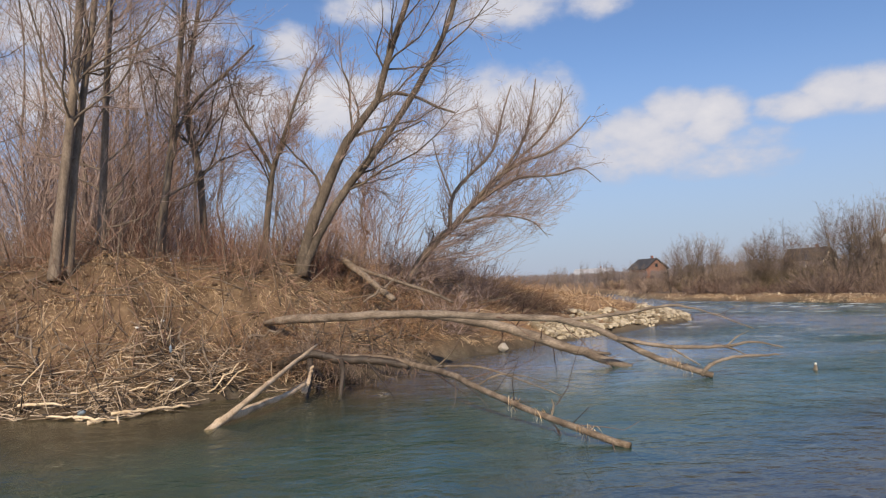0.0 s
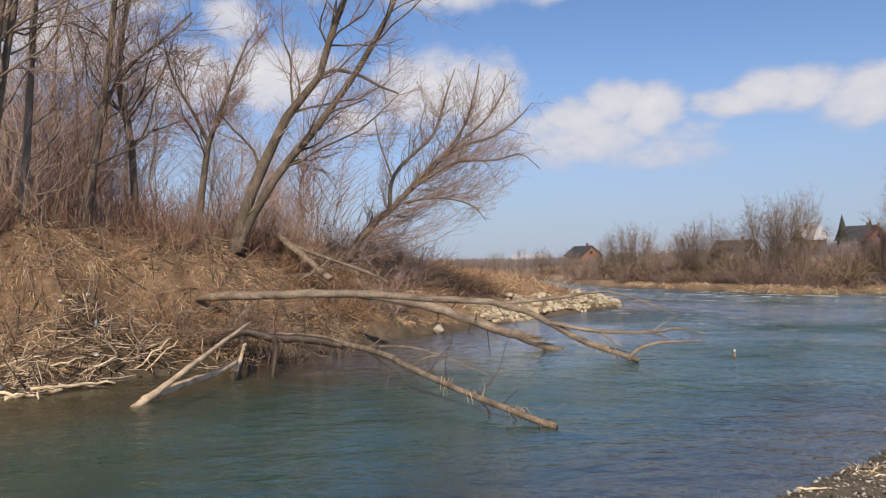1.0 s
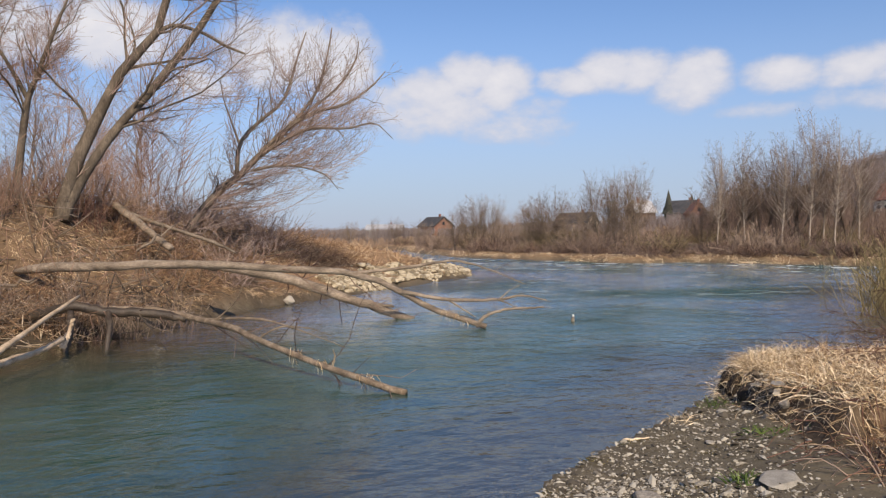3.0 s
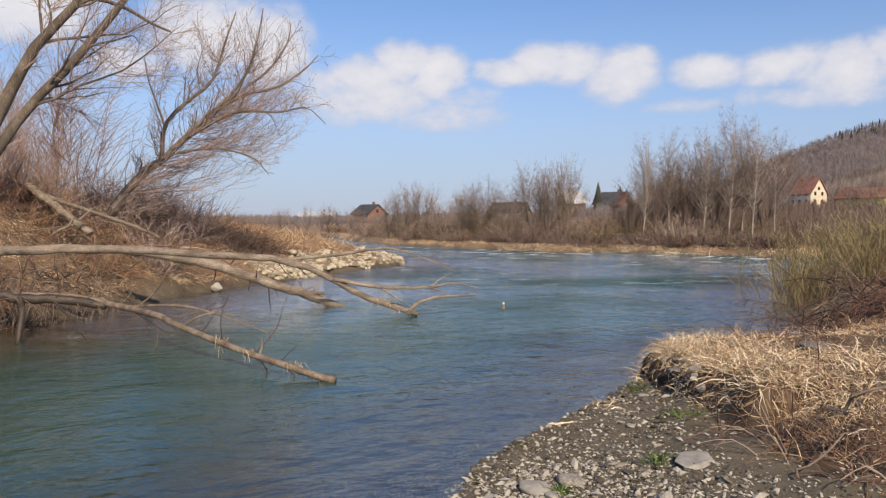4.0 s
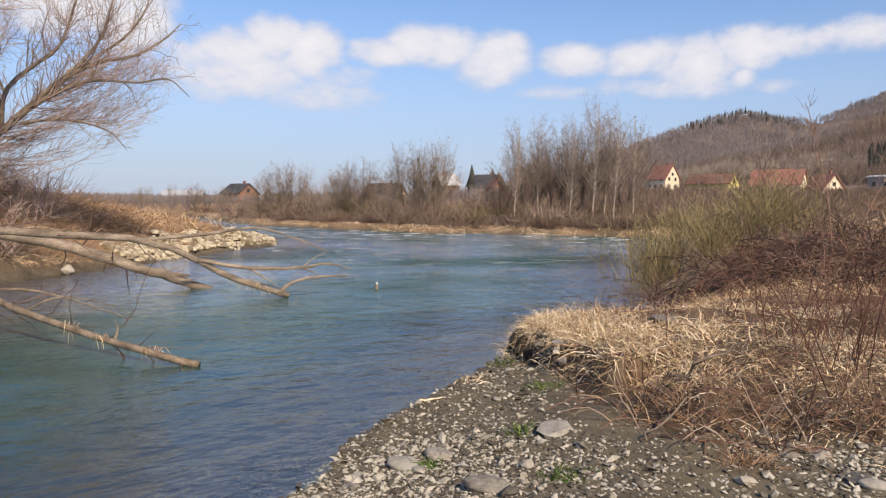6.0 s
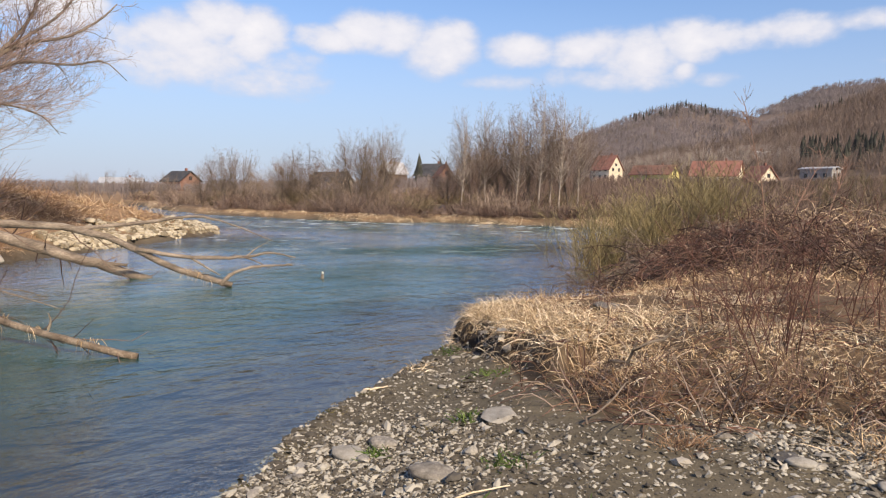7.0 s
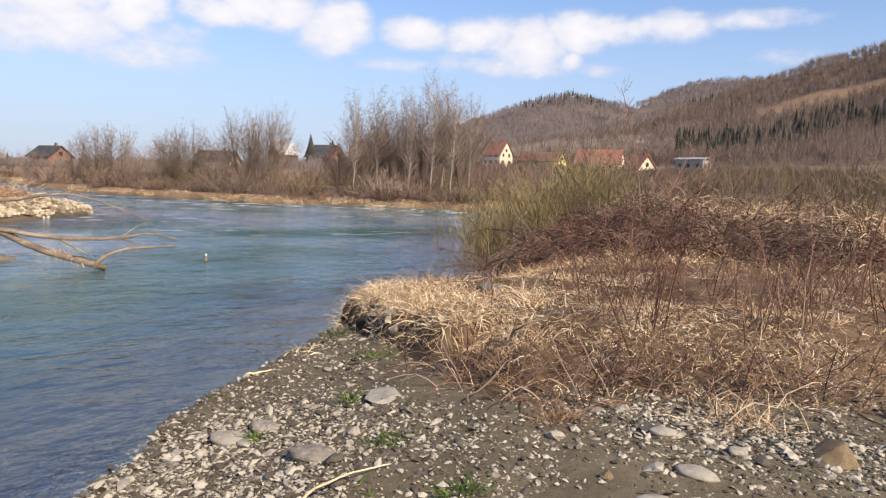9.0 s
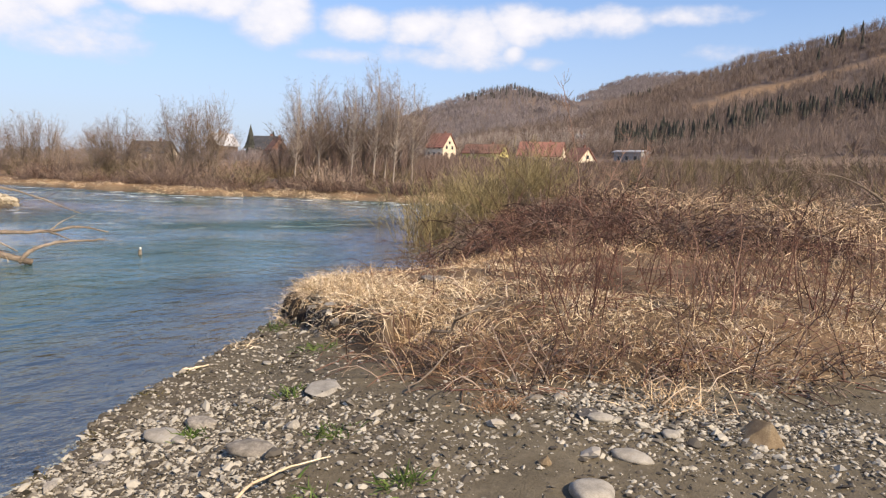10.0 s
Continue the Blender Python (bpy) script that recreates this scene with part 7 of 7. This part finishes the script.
        rows.append(rows[-1] + d * (size / 4)[:, None])
    p = np.stack(rows, axis=1)
    p[:, :, 2] = np.maximum(p[:, :, 2], land_z(p[:, :, 0].ravel(), p[:, :, 1].ravel()).reshape(n, 5) + 0.01)
    buf = Buffer()
    buf.tubes(p, np.linspace(0.0045, 0.002, 5)[None, :] * rng.uniform(0.6, 1.5, n)[:, None], 4)
    tagged(new("brush_canes", buf.mesh("brush_canes", M_STEM_RED)), "sprawling bare russet canes over the grass", "brush", kind="stuff")


M_MOSS = material("olive moss", (0.06, 0.055, 0.02), (0.12, 0.10, 0.04), (0.20, 0.16, 0.07), 4.0, per="island", spread=0.25, bump=0)


def pebble_form(rng, around=7, rings=4):
    """A low rounded pebble, about a metre across, as vertices and faces."""
    verts, quads, tris = [(0, 0, 0.5)], [], []
    for k in range(1, rings):
        a = math.pi * k / rings
        for j in range(around):
            b = 2 * math.pi * (j + 0.5 * (k % 2)) / around
            s = 1 + rng.uniform(-0.26, 0.22)
            verts.append((0.5 * math.sin(a) * math.cos(b) * s, 0.5 * math.sin(a) * math.sin(b) * s, 0.5 * math.cos(a) * s))
    verts.append((0, 0, -0.5))
    last = len(verts) - 1
    for j in range(around):
        j2 = (j + 1) % around
        tris.append((0, 1 + j, 1 + j2))
        tris.append((last, 1 + (rings - 2) * around + j2, 1 + (rings - 2) * around + j))
        for k in range(rings - 2):
            a, b = 1 + k * around, 1 + (k + 1) * around
            quads.append((a + j, b + j, b + j2, a + j2))
    return np.array(verts), np.array(quads).reshape(-1, 4), np.array(tris)


def gravel_share(x, y):
    """How thickly gravel covers the bar: thick along the water and below the brush, thin on the open sand."""
    dn, dt = shore_distance(x, y, NEAR_LAND), shore_distance(x, y, TURF)
    width = np.where(y > 4.9, 0.5, 0.95)
    strip = np.clip(1.15 - np.maximum(dn - width, 0) / 0.7, 0, 1) * np.clip(1 + dn / 0.7, 0, 1)
    patch = np.exp(-((x - 4.8) / 0.7) ** 2 - ((y - 1.95) / 0.9) ** 2) * 1.0 + np.exp(-((x - 5.6) / 0.9) ** 2 - ((y - 0.9) / 0.7) ** 2) * 0.9 + np.exp(-((x - 3.1) / 0.5) ** 2 - ((y - 3.3) / 0.8) ** 2) * 0.5
    spread = 0.012 + 0.2 * ramp01((rough(x, y, 1.3, 601) - 0.15) / 0.4)
    return np.clip(np.maximum(np.maximum(strip, patch), spread), 0, 1) * np.where(dt > 0.5, 0.15, 1.0)


def gravel():
    rng = np.random.default_rng(99)
    n = 240000
    a, q = np.radians(rng.uniform(2, 90, n)), 2.3 + 6.5 * rng.uniform(size=n) ** 1.3
    x, y = q * np.sin(a), q * np.cos(a)
    keep = (rng.uniform(size=n) < gravel_share(x, y) * 0.95) & (shore_distance(x, y, NEAR_LAND) > -1.1) & ((q < 5.4) | (rng.uniform(size=n) < 0.3))
    x, y = x[keep], y[keep]
    n = len(x)
    size = 0.010 + 0.034 * rng.uniform(size=n) ** 3.0 + (0.02 + 0.045 * rng.uniform(size=n) ** 2) * (rng.uniform(size=n) > 0.965)
    z = land_z(x, y)
    wet = shore_distance(x, y, NEAR_LAND) < -0.05
    z = np.where(wet, np.minimum(z, -0.02 - 0.6 * size), z)
    forms = [pebble_form(np.random.default_rng(k)) for k in range(6)]
    order = np.argsort(-size / np.hypot(x, y))
    single, rest = order[:300], order[300:]
    shapes = []
    for k, (v, qd, tr) in enumerate(forms):
        buf = Buffer()
        buf.add(v, qd, tr)
        shapes.append(buf.mesh("pebble", M_STONE, False))
    for i in single:
        ob = new("pebble", shapes[int(rng.integers(6))])
        ob.parent = ground
        s = float(size[i]) * 1.3
        ob.matrix_world = pose(float(x[i]), float(y[i]), float(z[i]) + s * 0.16, float(rng.uniform(-14, 14)), float(rng.uniform(-14, 14)), float(rng.uniform(0, 360))) @ Matrix.Diagonal((s, s * float(rng.uniform(0.45, 0.95)), s * float(rng.uniform(0.28, 0.6)), 1))
    small = [pebble_form(np.random.default_rng(20 + k), 5, 3 if k < 1 else 2) for k in range(6)]
    for name, label, mat, some in (("gravel", "mixed grey and pale river gravel on wet sand", M_GRAVEL, rest[~wet[rest]]), ("submerged_gravel", "dark wet pebbles under the shallow water", M_GRAVEL_WET, rest[wet[rest]])):
        buf = Buffer()
        kind = rng.integers(0, 6, len(some))
        for k, (v, qd, tr) in enumerate(small):
            ids = some[kind == k]
            m = len(ids)
            turn = rng.uniform(0, 2 * np.pi, m)
            c, s = np.cos(turn)[:, None], np.sin(turn)[:, None]
            sx, sy, sz = size[ids][:, None] * rng.uniform(1.1, 1.6, m)[:, None], size[ids][:, None] * rng.uniform(0.5, 1.1, m)[:, None], size[ids][:, None] * rng.uniform(0.3, 0.75, m)[:, None]
            tip = rng.normal(size=(m, 2)) * 0.3
            vx, vy, vz = v[None, :, 0] * sx, v[None, :, 1] * sy, v[None, :, 2] * sz
            vz = vz + vx * tip[:, :1] + vy * tip[:, 1:]
            out = np.stack([x[ids][:, None] + vx * c - vy * s, y[ids][:, None] + vx * s + vy * c, z[ids][:, None] + vz + 0.12 * size[ids][:, None]], axis=2)
            step = np.arange(m)[:, None, None] * len(v)
            buf.add(out, (qd[None] + step).reshape(-1, 4), (tr[None] + step).reshape(-1, 3))
        tagged(new(name, buf.mesh(name, mat, False)), label, "gravel", kind="stuff")


bank_litter()
revetment()
bar_details()
gravel()
